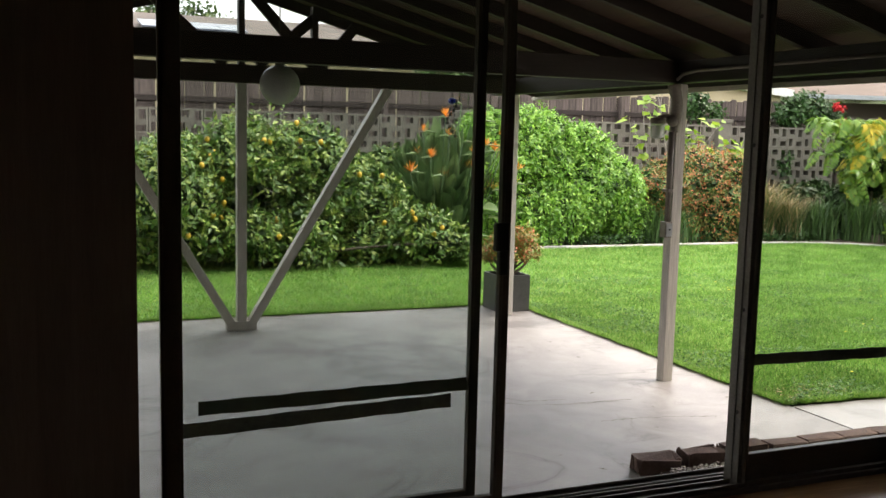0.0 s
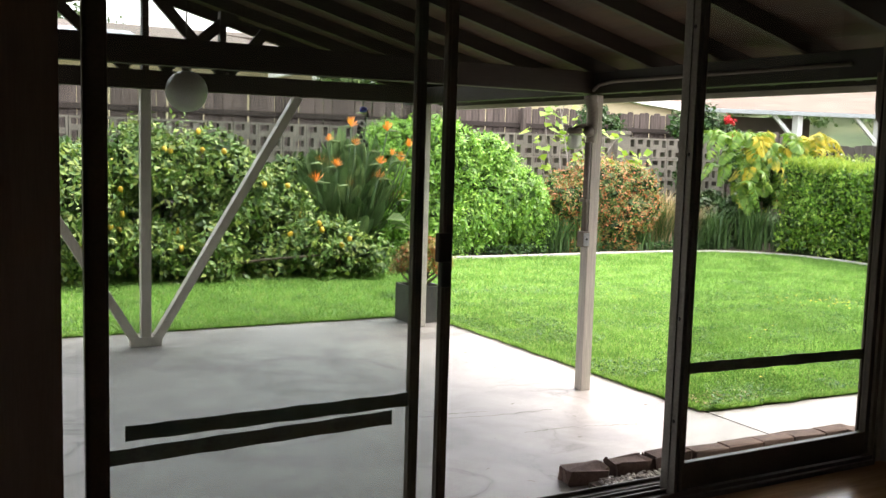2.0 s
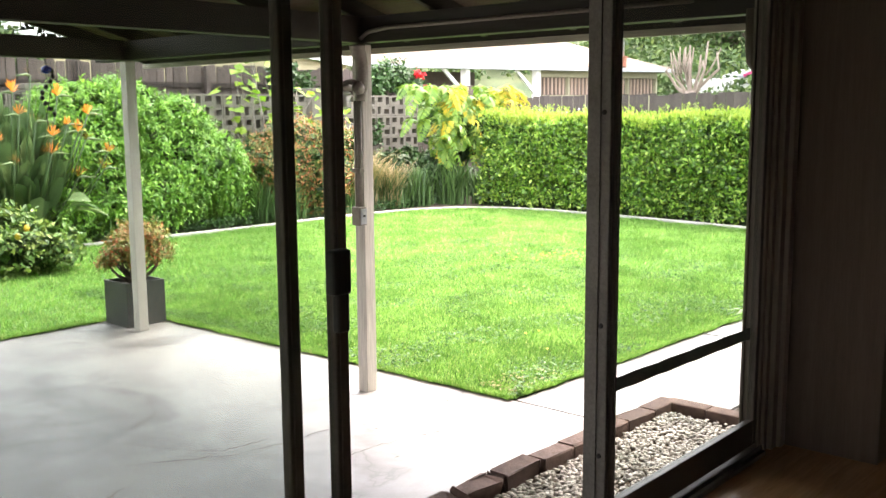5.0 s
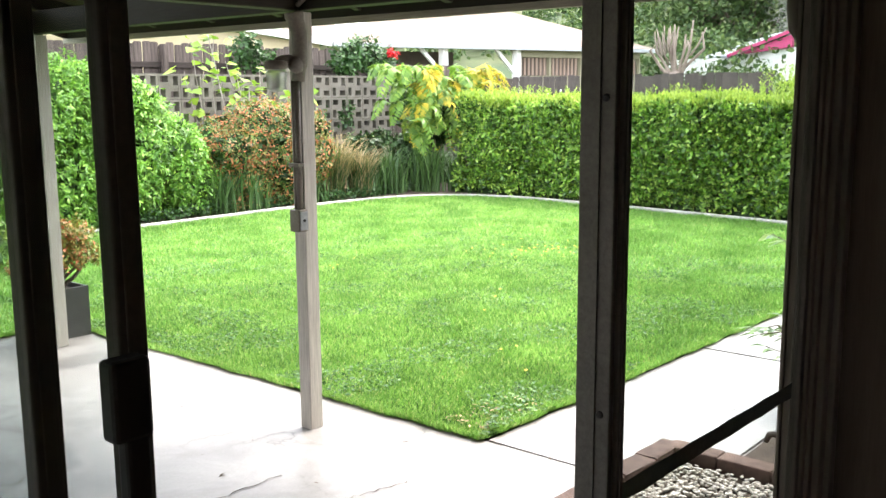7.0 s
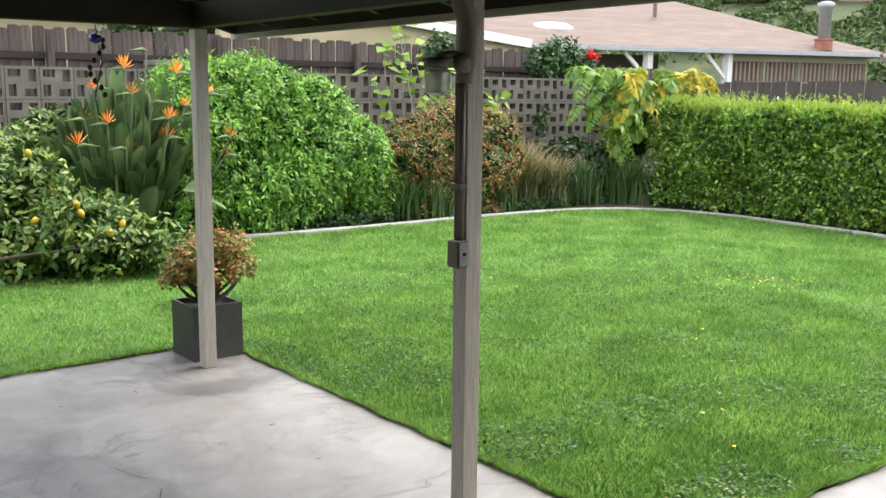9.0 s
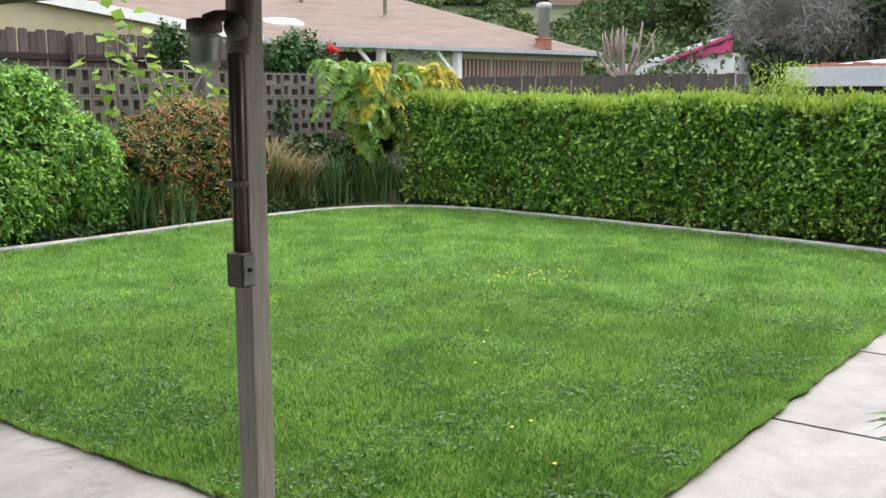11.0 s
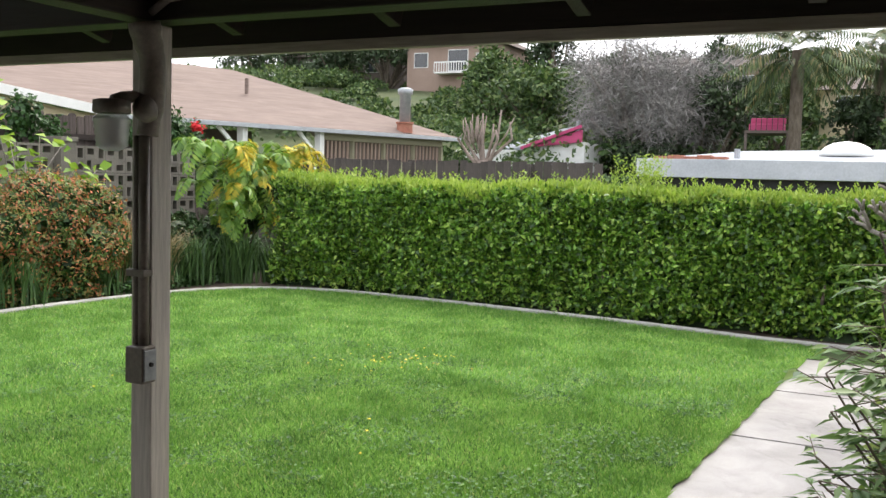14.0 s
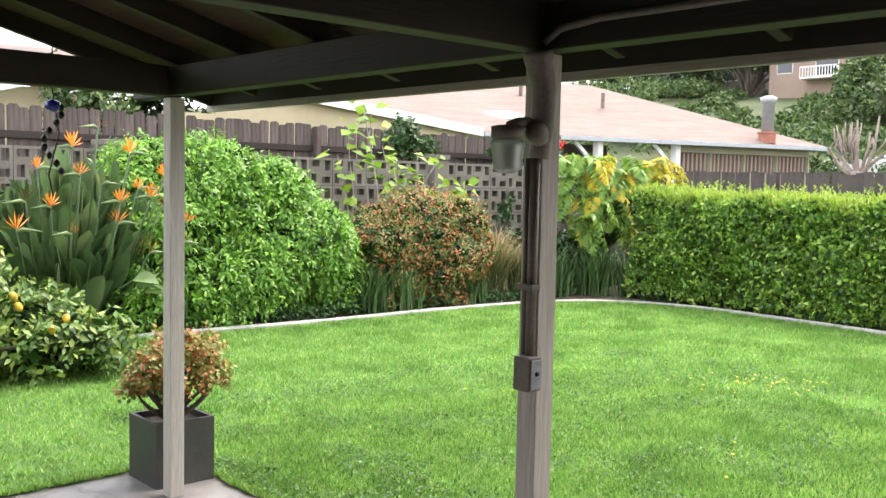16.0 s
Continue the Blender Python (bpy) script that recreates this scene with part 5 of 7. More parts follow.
# taller shoots that stand out of the top
cs, ws = [], []
for q in range(420):
    yy = random.choice([random.uniform(-4, 4.6)] * 9 + [random.gauss(-0.4, 0.25), random.gauss(-0.75, 0.2), random.gauss(3.6, 0.5)])
    xx = random.uniform(-0.4, 0.4)
    hh = random.uniform(0.04, 0.24) if not -0.95 < yy < -0.2 else random.uniform(0.2, 0.5)
    for f in np.linspace(0.1, 1, 12):
        cs.append((xx, yy, float(hedge_top(yy)) + hh * f))
        a = random.uniform(0, 6.28)
        ws.append((math.cos(a), math.sin(a), 0.9))
cs, ws = np.array(cs), np.array(ws)
L = rng.uniform(0.035, 0.06, len(cs))
v, t = leaf_arrays(cs, ws, rng.normal(size=cs.shape), L, L * 0.4)
tagged(held("tall_shoot", big_mesh("tall_shoot", v, t, M["hedge_tip"]), hedge), kind="stuff")
# solid hull behind the leaves; the hedge's inner shade is put into its colour
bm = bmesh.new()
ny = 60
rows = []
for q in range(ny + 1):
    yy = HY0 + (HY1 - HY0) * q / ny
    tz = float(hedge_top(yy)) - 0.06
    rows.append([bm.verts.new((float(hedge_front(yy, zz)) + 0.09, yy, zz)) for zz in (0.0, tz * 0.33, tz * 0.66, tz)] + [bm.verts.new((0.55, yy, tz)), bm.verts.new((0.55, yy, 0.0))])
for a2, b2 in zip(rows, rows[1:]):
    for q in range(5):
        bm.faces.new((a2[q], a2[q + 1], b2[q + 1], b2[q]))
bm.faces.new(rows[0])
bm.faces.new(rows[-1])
part("inner_foliage", bm, M["inner_shade"], hedge)
for q in range(16):
    yy = HY0 + 0.3 + q * 0.62
    bm = bmesh.new()
    tube(bm, [(-0.35, yy, 0), (-0.42, yy + 0.05, 0.3), (-0.5, yy, 0.6)], [0.03, 0.025, 0.012], 6)
    part("trunk", bm, M["bark"], hedge, "", True)

# ---- block wall and pillar ----
bw = tagged(part("block_wall", box((-8.0, 11.42, -0.1), (10.3, 11.56, 0.78)), M["block"]), "pierced concrete breeze-block garden wall", "wall", kind="structure")


def breeze(s=0.385, dpt=0.14):
    """One pierced square block: rim, cross bars and staggered slots."""
    bm = bmesh.new()
    h = s / 2
    r = 0.036
    g = 0.003
    c, k = 0.019, 0.05
    for lo, hi in (((-h + g, 0, -h + g), (h - g, dpt, -h + r)), ((-h + g, 0, h - r), (h - g, dpt, h - g)), ((-h + g, 0, -h + r), (-h + r, dpt, h - r)), ((h - r, 0, -h + r), (h - g, dpt, h - r)),
                   ((-h + r, 0.004, -c), (h - r, dpt - 0.004, c)), ((-c, 0.006, c), (c, dpt - 0.006, h - r)), ((-c, 0.006, -h + r), (c, dpt - 0.006, -c)),
                   ((-h + r, 0.008, c), (-c, dpt - 0.008, c + k)), ((c, 0.008, c), (c + k, dpt - 0.008, h - r)), ((-c - k, 0.008, -h + r), (-c, dpt - 0.008, -c)), ((c, 0.008, -c - k), (h - r, dpt - 0.008, -c))):
        add_box(bm, lo, hi)
    me = bpy.data.meshes.new("breeze_block")
    bm.to_mesh(me)
    bm.free()
    me.materials.append(M["block"])
    return me


bme = breeze()
for cx in range(47):
    for rz in range(3):
        o = held("breeze_block", bme, bw)
        xx = -7.8 + cx * 0.387
        o.location = (xx, 11.42, 0.975 + rz * 0.387)
        o.rotation_euler = (0, (cx * 7 + rz * 3) % 2 * math.pi, 0)
for ppx in (7.48, -2.9, 2.4):
    bm = box((ppx - 0.14, 11.3, 0), (ppx + 0.14, 11.64, 1.98), 0.008)
    add_box(bm, (ppx - 0.155, 11.28, 1.981), (ppx + 0.155, 11.66, 2.05), None, 0.008)
    tagged(part("block_pillar", bm, M["block"]), "grey concrete block pillar with cap", "pillar", "pillars of the block wall")

# added wall, never in view, that keeps low western light off the patio
tagged(part("wall_boundary", box((-7.6, 0.2, -0.1), (-7.4, 12.4, 2.3)), M["block"]), "plain grey block wall added out of view to cut side light", "wall", kind="structure")

# ---- wooden fences ----
def fence(name, label, p, q, top, wide, material, rail_z, dog, grp):
    p, q = Vector((*p, 0)), Vector((*q, 0))
    d = (q - p)
    n = int(d.length / wide)
    d.normalize()
    ang = math.atan2(d.y, d.x)
    th = thing(name, label, "fence", p)
    th.rotation_euler = (0, 0, ang)
    w = wide - 0.003
    mes = []
    for v in range(5):
        tz = top + random.uniform(-0.035, 0.03)
        c = random.uniform(0.12, 0.26) * w if dog else 0.006
        out = [(0, 0), (w, 0), (w, tz - c), (w - c, tz), (c, tz), (0, tz - c)]
        verts = [(x, 0, z) for x, z in out] + [(x, 0.018, z) for x, z in out]
        faces = [tuple(range(6)), tuple(range(11, 5, -1))] + [(i, i + 6, (i + 1) % 6 + 6, (i + 1) % 6) for i in range(6)]
        mes.append(mesh_of("picket", verts, faces, material))
    for i in range(n):
        o = held("picket", random.choice(mes), th)
        o.location = (i * wide, random.uniform(-0.004, 0.004), 0)
        o.rotation_euler = (0, random.uniform(-0.012, 0.012), 0)
    for rz in rail_z:
        part("rail", box((0, -0.045, rz), (n * wide, -0.007, rz + 0.09), 0.004), M["rail"], th)
    for i in range(0, n, max(1, int(2.4 / wide))):
        part("fence_post", box((i * wide, -0.13, 0), (i * wide + 0.09, -0.046, top - 0.03), 0.004), material, th)
    return th


random.seed(5)
shrub("dark_shrub", "dark leafy shrub filling the bed before the block wall", scatter_lumps(7.2, 10.6, 10.4, 10.9, 1.05, 0.3, 26), 6000, 0.09, M["ivy"], (8.8, 10.7), 0.5)
shrub("dark_shrub", "dark leafy shrub behind the flowers", scatter_lumps(-0.4, 2.6, 10.5, 11.0, 1.5, 0.35, 26), 7000, 0.09, M["lemon_leaf"], (1.0, 10.8), 0.5)
fence("wooden_fence", "weathered brown dog-eared board fence behind the block wall", (-8.0, 12.5), (11.2, 12.5), 2.46, 0.145, M["fence"], (2.06, 1.0), True, "")
fence("wooden_fence", "grey-brown board fence behind the hedge", (13.5, 14.0), (13.5, 5.4), 1.93, 0.15, M["fencegrey"], (1.5,), False, "")
fence("wooden_fence", "weathered board fence joining the garden corner", (11.2, 12.48), (13.5, 12.6), 2.2, 0.145, M["fence"], (1.8,), True, "")

# ivy over the fence, with red flowers
ivy = thing("climbing_vine", "dark green climbing vine with red flowers over the fence", "vine", (9.6, 11.7, 0))
IV = [(0.1, 0, 2.35, 0.5, 0.3, 0.32), (-0.35, 0, 2.2, 0.3, 0.25, 0.28), (0.6, 0, 2.2, 0.35, 0.3, 0.3), (-2.3, 0.3, 2.35, 0.3, 0.2, 0.3), (-1.2, -0.1, 1.2, 0.25, 0.15, 0.4), (-0.6, -0.2, 1.3, 0.2, 0.15, 0.3), (-1.9, 0.2, 2.0, 0.2, 0.2, 0.4), (1.0, -0.1, 1.6, 0.3, 0.2, 0.6)]
part("stem_frame", branches(bmesh.new(), (0, 0, 0), [(x, y, z) for x, y, z, *_ in IV], 0.018), M["bark"], ivy, "", True)
foliage("leaves", IV, 5200, 0.085, M["ivy"], ivy, 0.75, 0.5, 0.3, 0.9, -1)
foliage("flower_cluster", [(0.55, -0.35, 2.38, 0.12, 0.1, 0.08)], 80, 0.07, M["red"], ivy, 0.8, 0.9, low=-1, label="red flowers")
foliage("flower_cluster", [(0.75, -0.3, 2.05, 0.06, 0.08, 0.06)], 40, 0.07, M["red"], ivy, 0.8, 0.9, low=-1, label="red flowers")

# hanging ornament with blue glass on the end of the beam
orn = thing("hanging_ornament", "hanging metal chain ornament with blue glass", "ornament", (-0.53, 5.1, 1.62))
bm = tube(bmesh.new(), [(0, 0, 0.64), (0, 0, 0.40)], 0.003, 6)
for q in range(9):
    a = q * 0.8
    lathe(bm, [(0.004, -0.02), (0.016, -0.008), (0.016, 0.006), (0.004, 0.018)], 8, (0.04 * math.cos(a), 0.04 * math.sin(a), 0.02 + q * 0.038))
tube(bm, [(0.0, 0, 0.4), (0.03, 0, 0.2), (-0.02, 0, 0.0), (0, 0, -0.1)], 0.004, 6)
part("chain", bm, M["black"], orn, "", True)
bm = bmesh.new()
lathe(bm, [(0.005, -0.03), (0.035, -0.015), (0.035, 0.015), (0.005, 0.03)], 12, (0, 0, 0.33))
part("glass_bead", bm, M["blueglass"], orn, "deep blue glass bead", True)

# ---- house wing with windows ----
tagged(part("wall_wing", box((0.002, -0.385, -0.1), (6.45, -0.35, 2.62)), M["stucco"]), "cream stucco house wall with two windows", "wall", kind="structure")
tagged(part("wall_wing_end", box((6.25, -4.5, -0.1), (6.449, -0.386, 2.62)), M["stucco"]), "cream stucco end wall of the house", "wall", kind="structure")


def slider_window(name, x0, x1, z0, z1):
    w = thing(name, "aluminium sliding window with dark glass in the stucco wall", "window", (x0, -0.35, z0), kind="structure")
    ww, hh = x1 - x0, z1 - z0
    bm = bmesh.new()
    for lo, hi in (((0, 0.001, 0), (ww, 0.03, 0.03)), ((0, 0.001, hh - 0.03), (ww, 0.03, hh)), ((0, 0.001, 0.03), (0.03, 0.03, hh - 0.03)), ((ww - 0.03, 0.001, 0.03), (ww, 0.03, hh - 0.03)), ((ww / 2 - 0.02, 0.002, 0.03), (ww / 2 + 0.02, 0.034, hh - 0.03))):
        add_box(bm, lo, hi)
    part("window_frame", bm, M["bronze"], w, "dark bronze window frame")
    for a, b in ((0.03, ww / 2 - 0.02), (ww / 2 + 0.02, ww - 0.03)):
        part("pane", box((a, 0.004, 0.03), (b, 0.012, hh - 0.03)), M["darkpane"], w)
    part("window_sill", box((-0.02, 0.001, -0.04), (ww + 0.02, 0.045, -0.001), 0.004), M["stucco"], w)


slider_window("window_1", 2.95, 4.15, 1.60, 2.43)
slider_window("window_2", 4.95, 5.65, 1.63, 2.43)
gut = thing("roof_eave", "cream painted eave with rafter tails and metal gutter", "eave", (0.5, -0.349, 2.45), kind="structure")
part("soffit", box((0, 0.0, 0.14), (6.3, 0.2, 0.16)), M["stucco"], gut)
for q in range(11):
    part("rafter_tail", box((0.25 + q * 0.58, 0.0, 0.05), (0.29 + q * 0.58, 0.19, 0.139), 0.003), M["stucco"], gut)
part("fascia", box((0, 0.201, 0.05), (6.3, 0.222, 0.18), 0.003), M["white"], gut)
bm = bmesh.new()
add_box(bm, (0, 0.223, 0.06), (6.35, 0.229, 0.17))
add_box(bm, (0, 0.229, 0.06), (6.35, 0.29, 0.066))
add_box(bm, (0, 0.29, 0.06), (6.35, 0.297, 0.18), None, 0.002)
part("gutter", bm, M["stucco"], gut)
bm = tube(bmesh.new(), [(6.3, 0.43, 0.06), (6.3, 0.43, -0.05), (6.28, 0.2, -0.25), (6.25, 0.06, -0.32)], 0.035, 10)
part("downspout", bm, M["stucco"], gut, "", True)
part("house_roof", box((-0.4, -0.5, 0.17), (6.4, 0.36, 0.2)), M["tile"], gut)
tagged(part("roof_main", box((-7.9, -7.0, 2.92), (6.6, 0.1, 3.0)), M["tile"]), "flat dark house roof", "roof", kind="structure")
bm = tube(bmesh.new(), [(-0.315, 0.028, 2.012), (-0.315, 0.028, 1.87), (-0.312, 0.024, 1.82), (-0.305, 0.008, 1.79), (-0.3, -0.004, 1.775)], [0.022, 0.023, 0.023, 0.02, 0.016], 12)
tagged(part("downspout", bm, M["casing"], None, "", True), "short brown painted downspout elbow at the door frame", "downspout")

# ---- plants beside the path ----
nan = thing("nandina_shrub", "tall thin-stemmed nandina shrub with grey-green leaflets", "shrub", (2.0, 0.3, 0))
cs, ws = [], []
random.seed(21)
for q in range(34):
    bm = bmesh.new()
    a = random.uniform(0, 6.28)
    b0 = Vector((random.gauss(0, 0.16), random.gauss(0, 0.1), 0))
    ht = random.uniform(0.75, 1.5)
    sp = random.uniform(0.05, 0.62)
    dx, dy = math.cos(a) * sp * 0.9, math.sin(a) * sp
    if q >= 28:
        dx, dy, ht = random.uniform(-0.35, 0.1), random.uniform(0.4, 0.72), random.uniform(0.45, 1.0)
    if b0.y + dy < -0.42:
        dy = -0.4 - b0.y
    tp = b0 + Vector((dx, dy, ht))
    tube(bm, [b0, b0.lerp(tp, 0.5) + Vector((0, 0, 0.05)), tp], [0.008, 0.007, 0.004], 5)
    for f in np.linspace(0.42, 1.0, 9):
        p0 = b0.lerp(tp, float(f))
        aa = random.uniform(0, 6.28)
        ln = random.uniform(0.1, 0.28)
        e = p0 + Vector((math.cos(aa) * ln, math.sin(aa) * ln, random.uniform(-0.04, 0.1)))
        if e.y < -0.43:
            e.y = -0.43
        tube(bm, [p0, e], [0.003, 0.002], 4)
        for g in np.linspace(0.35, 1.0, 7):
            pp0 = p0.lerp(e, float(g))
            b3 = random.uniform(-1.2, 1.2)
            cs.append(pp0)
            ws.append((math.cos(aa + b3), math.sin(aa + b3), random.uniform(-0.35, 0.2)))
    part("stem", bm, M["bark"], nan)
cs, ws = np.array([tuple(q) for q in cs]), np.array(ws)
L = rng.uniform(0.06, 0.13, len(cs))
v, t = leaf_arrays(cs, ws, rng.normal(size=cs.shape) * 0.35 + np.array([0, 0, 1.0]), L, L * 0.28, 0.2, 0.2)
v[:, 1] = np.maximum(v[:, 1], -0.45)
held("leaves", big_mesh("leaves", v, t, M["nandina"]), nan)
for sx, sy, h, n, mt in ((1.75, 0.05, 0.7, 110, "strap_leaf"), (2.3, 0.5, 0.5, 90, "strap_leaf"), (1.5, 0.3, 0.45, 60, "strap_leaf"), (2.6, 0.1, 0.8, 120, "strap_leaf"), (3.3, 0.35, 0.7, 110, "strap_leaf")):
    st = thing("strap_leaf_clump", "clump of thin green strap leaves by the house wall", "plant", (sx, sy, 0), "strap-leaf clumps by the wall")
    blades("leaves", (0, 0, 0), n, h, 0.05, 0.006, M[mt], st, 0.3)
LWL = [(3.0, 0.25, 0.35, 0.35, 0.3, 0.35), (3.6, 0.2, 0.4, 0.4, 0.3, 0.4), (2.5, 0.3, 0.3, 0.3, 0.28, 0.3), (4.4, 0.25, 0.4, 0.5, 0.3, 0.4), (5.2, 0.3, 0.3, 0.4, 0.3, 0.3)]
shrub("low_shrub", "low mixed green shrub between path and house wall", LWL, 11000, 0.09, M["lemon_leaf"], (3.4, 0.25), 0.5, inner=False, shell=0.7)
shrub("low_shrub", "low bright green leafy shrub at the foot of the wall", [(2.3, -0.05, 0.26, 0.3, 0.22, 0.26), (2.75, -0.08, 0.34, 0.3, 0.2, 0.3), (1.95, -0.1, 0.2, 0.25, 0.18, 0.2), (3.2, -0.05, 0.3, 0.3, 0.22, 0.3)], 5200, 0.1, M["bright_leaf"], (2.5, -0.05), 0.45, shell=0.7, inner=False)

# bare plumeria: thick forked grey stems
plu = thing("bare_plumeria", "leafless plumeria with thick forked grey branches", "shrub", (4.2, 0.3, 0))
random.seed(9)


def fork(p, d, r, ln, lvl):
    q = p + d * ln
    tube(bm, [p, p.lerp(q, 0.5) + Vector((0, 0, 0.01)), q], [r, r * 0.92, r * 0.9], 7)
    if lvl == 0:
        return
    n = 2 if random.random() < 0.7 else 3
    a0 = random.uniform(0, 6.28)
    for k2 in range(n):
        a = a0 + k2 * 2 * math.pi / n
        nd = (d * 0.75 + Vector((math.cos(a) * 0.45, math.sin(a) * 0.6, 0.25))).normalized()
        if q.y + nd.y * ln < -0.38:
            nd.y = abs(nd.y)
        fork(q, nd, r * 0.8, ln * random.uniform(0.42, 0.66), lvl - 1)


bm = tube(bmesh.new(), [(0, -0.02, -0.02), (0.02, -0.05, 0.6), (0, -0.03, 1.12)], [0.05, 0.042, 0.038], 9)
part("trunk", bm, M["plumeria"], plu, "", True)
for a, lean in ((0.4, 0.5), (1.35, 1.1), (1.9, 0.6), (3.2, 0.4), (4.7, 0.6), (1.7, 1.5)):
    bm = bmesh.new()
    fork(Vector((0, -0.03, 1.06)), Vector((math.cos(a) * lean * 0.7, math.sin(a) * lean, 1)).normalized(), 0.019, 0.36, 3)
    part("limb", bm, M["plumeria"], plu, "", True)


# tall column cactus
cac = thing("column_cactus", "tall ribbed green column cactus with several arms", "cactus", (6.0, 0.40, 0))


def ribbed(bm, pts, r, ribs=7):
    pts = curve_points(pts, 18)
    prev = None
    n = ribs * 4
    for i, p in enumerate(pts):
        f = i / (len(pts) - 1)
        rr = r * (1 - 0.9 * max(0, (f - 0.86) / 0.14) ** 2)
        ring = []
        for k2 in range(n):
            a = 2 * math.pi * k2 / n
            s2 = rr * (0.78 + 0.22 * abs(math.cos(ribs * a / 2)))
            ring.append(bm.verts.new((p[0] + s2 * math.cos(a), p[1] + s2 * math.sin(a), p[2])))
        if prev:
            for k2 in range(n):
                bm.faces.new((prev[k2], prev[(k2 + 1) % n], ring[(k2 + 1) % n], ring[k2]))
        prev = ring
    bm.faces.new(prev)


for pts, r in (
        ([(0, -0.38, 0), (0, -0.34, 0.8), (0, -0.31, 1.37), (0, -0.24, 1.8), (0, -0.15, 2.2), (-0.05, -0.18, 2.75), (-0.05, -0.24, 3.6)], 0.105),
        ([(-0.03, -0.32, 1.3), (-0.08, -0.2, 1.75), (-0.1, -0.06, 2.1), (-0.12, 0.03, 2.5), (-0.12, 0.05, 3.7)], 0.125),
        ([(-0.02, -0.22, 1.65), (-0.1, -0.03, 1.98), (-0.05, 0.15, 2.3), (-0.05, 0.29, 2.75), (-0.05, 0.4, 3.6)], 0.125),
        ([(0.05, -0.25, 1.6), (0.12, -0.08, 2.05), (0.15, 0.12, 2.5), (0.15, 0.18, 3.6)], 0.125),
        ([(0.0, -0.2, 1.9), (0.1, -0.2, 2.3), (0.1, -0.33, 2.7), (0.1, -0.38, 3.5)], 0.1)):
    bm = bmesh.new()
    ribbed(bm, pts, r)
    part("column", bm, M["cactus"], cac, "", True)
dish = thing("satellite_dish", "grey satellite dish on a pole by the house", "satellite dish", (7.5, -0.1, 0.0))
bm = bmesh.new()
dm = Matrix.Rotation(radians(-75), 3, 'Y')
lathe(bm, [(0.004, 0.03), (0.07, 0.022), (0.12, 0.004), (0.155, -0.014), (0.15, -0.022), (0.11, -0.008), (0.004, 0.018)][::-1], 26, (0, 0, 2.11), dm)
part("reflector", bm, M["dishgrey"], dish, "", True)
part("pole", tube(bmesh.new(), [(0.06, 0, 0), (0.06, 0, 2.05), (0.03, 0, 2.15)], 0.018, 8), M["bronze"], dish)

# ---- neighbouring houses ----
M["shingle"] = mat("tan_roof_shingle", (0.17, 0.126, 0.104), (0.225, 0.172, 0.147), 0.95, 0.9, 2.2, 0.5, stretch=(0.5, 0.5, 9), dirt=0.32)
M["greyroof"] = mat("grey_brown_roof", (0.10, 0.08, 0.07), (0.15, 0.12, 0.105), 0.95, 0.8, 9, 0.3, dirt=0.25)
M["roof_trim"] = mat("weathered_white_fascia", (0.40, 0.42, 0.45), (0.50, 0.52, 0.55), 0.6, 1.2, 20, 0.1, dirt=0.2)
M["whiteroof"] = mat("white_roof_coating", (0.22, 0.24, 0.27), (0.29, 0.31, 0.34), 0.7, 0.6, 8, 0.1, dirt=0.2)
M["creamwall"] = mat("cream_wall", (0.40, 0.34, 0.21), (0.47, 0.40, 0.27), 0.9, 0.8, 40, 0.2, dirt=0.12)
M["olivewall"] = mat("pale_olive_wall", (0.24, 0.225, 0.15), (0.29, 0.27, 0.19), 0.9, 0.8, 40, 0.2, dirt=0.12)
M["pinkpaint"] = mat("pink_paint", (0.42, 0.05, 0.14), (0.50, 0.08, 0.19), 0.8, 0.8, 20, 0.1, dirt=0.15)
M["peach"] = mat("peach_stucco", (0.26, 0.185, 0.145), (0.32, 0.235, 0.19), 0.9, 0.5, 20, 0.2, dirt=0.12)
M["solar"] = mat("solar_panel", (0.10, 0.12, 0.15), (0.16, 0.18, 0.22), 0.3, 2, 30, 0.02)
M["scrub_leaf"] = leaf_mat("hillside_leaves", [(0, (0.025, 0.055, 0.015)), (0.6, (0.065, 0.12, 0.03)), (1, (0.15, 0.20, 0.06))], 0.7, 0.2)
M["far_dark"] = leaf_mat("dark_tree_leaves", [(0, (0.018, 0.035, 0.014)), (1, (0.05, 0.085, 0.03))], 0.7, 0.15)
M["twig"] = leaf_mat("grey_twigs", [(0, (0.16, 0.15, 0.145)), (1, (0.36, 0.34, 0.33))], 0.9, 0.0)
M["palmleaf"] = leaf_mat("palm_fronds", [(0, (0.03, 0.06, 0.02)), (0.7, (0.09, 0.14, 0.04)), (1, (0.25, 0.20, 0.09))], 0.6, 0.15)


def roof_plate(name, pts, material, parent, thick=0.15):
    """A flat roof plane with thickness."""
    n = len(pts)
    v = [tuple(p) for p in pts] + [(p[0], p[1], p[2] - thick) for p in pts]
    f = [tuple(range(n)), tuple(range(2 * n - 1, n - 1, -1))] + [(i, i + n, (i + 1) % n + n, (i + 1) % n) for i in range(n)]
    return held(name, mesh_of(name, v, f, material), parent)


def wall_between(name, p, q, z0, z1, material, parent, thick=0.2):
    p, q = Vector((p[0], p[1], 0)), Vector((q[0], q[1], 0))
    return part(name, bar(p + Vector((0, 0, (z0 + z1) / 2)), q + Vector((0, 0, (z0 + z1) / 2)), thick, z1 - z0, 0), material, parent)


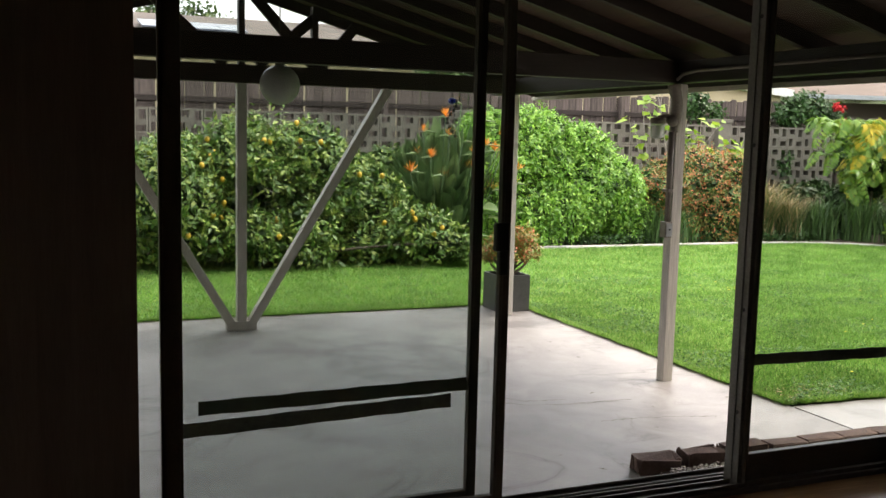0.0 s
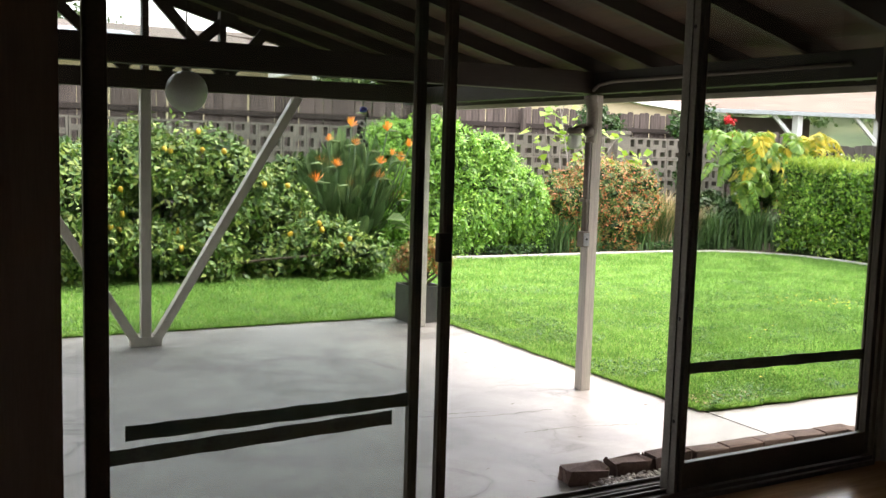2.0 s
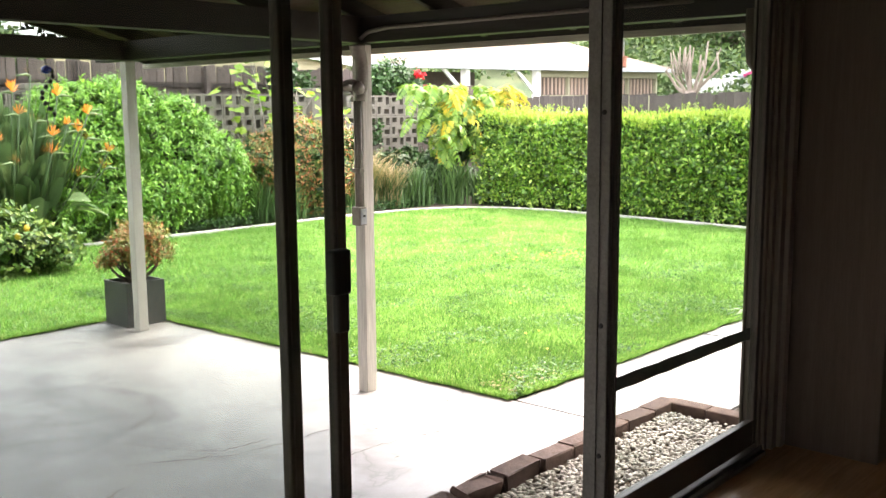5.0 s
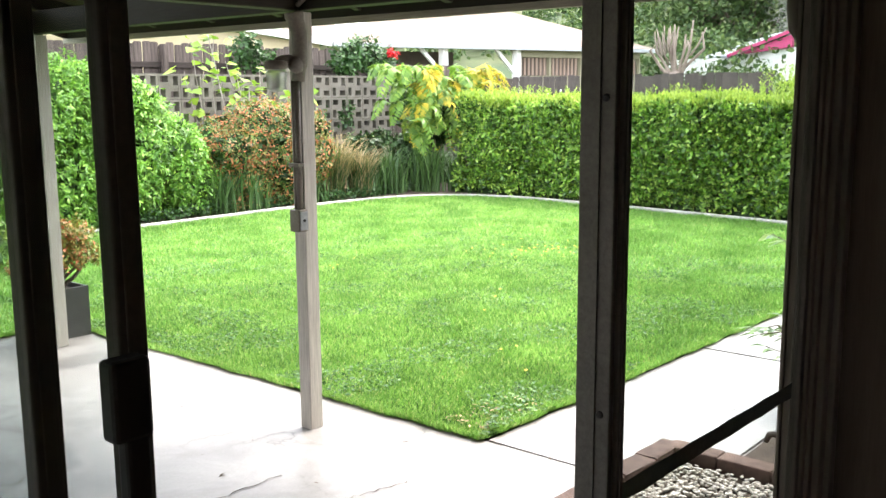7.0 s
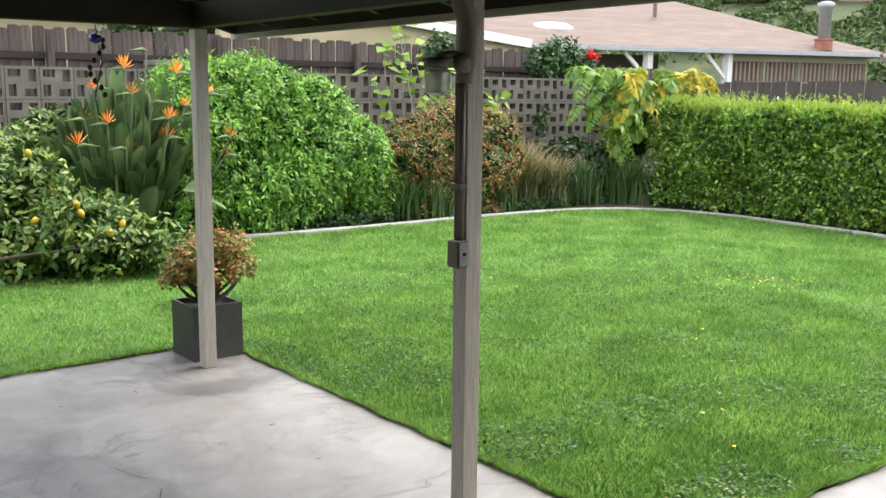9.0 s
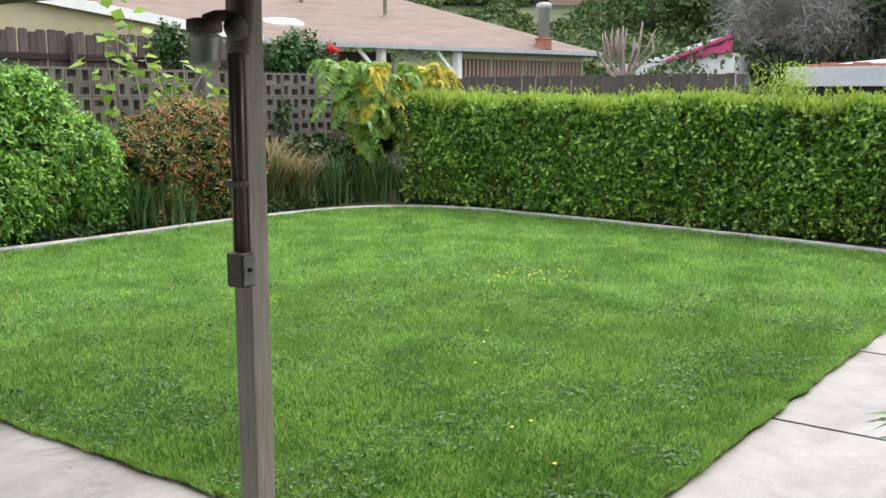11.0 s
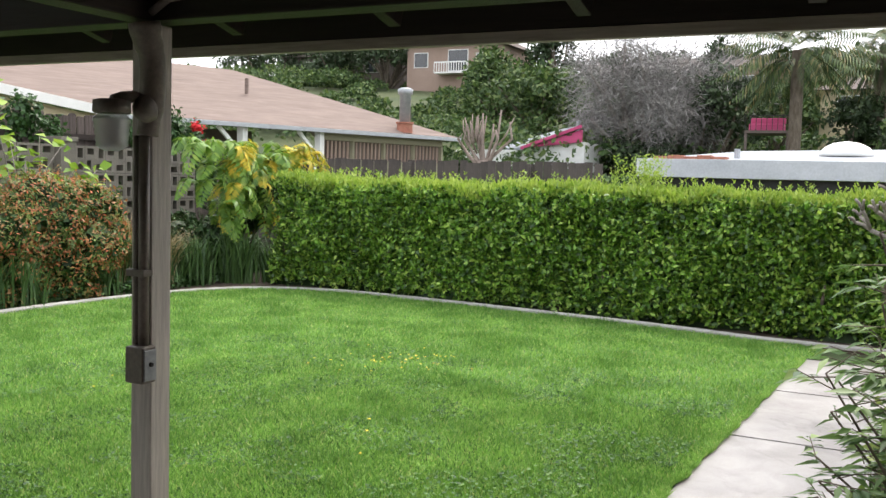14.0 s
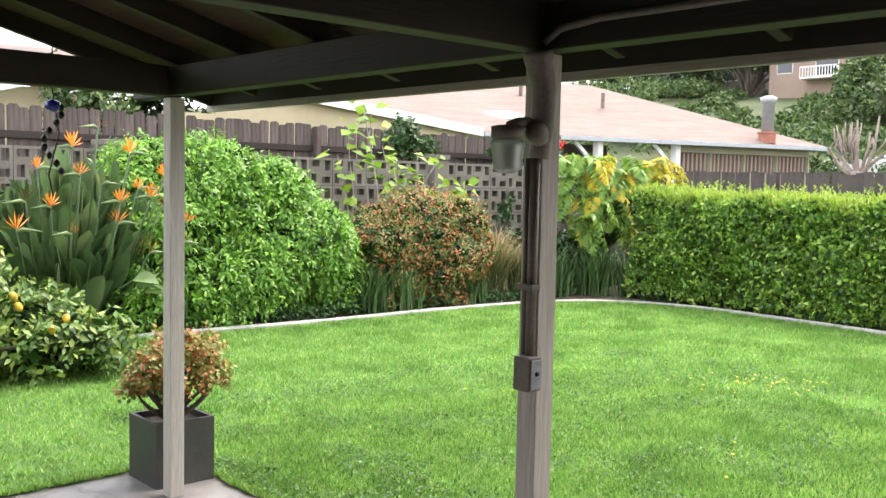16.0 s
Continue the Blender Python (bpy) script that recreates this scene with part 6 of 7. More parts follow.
nh = thing("neighbour_house", "tan-shingled neighbouring house with white gutter", "house", (0, 0, 0))
E0, L0, A0, R0, K0 = (31.6, 17.2, 3.25), (18.3, 21.6, 3.25), (27.3, 24.9, 5.6), (12.0, 30.5, 5.6), (9.5, 21.6, 4.05)
roof_plate("roof", [E0, A0, R0, L0], M["shingle"], nh)
roof_plate("roof", [L0, R0, (4.0, 30.5, 5.4), K0], M["shingle"], nh)
roof_plate("roof", [E0, (36.0, 26.5, 3.25), A0], M["shingle"], nh)
part("fascia", bar((18.3, 21.55, 3.22), (9.5, 21.5, 4.02), 0.06, 0.26, 0.005), M["white"], nh, "white fascia board")
part("gutter", bar((31.65, 17.12, 3.16), (18.3, 21.5, 3.16), 0.12, 0.14, 0.01), M["galv"], nh, "pale metal gutter")
wall_between("gable_wall", (18.0, 21.9), (8.0, 21.8), 0, 3.2, M["creamwall"], nh)
held("gable_wall", mesh_of("gable_wall", [(18.0, 21.8, 3.1), (9.3, 21.7, 3.1), (9.3, 21.7, 3.98), (18.0, 22.0, 3.1), (9.3, 21.9, 3.1), (9.3, 21.9, 3.98)], [(0, 1, 2), (5, 4, 3), (0, 3, 4, 1), (1, 4, 5, 2), (2, 5, 3, 0)], M["creamwall"]), nh)
ux, uy = -0.949, 0.314
wx0, wy0 = 31.2, 17.75
wall_between("wall", (wx0, wy0), (wx0 + ux * 6.0, wy0 + uy * 6.0), 0, 2.2, M["olivewall"], nh)
wall_between("wall", (wx0, wy0), (wx0 + ux * 6.0, wy0 + uy * 6.0), 2.86, 3.1, M["olivewall"], nh)
wall_between("wall", (wx0 + ux * 6.4, wy0 + uy * 6.4 + 2.5), (18.2, 24.4), 0, 3.1, M["greyroof"], nh)
for q in range(5):
    s0 = q * 1.48
    part("mullion", box((wx0 + ux * s0 - 0.06, wy0 + uy * s0 - 0.08, 2.2), (wx0 + ux * s0 + 0.06, wy0 + uy * s0 + 0.08, 2.86), 0.005), M["olivewall"], nh)
    if q < 4:
        win = wall_between("window", (wx0 + ux * (s0 + 0.06), wy0 + uy * (s0 + 0.06) + 0.06), (wx0 + ux * (s0 + 1.42), wy0 + uy * (s0 + 1.42) + 0.06), 2.2, 2.86, M["greyroof"], nh, 0.06)
        for b3 in range(7):
            s1 = s0 + 0.2 + b3 * 0.18
            part("blind_slat", box((wx0 + ux * s1 - 0.05, wy0 + uy * s1 - 0.02, 2.22), (wx0 + ux * s1 + 0.05, wy0 + uy * s1 + 0.02, 2.84)), M["peach"], win)
for s0 in (6.1, 9.2):
    cx, cy = wx0 + ux * s0, wy0 + uy * s0 - 0.2
    part("porch_post", box((cx - 0.12, cy - 0.12, 0), (cx + 0.12, cy + 0.12, 3.1), 0.005), M["white"], nh)
    part("porch_brace", bar((cx, cy, 2.2), (cx + ux * 0.9, cy + uy * 0.9, 3.1), 0.1, 0.12, 0.004), M["white"], nh)
bm = bmesh.new()
lathe(bm, [(0.30, 3.3), (0.30, 3.62), (0.34, 3.64), (0.34, 3.70)], 16, (29.3, 18.3, 0))
part("chimney_base", bm, M["tile"], nh)
bm = bmesh.new()
lathe(bm, [(0.21, 3.7), (0.21, 4.72), (0.27, 4.74), (0.29, 4.92), (0.15, 4.98)], 18, (29.3, 18.3, 0))
part("chimney_pipe", bm, M["galv"], nh, "galvanised chimney pipe with cap", True)
bm = bmesh.new()
lathe(bm, [(0.9, 0.0), (0.85, 0.15), (0.6, 0.28), (0.2, 0.33)], 16, (20.6, 23.2, 3.75))
part("skylight", bm, M["white"], nh, "white domed skylight", True)
for vx, vy, vz in ((25.2, 22.5, 4.55), (23.0, 24.5, 4.95)):
    part("roof_vent", tube(bmesh.new(), [(vx, vy, vz - 0.1), (vx, vy, vz + 0.45)], 0.07, 8), M["shingle"], nh)

ph = thing("pink_gable_house", "white-roofed house with pink gable", "house", (0, 0, 0))
roof_plate("roof", [(45, 20.05, 3.42), (45, 16.8, 4.56), (51, 20.0, 4.75), (51, 24.6, 3.5)], M["whiteroof"], ph)
held("gable", mesh_of("gable", [(45.05, 19.6, 3.42), (45.05, 16.8, 4.35), (45.05, 16.8, 3.72), (45.3, 19.6, 3.42), (45.3, 16.8, 4.35), (45.3, 16.8, 3.72)], [(0, 1, 2), (5, 4, 3), (0, 3, 4, 1), (1, 4, 5, 2), (2, 5, 3, 0)], M["pinkpaint"]), ph, "pink gable panel")
part("fascia", bar((44.95, 20.1, 3.36), (44.95, 16.75, 4.52), 0.1, 0.16, 0.005), M["pinkpaint"], ph)
part("wall", box((45.31, 16.7, -0.05), (51, 20.0, 3.72)), M["white"], ph)
part("wall", box((45.9, 20.0, -0.05), (51, 24.4, 3.3)), M["white"], ph)
part("vent", tube(bmesh.new(), [(48, 18.0, 4.3), (48, 18.0, 5.05)], 0.12, 8), M["galv"], ph)

wr = thing("white_flat_roof_building", "low outbuilding with white flat roof and dark wall", "building", (0, 0, 0))
roof_plate("roof", [(20, 6.7, 2.2), (20, -6, 2.2), (29, -6, 3.0), (29, 5.8, 2.75)], M["whiteroof"], wr, 0.08)
part("fascia", box((19.96, -6, 1.8), (20.04, 6.7, 2.22), 0.01), M["roof_trim"], wr, "white roof edge")
# black stands for the shade that the roof edge throws on this wall
part("wall", box((20.3, -6, -0.05), (28.8, 6.4, 1.79)), M["black"], wr, "wall coloured black for the shade under the roof")
bm = bmesh.new()
lathe(bm, [(0.62, 0.0), (0.6, 0.1), (0.5, 0.22), (0.3, 0.32), (0.05, 0.36)], 20, (22.5, 2.35, 2.4))
part("skylight", bm, M["white"], wr, "white domed skylight", True)
for q in range(5):
    part("roof_tile", box((20.2 + 0.02 * q, 4.7 + q * 0.34, 2.225), (20.6, 5.02 + q * 0.34, 2.29 + 0.03 * (q % 2)), 0.01), M["tile"], wr, "terracotta tile")
part("roof_vent", tube(bmesh.new(), [(21.0, 4.6, 2.2), (21.0, 4.6, 2.5)], 0.07, 8), M["galv"], wr)


def hill_house(name, label, x, y, z, w, d, h, wall, roof, wins, rz=0, balcony=None):
    """A house on the hill: x faces the garden, w along y. wins: (along, up, wide, high)."""
    th = thing(name, label, "house", (x, y, z))
    th.rotation_euler = (0, 0, radians(rz))
    part("wall", box((0, -w / 2, -3.0), (d, w / 2, h)), wall, th)
    o = 0.5
    v = [(-o, -w / 2 - o, h), (-o, w / 2 + o, h), (d + o, w / 2 + o, h), (d + o, -w / 2 - o, h), (d / 2, -w / 2 + d * 0.25, h + d * 0.2), (d / 2, w / 2 - d * 0.25, h + d * 0.2)]
    held("roof", mesh_of("roof", v, [(0, 1, 5, 4), (1, 2, 5), (2, 3, 4, 5), (3, 0, 4), (3, 2, 1, 0)], roof), th)
    for a, u, ww, hh in wins:
        wo = part("window", box((-0.06, a - ww / 2 - 0.08, u - 0.08), (-0.002, a + ww / 2 + 0.08, u + hh + 0.08)), M["white"], th)
        part("pane", box((-0.09, a - ww / 2, u), (-0.062, a + ww / 2, u + hh)), M["darkpane"], wo)
    if balcony:
        a, u, ww = balcony
        bo = part("balcony", box((-1.3, a - ww / 2, u), (-0.003, a + ww / 2, u + 0.15)), M["white"], th, "white railed balcony")
        bm = bmesh.new()
        for q in range(14):
            yy = a - ww / 2 + ww * q / 13
            add_box(bm, (-1.3, yy - 0.03, u + 0.15), (-1.24, yy + 0.03, u + 1.0))
        add_box(bm, (-1.32, a - ww / 2, u + 1.0), (-1.22, a + ww / 2, u + 1.1))
        part("railing", bm, M["white"], bo)
    return th


hill_house("hillside_house", "peach two-storey hillside house with white balcony", 80, 42.3, 10.6, 9.5, 9, 3.9, M["peach"], M["greyroof"], [(3.2, 1.8, 1.4, 1.3), (-0.8, 1.4, 2.0, 1.9), (-3.3, 1.9, 1.0, 1.0)], 0, (-0.6, 1.0, 3.4))
hill_house("hillside_house", "white hillside house with grey roof behind the bare tree", 85, 22.0, 10.3, 8, 8, 1.7, M["white"], M["greyroof"], [(0.8, 0.4, 1.3, 0.8), (-1.2, 0.4, 1.3, 0.8)])
hill_house("hillside_house", "brown hillside house with low roof", 80, 14.2, 9.0, 5.5, 7, 2.6, M["peach"], M["greyroof"], [(0.8, 0.6, 1.6, 1.2), (-1.3, 0.6, 1.0, 1.2)])
hill_house("hillside_house", "pale grey hillside house with wide windows", 60, -2.4, 6.4, 6, 7, 1.9, M["white"], M["greyroof"], [(1.1, 0.7, 2.2, 0.9), (-1.4, 0.7, 1.6, 0.9)])
hill_house("hillside_house", "cream hillside house among shrubs", 60, 4.4, 5.6, 5, 6, 2.0, M["creamwall"], M["greyroof"], [(0.9, 0.8, 1.2, 0.8)])
hill_house("hillside_house", "reddish hillside house under dark trees", 88, 60.0, 12.2, 16, 8, 2.8, M["greyroof"], M["greyroof"], [(4, 0.9, 1.6, 1.3), (0, 0.9, 1.6, 1.3), (-4, 0.9, 1.6, 1.3)])

lh = thing("solar_roof_house", "neighbouring house with solar panels on its brown roof", "house", (0, 0, 0))
roof_plate("roof", [(-9, 23.5, 4.05), (8.0, 23.5, 4.05), (8.0, 30, 5.35), (-9, 30, 5.35)], M["greyroof"], lh)
roof_plate("roof", [(-9, 30, 5.35), (8.0, 30, 5.35), (8.0, 36, 4.05), (-9, 36, 4.05)], M["greyroof"], lh)
part("fascia", box((-9, 23.4, 3.82), (8.0, 23.49, 4.1), 0.01), M["white"], lh, "white fascia board")
part("wall", box((-8.6, 24.2, -0.05), (7.6, 35.4, 3.88)), M["creamwall"], lh)
for q in range(4):
    x0 = -1.5 + q * 0.72
    m2 = Matrix.Translation((x0, 24.6, 4.36)) @ Matrix.Rotation(math.atan(0.2), 4, 'X')
    pan = part("solar_panel", box((0, 0, 0), (0.7, 1.7, 0.05), 0.004, m2), M["solar"], lh, "dark solar panel")
part("chimney", box((-3.2, 24.3, 4.0), (-1.95, 25.0, 5.0), 0.01), M["peach"], lh, "pinkish masonry chimney")
for q in range(3):
    part("patio_rafter", box((4.6 + q * 1.3, 21.2, 3.45 + 0.02 * q), (4.75 + q * 1.3, 23.39, 3.6 + 0.02 * q), 0.004), M["white"], lh)

# ---- trees beyond the garden ----
def far_tree(name, label, x, y, z0, r, h, n, leaf, material, trunk=True):
    z0 = float(ground_z(np.array(x), np.array(y))) if z0 is None else z0
    th = thing(name, label, "tree", (x, y, z0))
    ls = []
    for q in range(16):
        a, rr = random.uniform(0, 6.28), random.uniform(0.1, 0.8) * r
        ls.append((math.cos(a) * rr, math.sin(a) * rr, h * random.uniform(0.42, 0.92) - 0.25 * rr, r * random.uniform(0.25, 0.5), r * random.uniform(0.25, 0.5), h * random.uniform(0.1, 0.2)))
    bm = branches(bmesh.new(), (0, 0, -0.3), [l[:3] for l in ls], max(0.06, h * 0.03), 0.12, 5)
    part("trunk", bm, M["bark"], th, "", True)
    foliage("crown", ls, n, leaf, material, th, 0.55, 0.7, 0.3, 1.0, -0.8)
    return th


random.seed(3)
for x, y, z0, r, h, n, leaf, mt, lb in (
        (58, 24.5, None, 4.4, 5.0, 3600, 0.42, "scrub_leaf", "rounded green tree on the hillside"),
        (62, 29.0, None, 3.2, 5.0, 3200, 0.42, "scrub_leaf", "yellow-green tree on the hillside"),
        (70, 33.6, None, 2.6, 5.5, 2400, 0.45, "scrub_leaf", "green tree below the hillside house"),
        (50, 11.5, None, 3.2, 6.0, 3200, 0.36, "far_dark", "dark green tree behind the white roof"),
        (48, 14.4, 0, 2.4, 4.4, 2800, 0.34, "far_dark", "dark evergreen tree beside the pink gable"),
        (60, 9.5, None, 3.4, 4.6, 2600, 0.4, "scrub_leaf", "green tree on the hillside"),
        (84, 33.5, None, 2.6, 7.0, 2000, 0.45, "far_dark", "tall dark tree beside the hillside house"),
        (82, 17.5, None, 2.0, 6.2, 1600, 0.45, "far_dark", "dark cypress-like tree on the skyline"),
        (82, 50.5, None, 4.5, 7.5, 3000, 0.45, "far_dark", "dark pine over the hillside houses"),
        (84, 57.0, None, 4.5, 6.5, 2600, 0.45, "far_dark", "dark pine over the hillside houses"),
        (52, 4.0, None, 2.2, 5.2, 2200, 0.34, "far_dark", "dark tree behind the cactus"),
        (48, 1.0, None, 2.4, 4.6, 2200, 0.34, "scrub_leaf", "green shrub behind the house"),
        (38, 20.7, 0, 1.0, 3.1, 1800, 0.26, "scrub_leaf", "green tree beside the tan-roofed house"),
        (92, -4.0, None, 4.2, 4.4, 1500, 0.5, "far_dark", "dark skyline tree on the hill"),
        (94, 1.5, None, 3.8, 5.2, 1500, 0.5, "scrub_leaf", "green skyline tree on the hill"),
        (91, 6.5, None, 3.8, 4.6, 1500, 0.5, "far_dark", "dark skyline tree on the hill"),
        (95, 12.0, None, 4.2, 5.0, 1500, 0.5, "scrub_leaf", "green skyline tree on the hill"),
        (96, 19.0, None, 3.0, 4.4, 1200, 0.5, "far_dark", "dark skyline tree on the hill"),
        (97, 27.0, None, 4.0, 4.6, 1500, 0.5, "scrub_leaf", "green skyline tree on the hill"),
        (96, 33.0, None, 4.0, 5.6, 1500, 0.5, "far_dark", "dark skyline tree on the hill"),
        (66, 2.0, None, 3.6, 4.2, 2200, 0.4, "scrub_leaf", "green tree on the hillside"),
        (70, 13.0, None, 3.4, 4.0, 2200, 0.4, "far_dark", "dark green tree on the hillside"),
        (88, 66.0, None, 4.6, 7.2, 2600, 0.45, "far_dark", "dark pine over the hillside houses"),
        (90, 73.5, None, 4.6, 7.4, 2600, 0.45, "far_dark", "dark pine over the hillside houses"),
        (9.6, 25.5, 0, 1.6, 4.4, 2200, 0.2, "far_dark", "dark green tree behind the fence"),
        (1.5, 42, 0, 2.6, 8.6, 2000, 0.3, "scrub_leaf", "green tree behind the solar-roofed house"),
        (3.2, 14.2, 0, 0.7, 3.4, 5000, 0.13, "scrub_leaf", "small green tree behind the fence")):
    far_tree("tree", lb, x, y, z0, r, h, n, leaf, M[mt])
for q in range(19):
    sy = -6 + q * 4.4 + random.uniform(-1, 1)
    if not (34.5 < sy < 39.5 or 13.5 < sy < 18):
        far_tree("tree", "leafy tree on the hilltop skyline", 100 + random.uniform(-3, 4), sy, None, 3.6, random.uniform(4.6, 6.2), 2200, 0.5, M["far_dark" if q % 3 else "scrub_leaf"])

# scrub that covers the hillside
ls = []
for q in range(520):
    x, y = random.uniform(44, 97), random.uniform(-18, 78)
    z0 = float(ground_z(np.array(x), np.array(y)))
    r = random.uniform(0.9, 2.4) * (0.45 if x > 60 and 36 < y < 52 else 1.0)
    ls.append((x, y, z0 + r * 0.25, r * 1.3, r * 1.3, r * 0.75))
d = unit(np.random.default_rng(4).normal(size=(120000, 3)))
d[:, 2] = np.abs(d[:, 2])
e = np.array(ls)[rng.integers(0, len(ls), 120000)]
c = e[:, :3] + d * e[:, 3:] * (1 - 0.35 * rng.random((120000, 1)) ** 2)
L = rng.uniform(0.22, 0.5, 120000)
v, t = leaf_arrays(c, rng.normal(size=(120000, 3)), d + 0.6 * rng.normal(size=(120000, 3)), L, L * 0.6)
tagged(held("hillside_scrub", big_mesh("hillside_scrub", v, t, M["scrub_leaf"])), "green scrub and bushes covering the hillside", "scrub", kind="stuff")

# low bushes between the garden fence and the houses
ls = [(31 + 1.1 * q, 15.2 - 0.9 * (q % 4), 0.9, 1.1, 1.0, 1.1) for q in range(10)] + [(42.5, 17.0 + 1.2 * q, 1.6, 0.9, 0.9, 1.1) for q in range(5)]
d = unit(rng.normal(size=(9000, 3)))
e = np.array(ls)[rng.integers(0, len(ls), 9000)]
c = e[:, :3] + d * e[:, 3:] * (1 - 0.4 * rng.random((9000, 1)) ** 2)
c[:, 2] = np.maximum(c[:, 2], 0.05)
L = rng.uniform(0.15, 0.32, 9000)
v, t = leaf_arrays(c, rng.normal(size=(9000, 3)), d + 0.5 * rng.normal(size=(9000, 3)), L, L * 0.6)
tagged(held("bushes", big_mesh("bushes", v, t, M["scrub_leaf"])), "green bushes between the neighbouring houses", "bushes", kind="stuff")


# bare grey tree with a haze of twigs
bt = thing("bare_tree", "large leafless grey tree with drooping twigs", "tree", (50, 14.3, 1.9))
bm = bmesh.new()
limbs = []
for q in range(30):
    a = random.uniform(0, 6.28)
    r = random.uniform(1.2, 4.7)
    tip = Vector((math.cos(a) * r * 0.8, math.sin(a) * r, random.uniform(3.8, 8.6) - 0.4 * r))
    limbs.append(tip)
branches(bm, (0, 0, -1), limbs, 0.26, 0.14, 6)
part("trunk", bm, M["greybark"], bt, "", True)
k = 19000
tip = np.array([tuple(l) for l in limbs])[rng.integers(0, len(limbs), k)]
f = rng.uniform(0.6, 1.08, k)[:, None]
c = tip * f + rng.normal(size=(k, 3)) * np.array([0.55, 0.55, 0.5])
w = rng.normal(size=(k, 3)) * 0.6 + unit(tip) * 0.5 + np.array([0, 0, -0.45])
L = rng.uniform(0.5, 1.5, k)
v, t = leaf_arrays(c, w, rng.normal(size=(k, 3)), L, np.full(k, 0.035), 0.0, 0.1)
tagged(held("fine_twig", big_mesh("fine_twig", v, t, M["twig"]), bt, "haze of thin grey twigs"), kind="stuff")

# pollarded tree
pt = thing("pollarded_tree", "pollarded tree with pale cut limbs", "tree", (24, 12.5, 0))
bm = bmesh.new()
tube(bm, [(0, 0, -0.1), (0, 0, 1.3), (0, 0.05, 2.2)], [0.2, 0.18, 0.17], 8)
for ty, tx, tz in ((0.62, 0.0, 3.3), (0.35, 0.2, 3.5), (0.05, -0.1, 3.6), (-0.22, 0.1, 3.3), (-0.5, 0.0, 3.7), (-0.42, -0.2, 3.1), (0.8, 0.1, 3.0), (-0.75, 0.1, 3.35), (0.15, 0.1, 3.2)):
    mx, my = ty * random.uniform(0.5, 1.1), ty * random.uniform(0.8, 1.25)
    tube(bm, [(0, 0, 1.9), (tx * 0.4, mx * 0.6, 2.3), (tx * 0.8, my, 2.85), (tx, ty, tz)], [0.075, 0.055, 0.04, 0.025], 7)
for q in range(14):
    a0, b0 = random.uniform(-0.8, 0.8), random.uniform(2.7, 3.2)
    tube(bm, [(random.uniform(-0.15, 0.15), a0 * 0.75, b0 - 0.3), (0, a0, b0), (0.05, a0 * 1.15 + random.uniform(-0.15, 0.15), b0 + random.uniform(0.3, 0.6))], [0.035, 0.028, 0.014], 6)
part("trunk", bm, M["pollard"], pt, "", True)


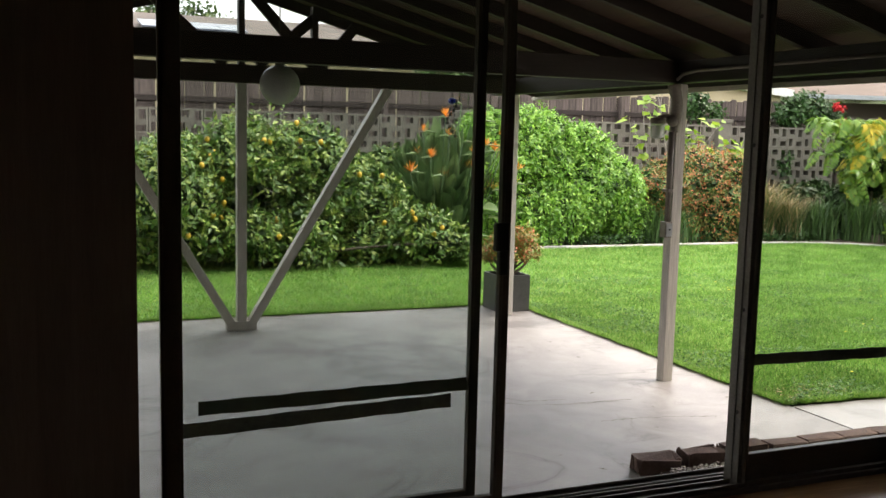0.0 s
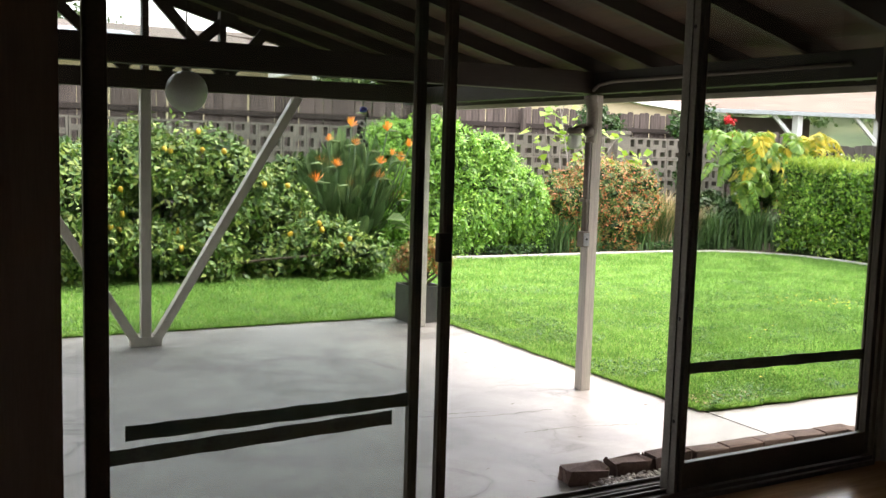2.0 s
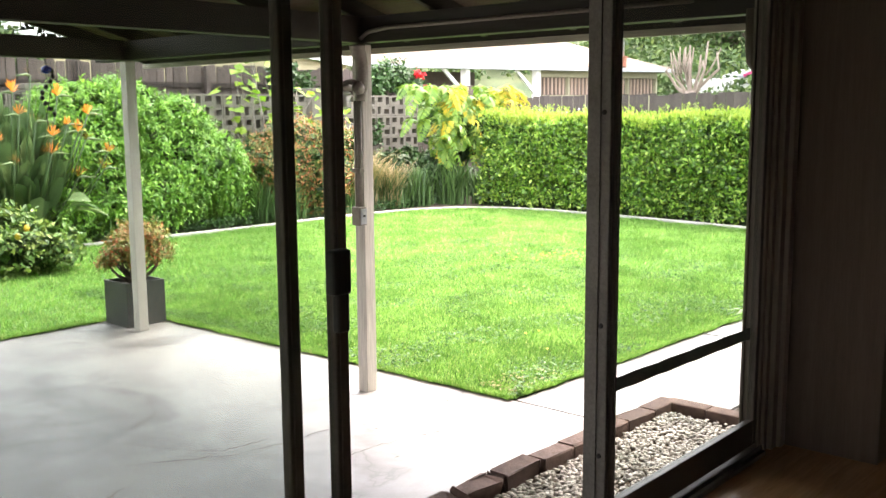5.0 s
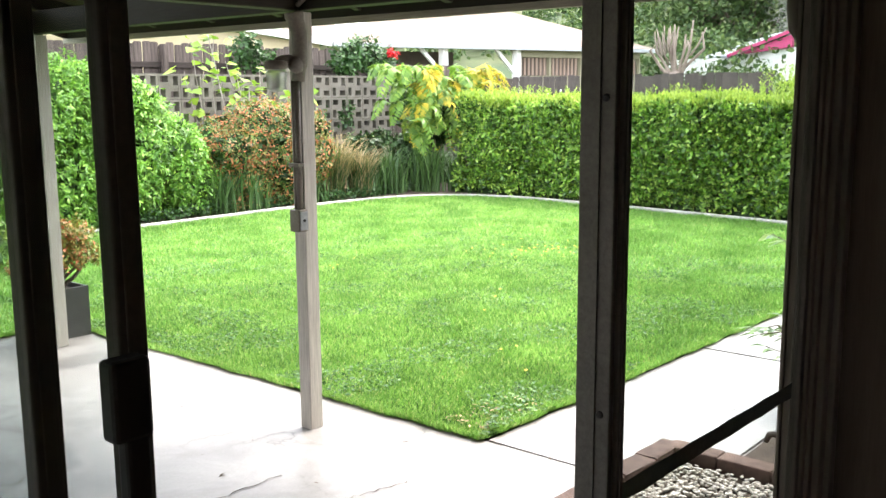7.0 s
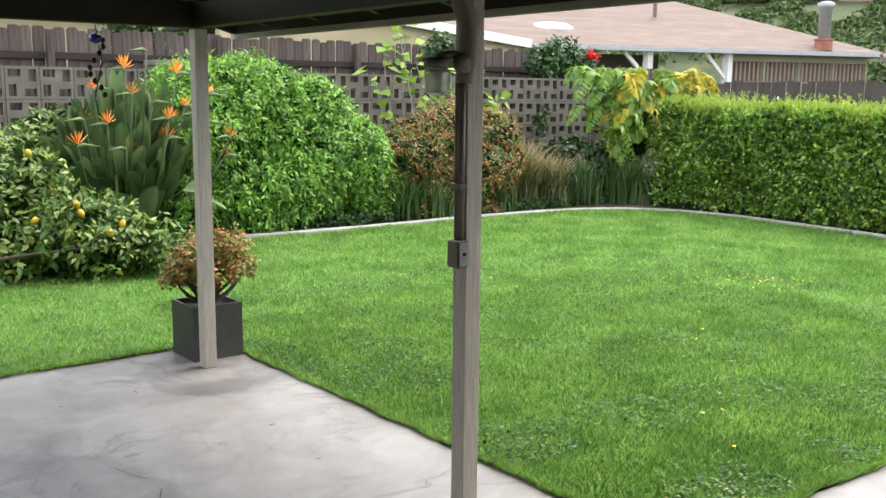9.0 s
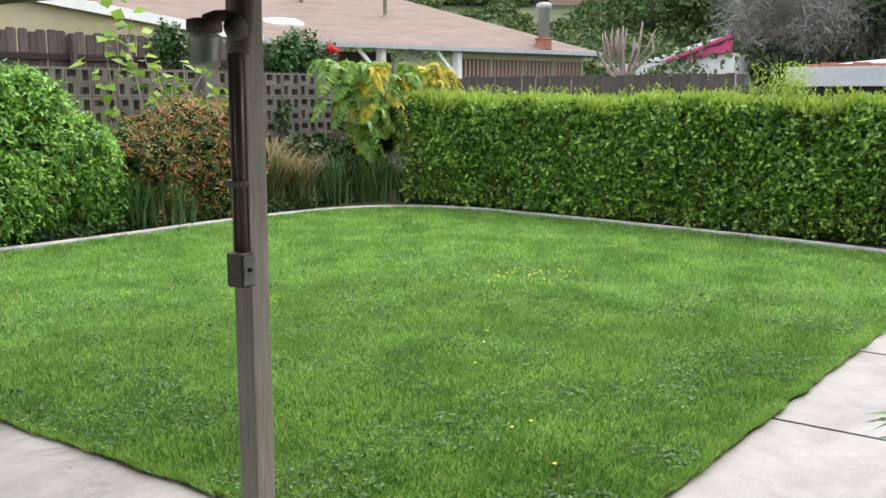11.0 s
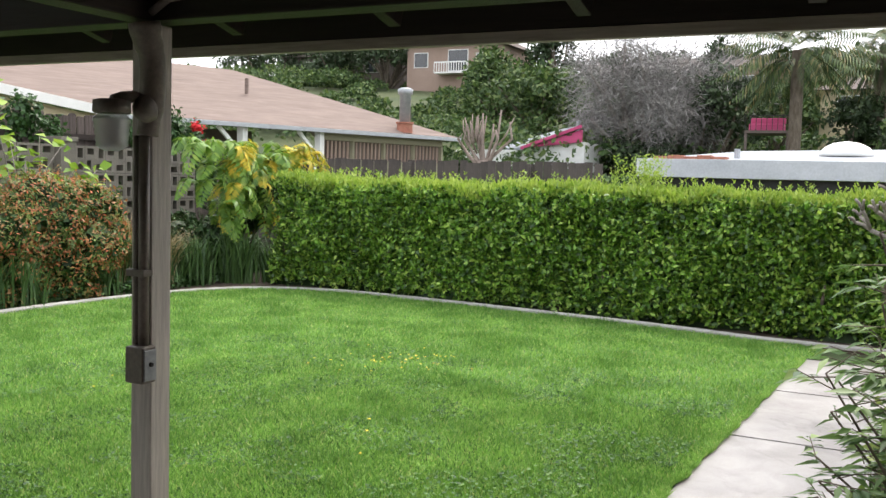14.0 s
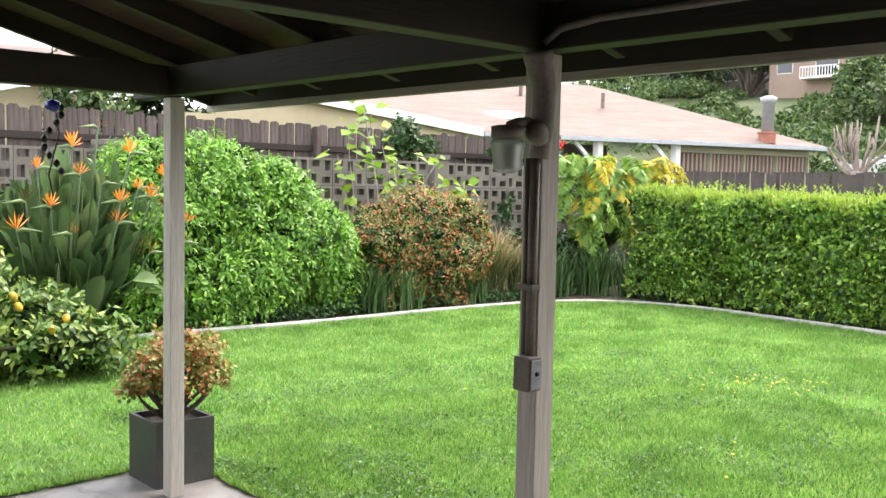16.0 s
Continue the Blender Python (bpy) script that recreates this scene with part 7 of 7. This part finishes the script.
# fan palm with a skirt of dead fronds
def palm(px, py, pz, height, reach, n):
    pm = thing("palm_tree", "tall palm with drooping fronds and dry skirt", "palm", (px, py, pz))
    part("trunk", tube(bmesh.new(), [(0, 0, -0.3), (0.1, 0, height * 0.5), (0, 0, height)], [0.35, 0.3, 0.3], 10), M["bark"], pm, "", True)
    vv, tt, off = [], [], 0
    for q in range(n):
        a = random.uniform(0, 6.28)
        el = random.uniform(-1.2, 1.1)
        ln = reach * random.uniform(0.55, 1.0)
        b0 = np.array([0, 0, height - 0.1 + 0.25 * el])
        tip = b0 + np.array([math.cos(a) * math.cos(el) * ln, math.sin(a) * math.cos(el) * ln, math.sin(el) * ln * 0.7 - 0.5])
        fr = curve_points([b0, (b0 + tip) / 2 + np.array([0, 0, 0.45]), tip], 22)
        dd = np.gradient(fr, axis=0)
        sd = unit(np.cross(dd, np.array([[0, 0, 1.0]])))
        for sgn in (-1, 1):
            LL = 0.75 * np.sin(np.linspace(0.35, 2.9, 17)) + 0.08
            v, t = leaf_arrays(fr[5:], sd[5:] * sgn + unit(dd[5:]) * 0.7 + np.array([0, 0, -0.55]), np.tile([0.0, 0.0, 1.0], (17, 1)), LL, np.full(17, 0.07), 0.1, 0.2)
            vv.append(v)
            tt.append(t + off)
            off += len(v)
    held("fronds", big_mesh("fronds", np.concatenate(vv), np.concatenate(tt), M["palmleaf"]), pm)


palm(45, 6.4, 0.2, 7.8, 4.0, 100)
palm(52, 3.2, 2.4, 6.4, 3.6, 84)

# hillside deck with pink sofa
dk = thing("hillside_deck", "raised deck with thin metal railing", "deck", (45, 7.65, 0))
part("deck_floor", box((0, -1.0, 4.2), (2.5, 1.0, 4.32)), M["greyroof"], dk)
for yy in (-0.95, 0.95):
    part("deck_post", box((0.05, yy - 0.06, -0.1), (0.17, yy + 0.06, 4.2)), M["greyroof"], dk)
bm = bmesh.new()
for q in range(9):
    add_box(bm, (0.0, -1.0 + q * 0.245, 4.32), (0.03, -0.97 + q * 0.245, 5.0))
add_box(bm, (0.0, -1.0, 5.0), (0.04, 1.0, 5.04))
part("railing", bm, M["black"], dk)
sofa = thing("pink_sofa", "bright pink outdoor sofa on the hillside deck", "sofa", (45.5, 7.75, 4.32))
part("seat", box((0, -0.8, 0.0), (0.7, 0.8, 0.35), 0.05), M["pinkpaint"], sofa)
part("backrest", box((0.55, -0.8, 0.355), (0.75, 0.8, 0.65), 0.05), M["pinkpaint"], sofa)
# posts with string lights along the grey fence
sl = thing("string_lights", "string of small white bulbs along the grey fence", "string lights", (13.35, 9.0, 0))
bm = bmesh.new()
pts = [(0, 2.2 - q * 0.3, 1.78 - 0.16 * math.sin(math.pi * (q % 5) / 5) - 0.02 * q) for q in range(20)]
tube(bm, pts, 0.006, 5)
part("cable", bm, M["black"], sl)
for q in pts:
    b2 = bmesh.new()
    lathe(b2, [(0.006, 0.02), (0.022, 0), (0.022, -0.02), (0.006, -0.045)], 8, (q[0] - 0.01, q[1], q[2] - 0.025))
    part("bulb", b2, M["white"], sl)
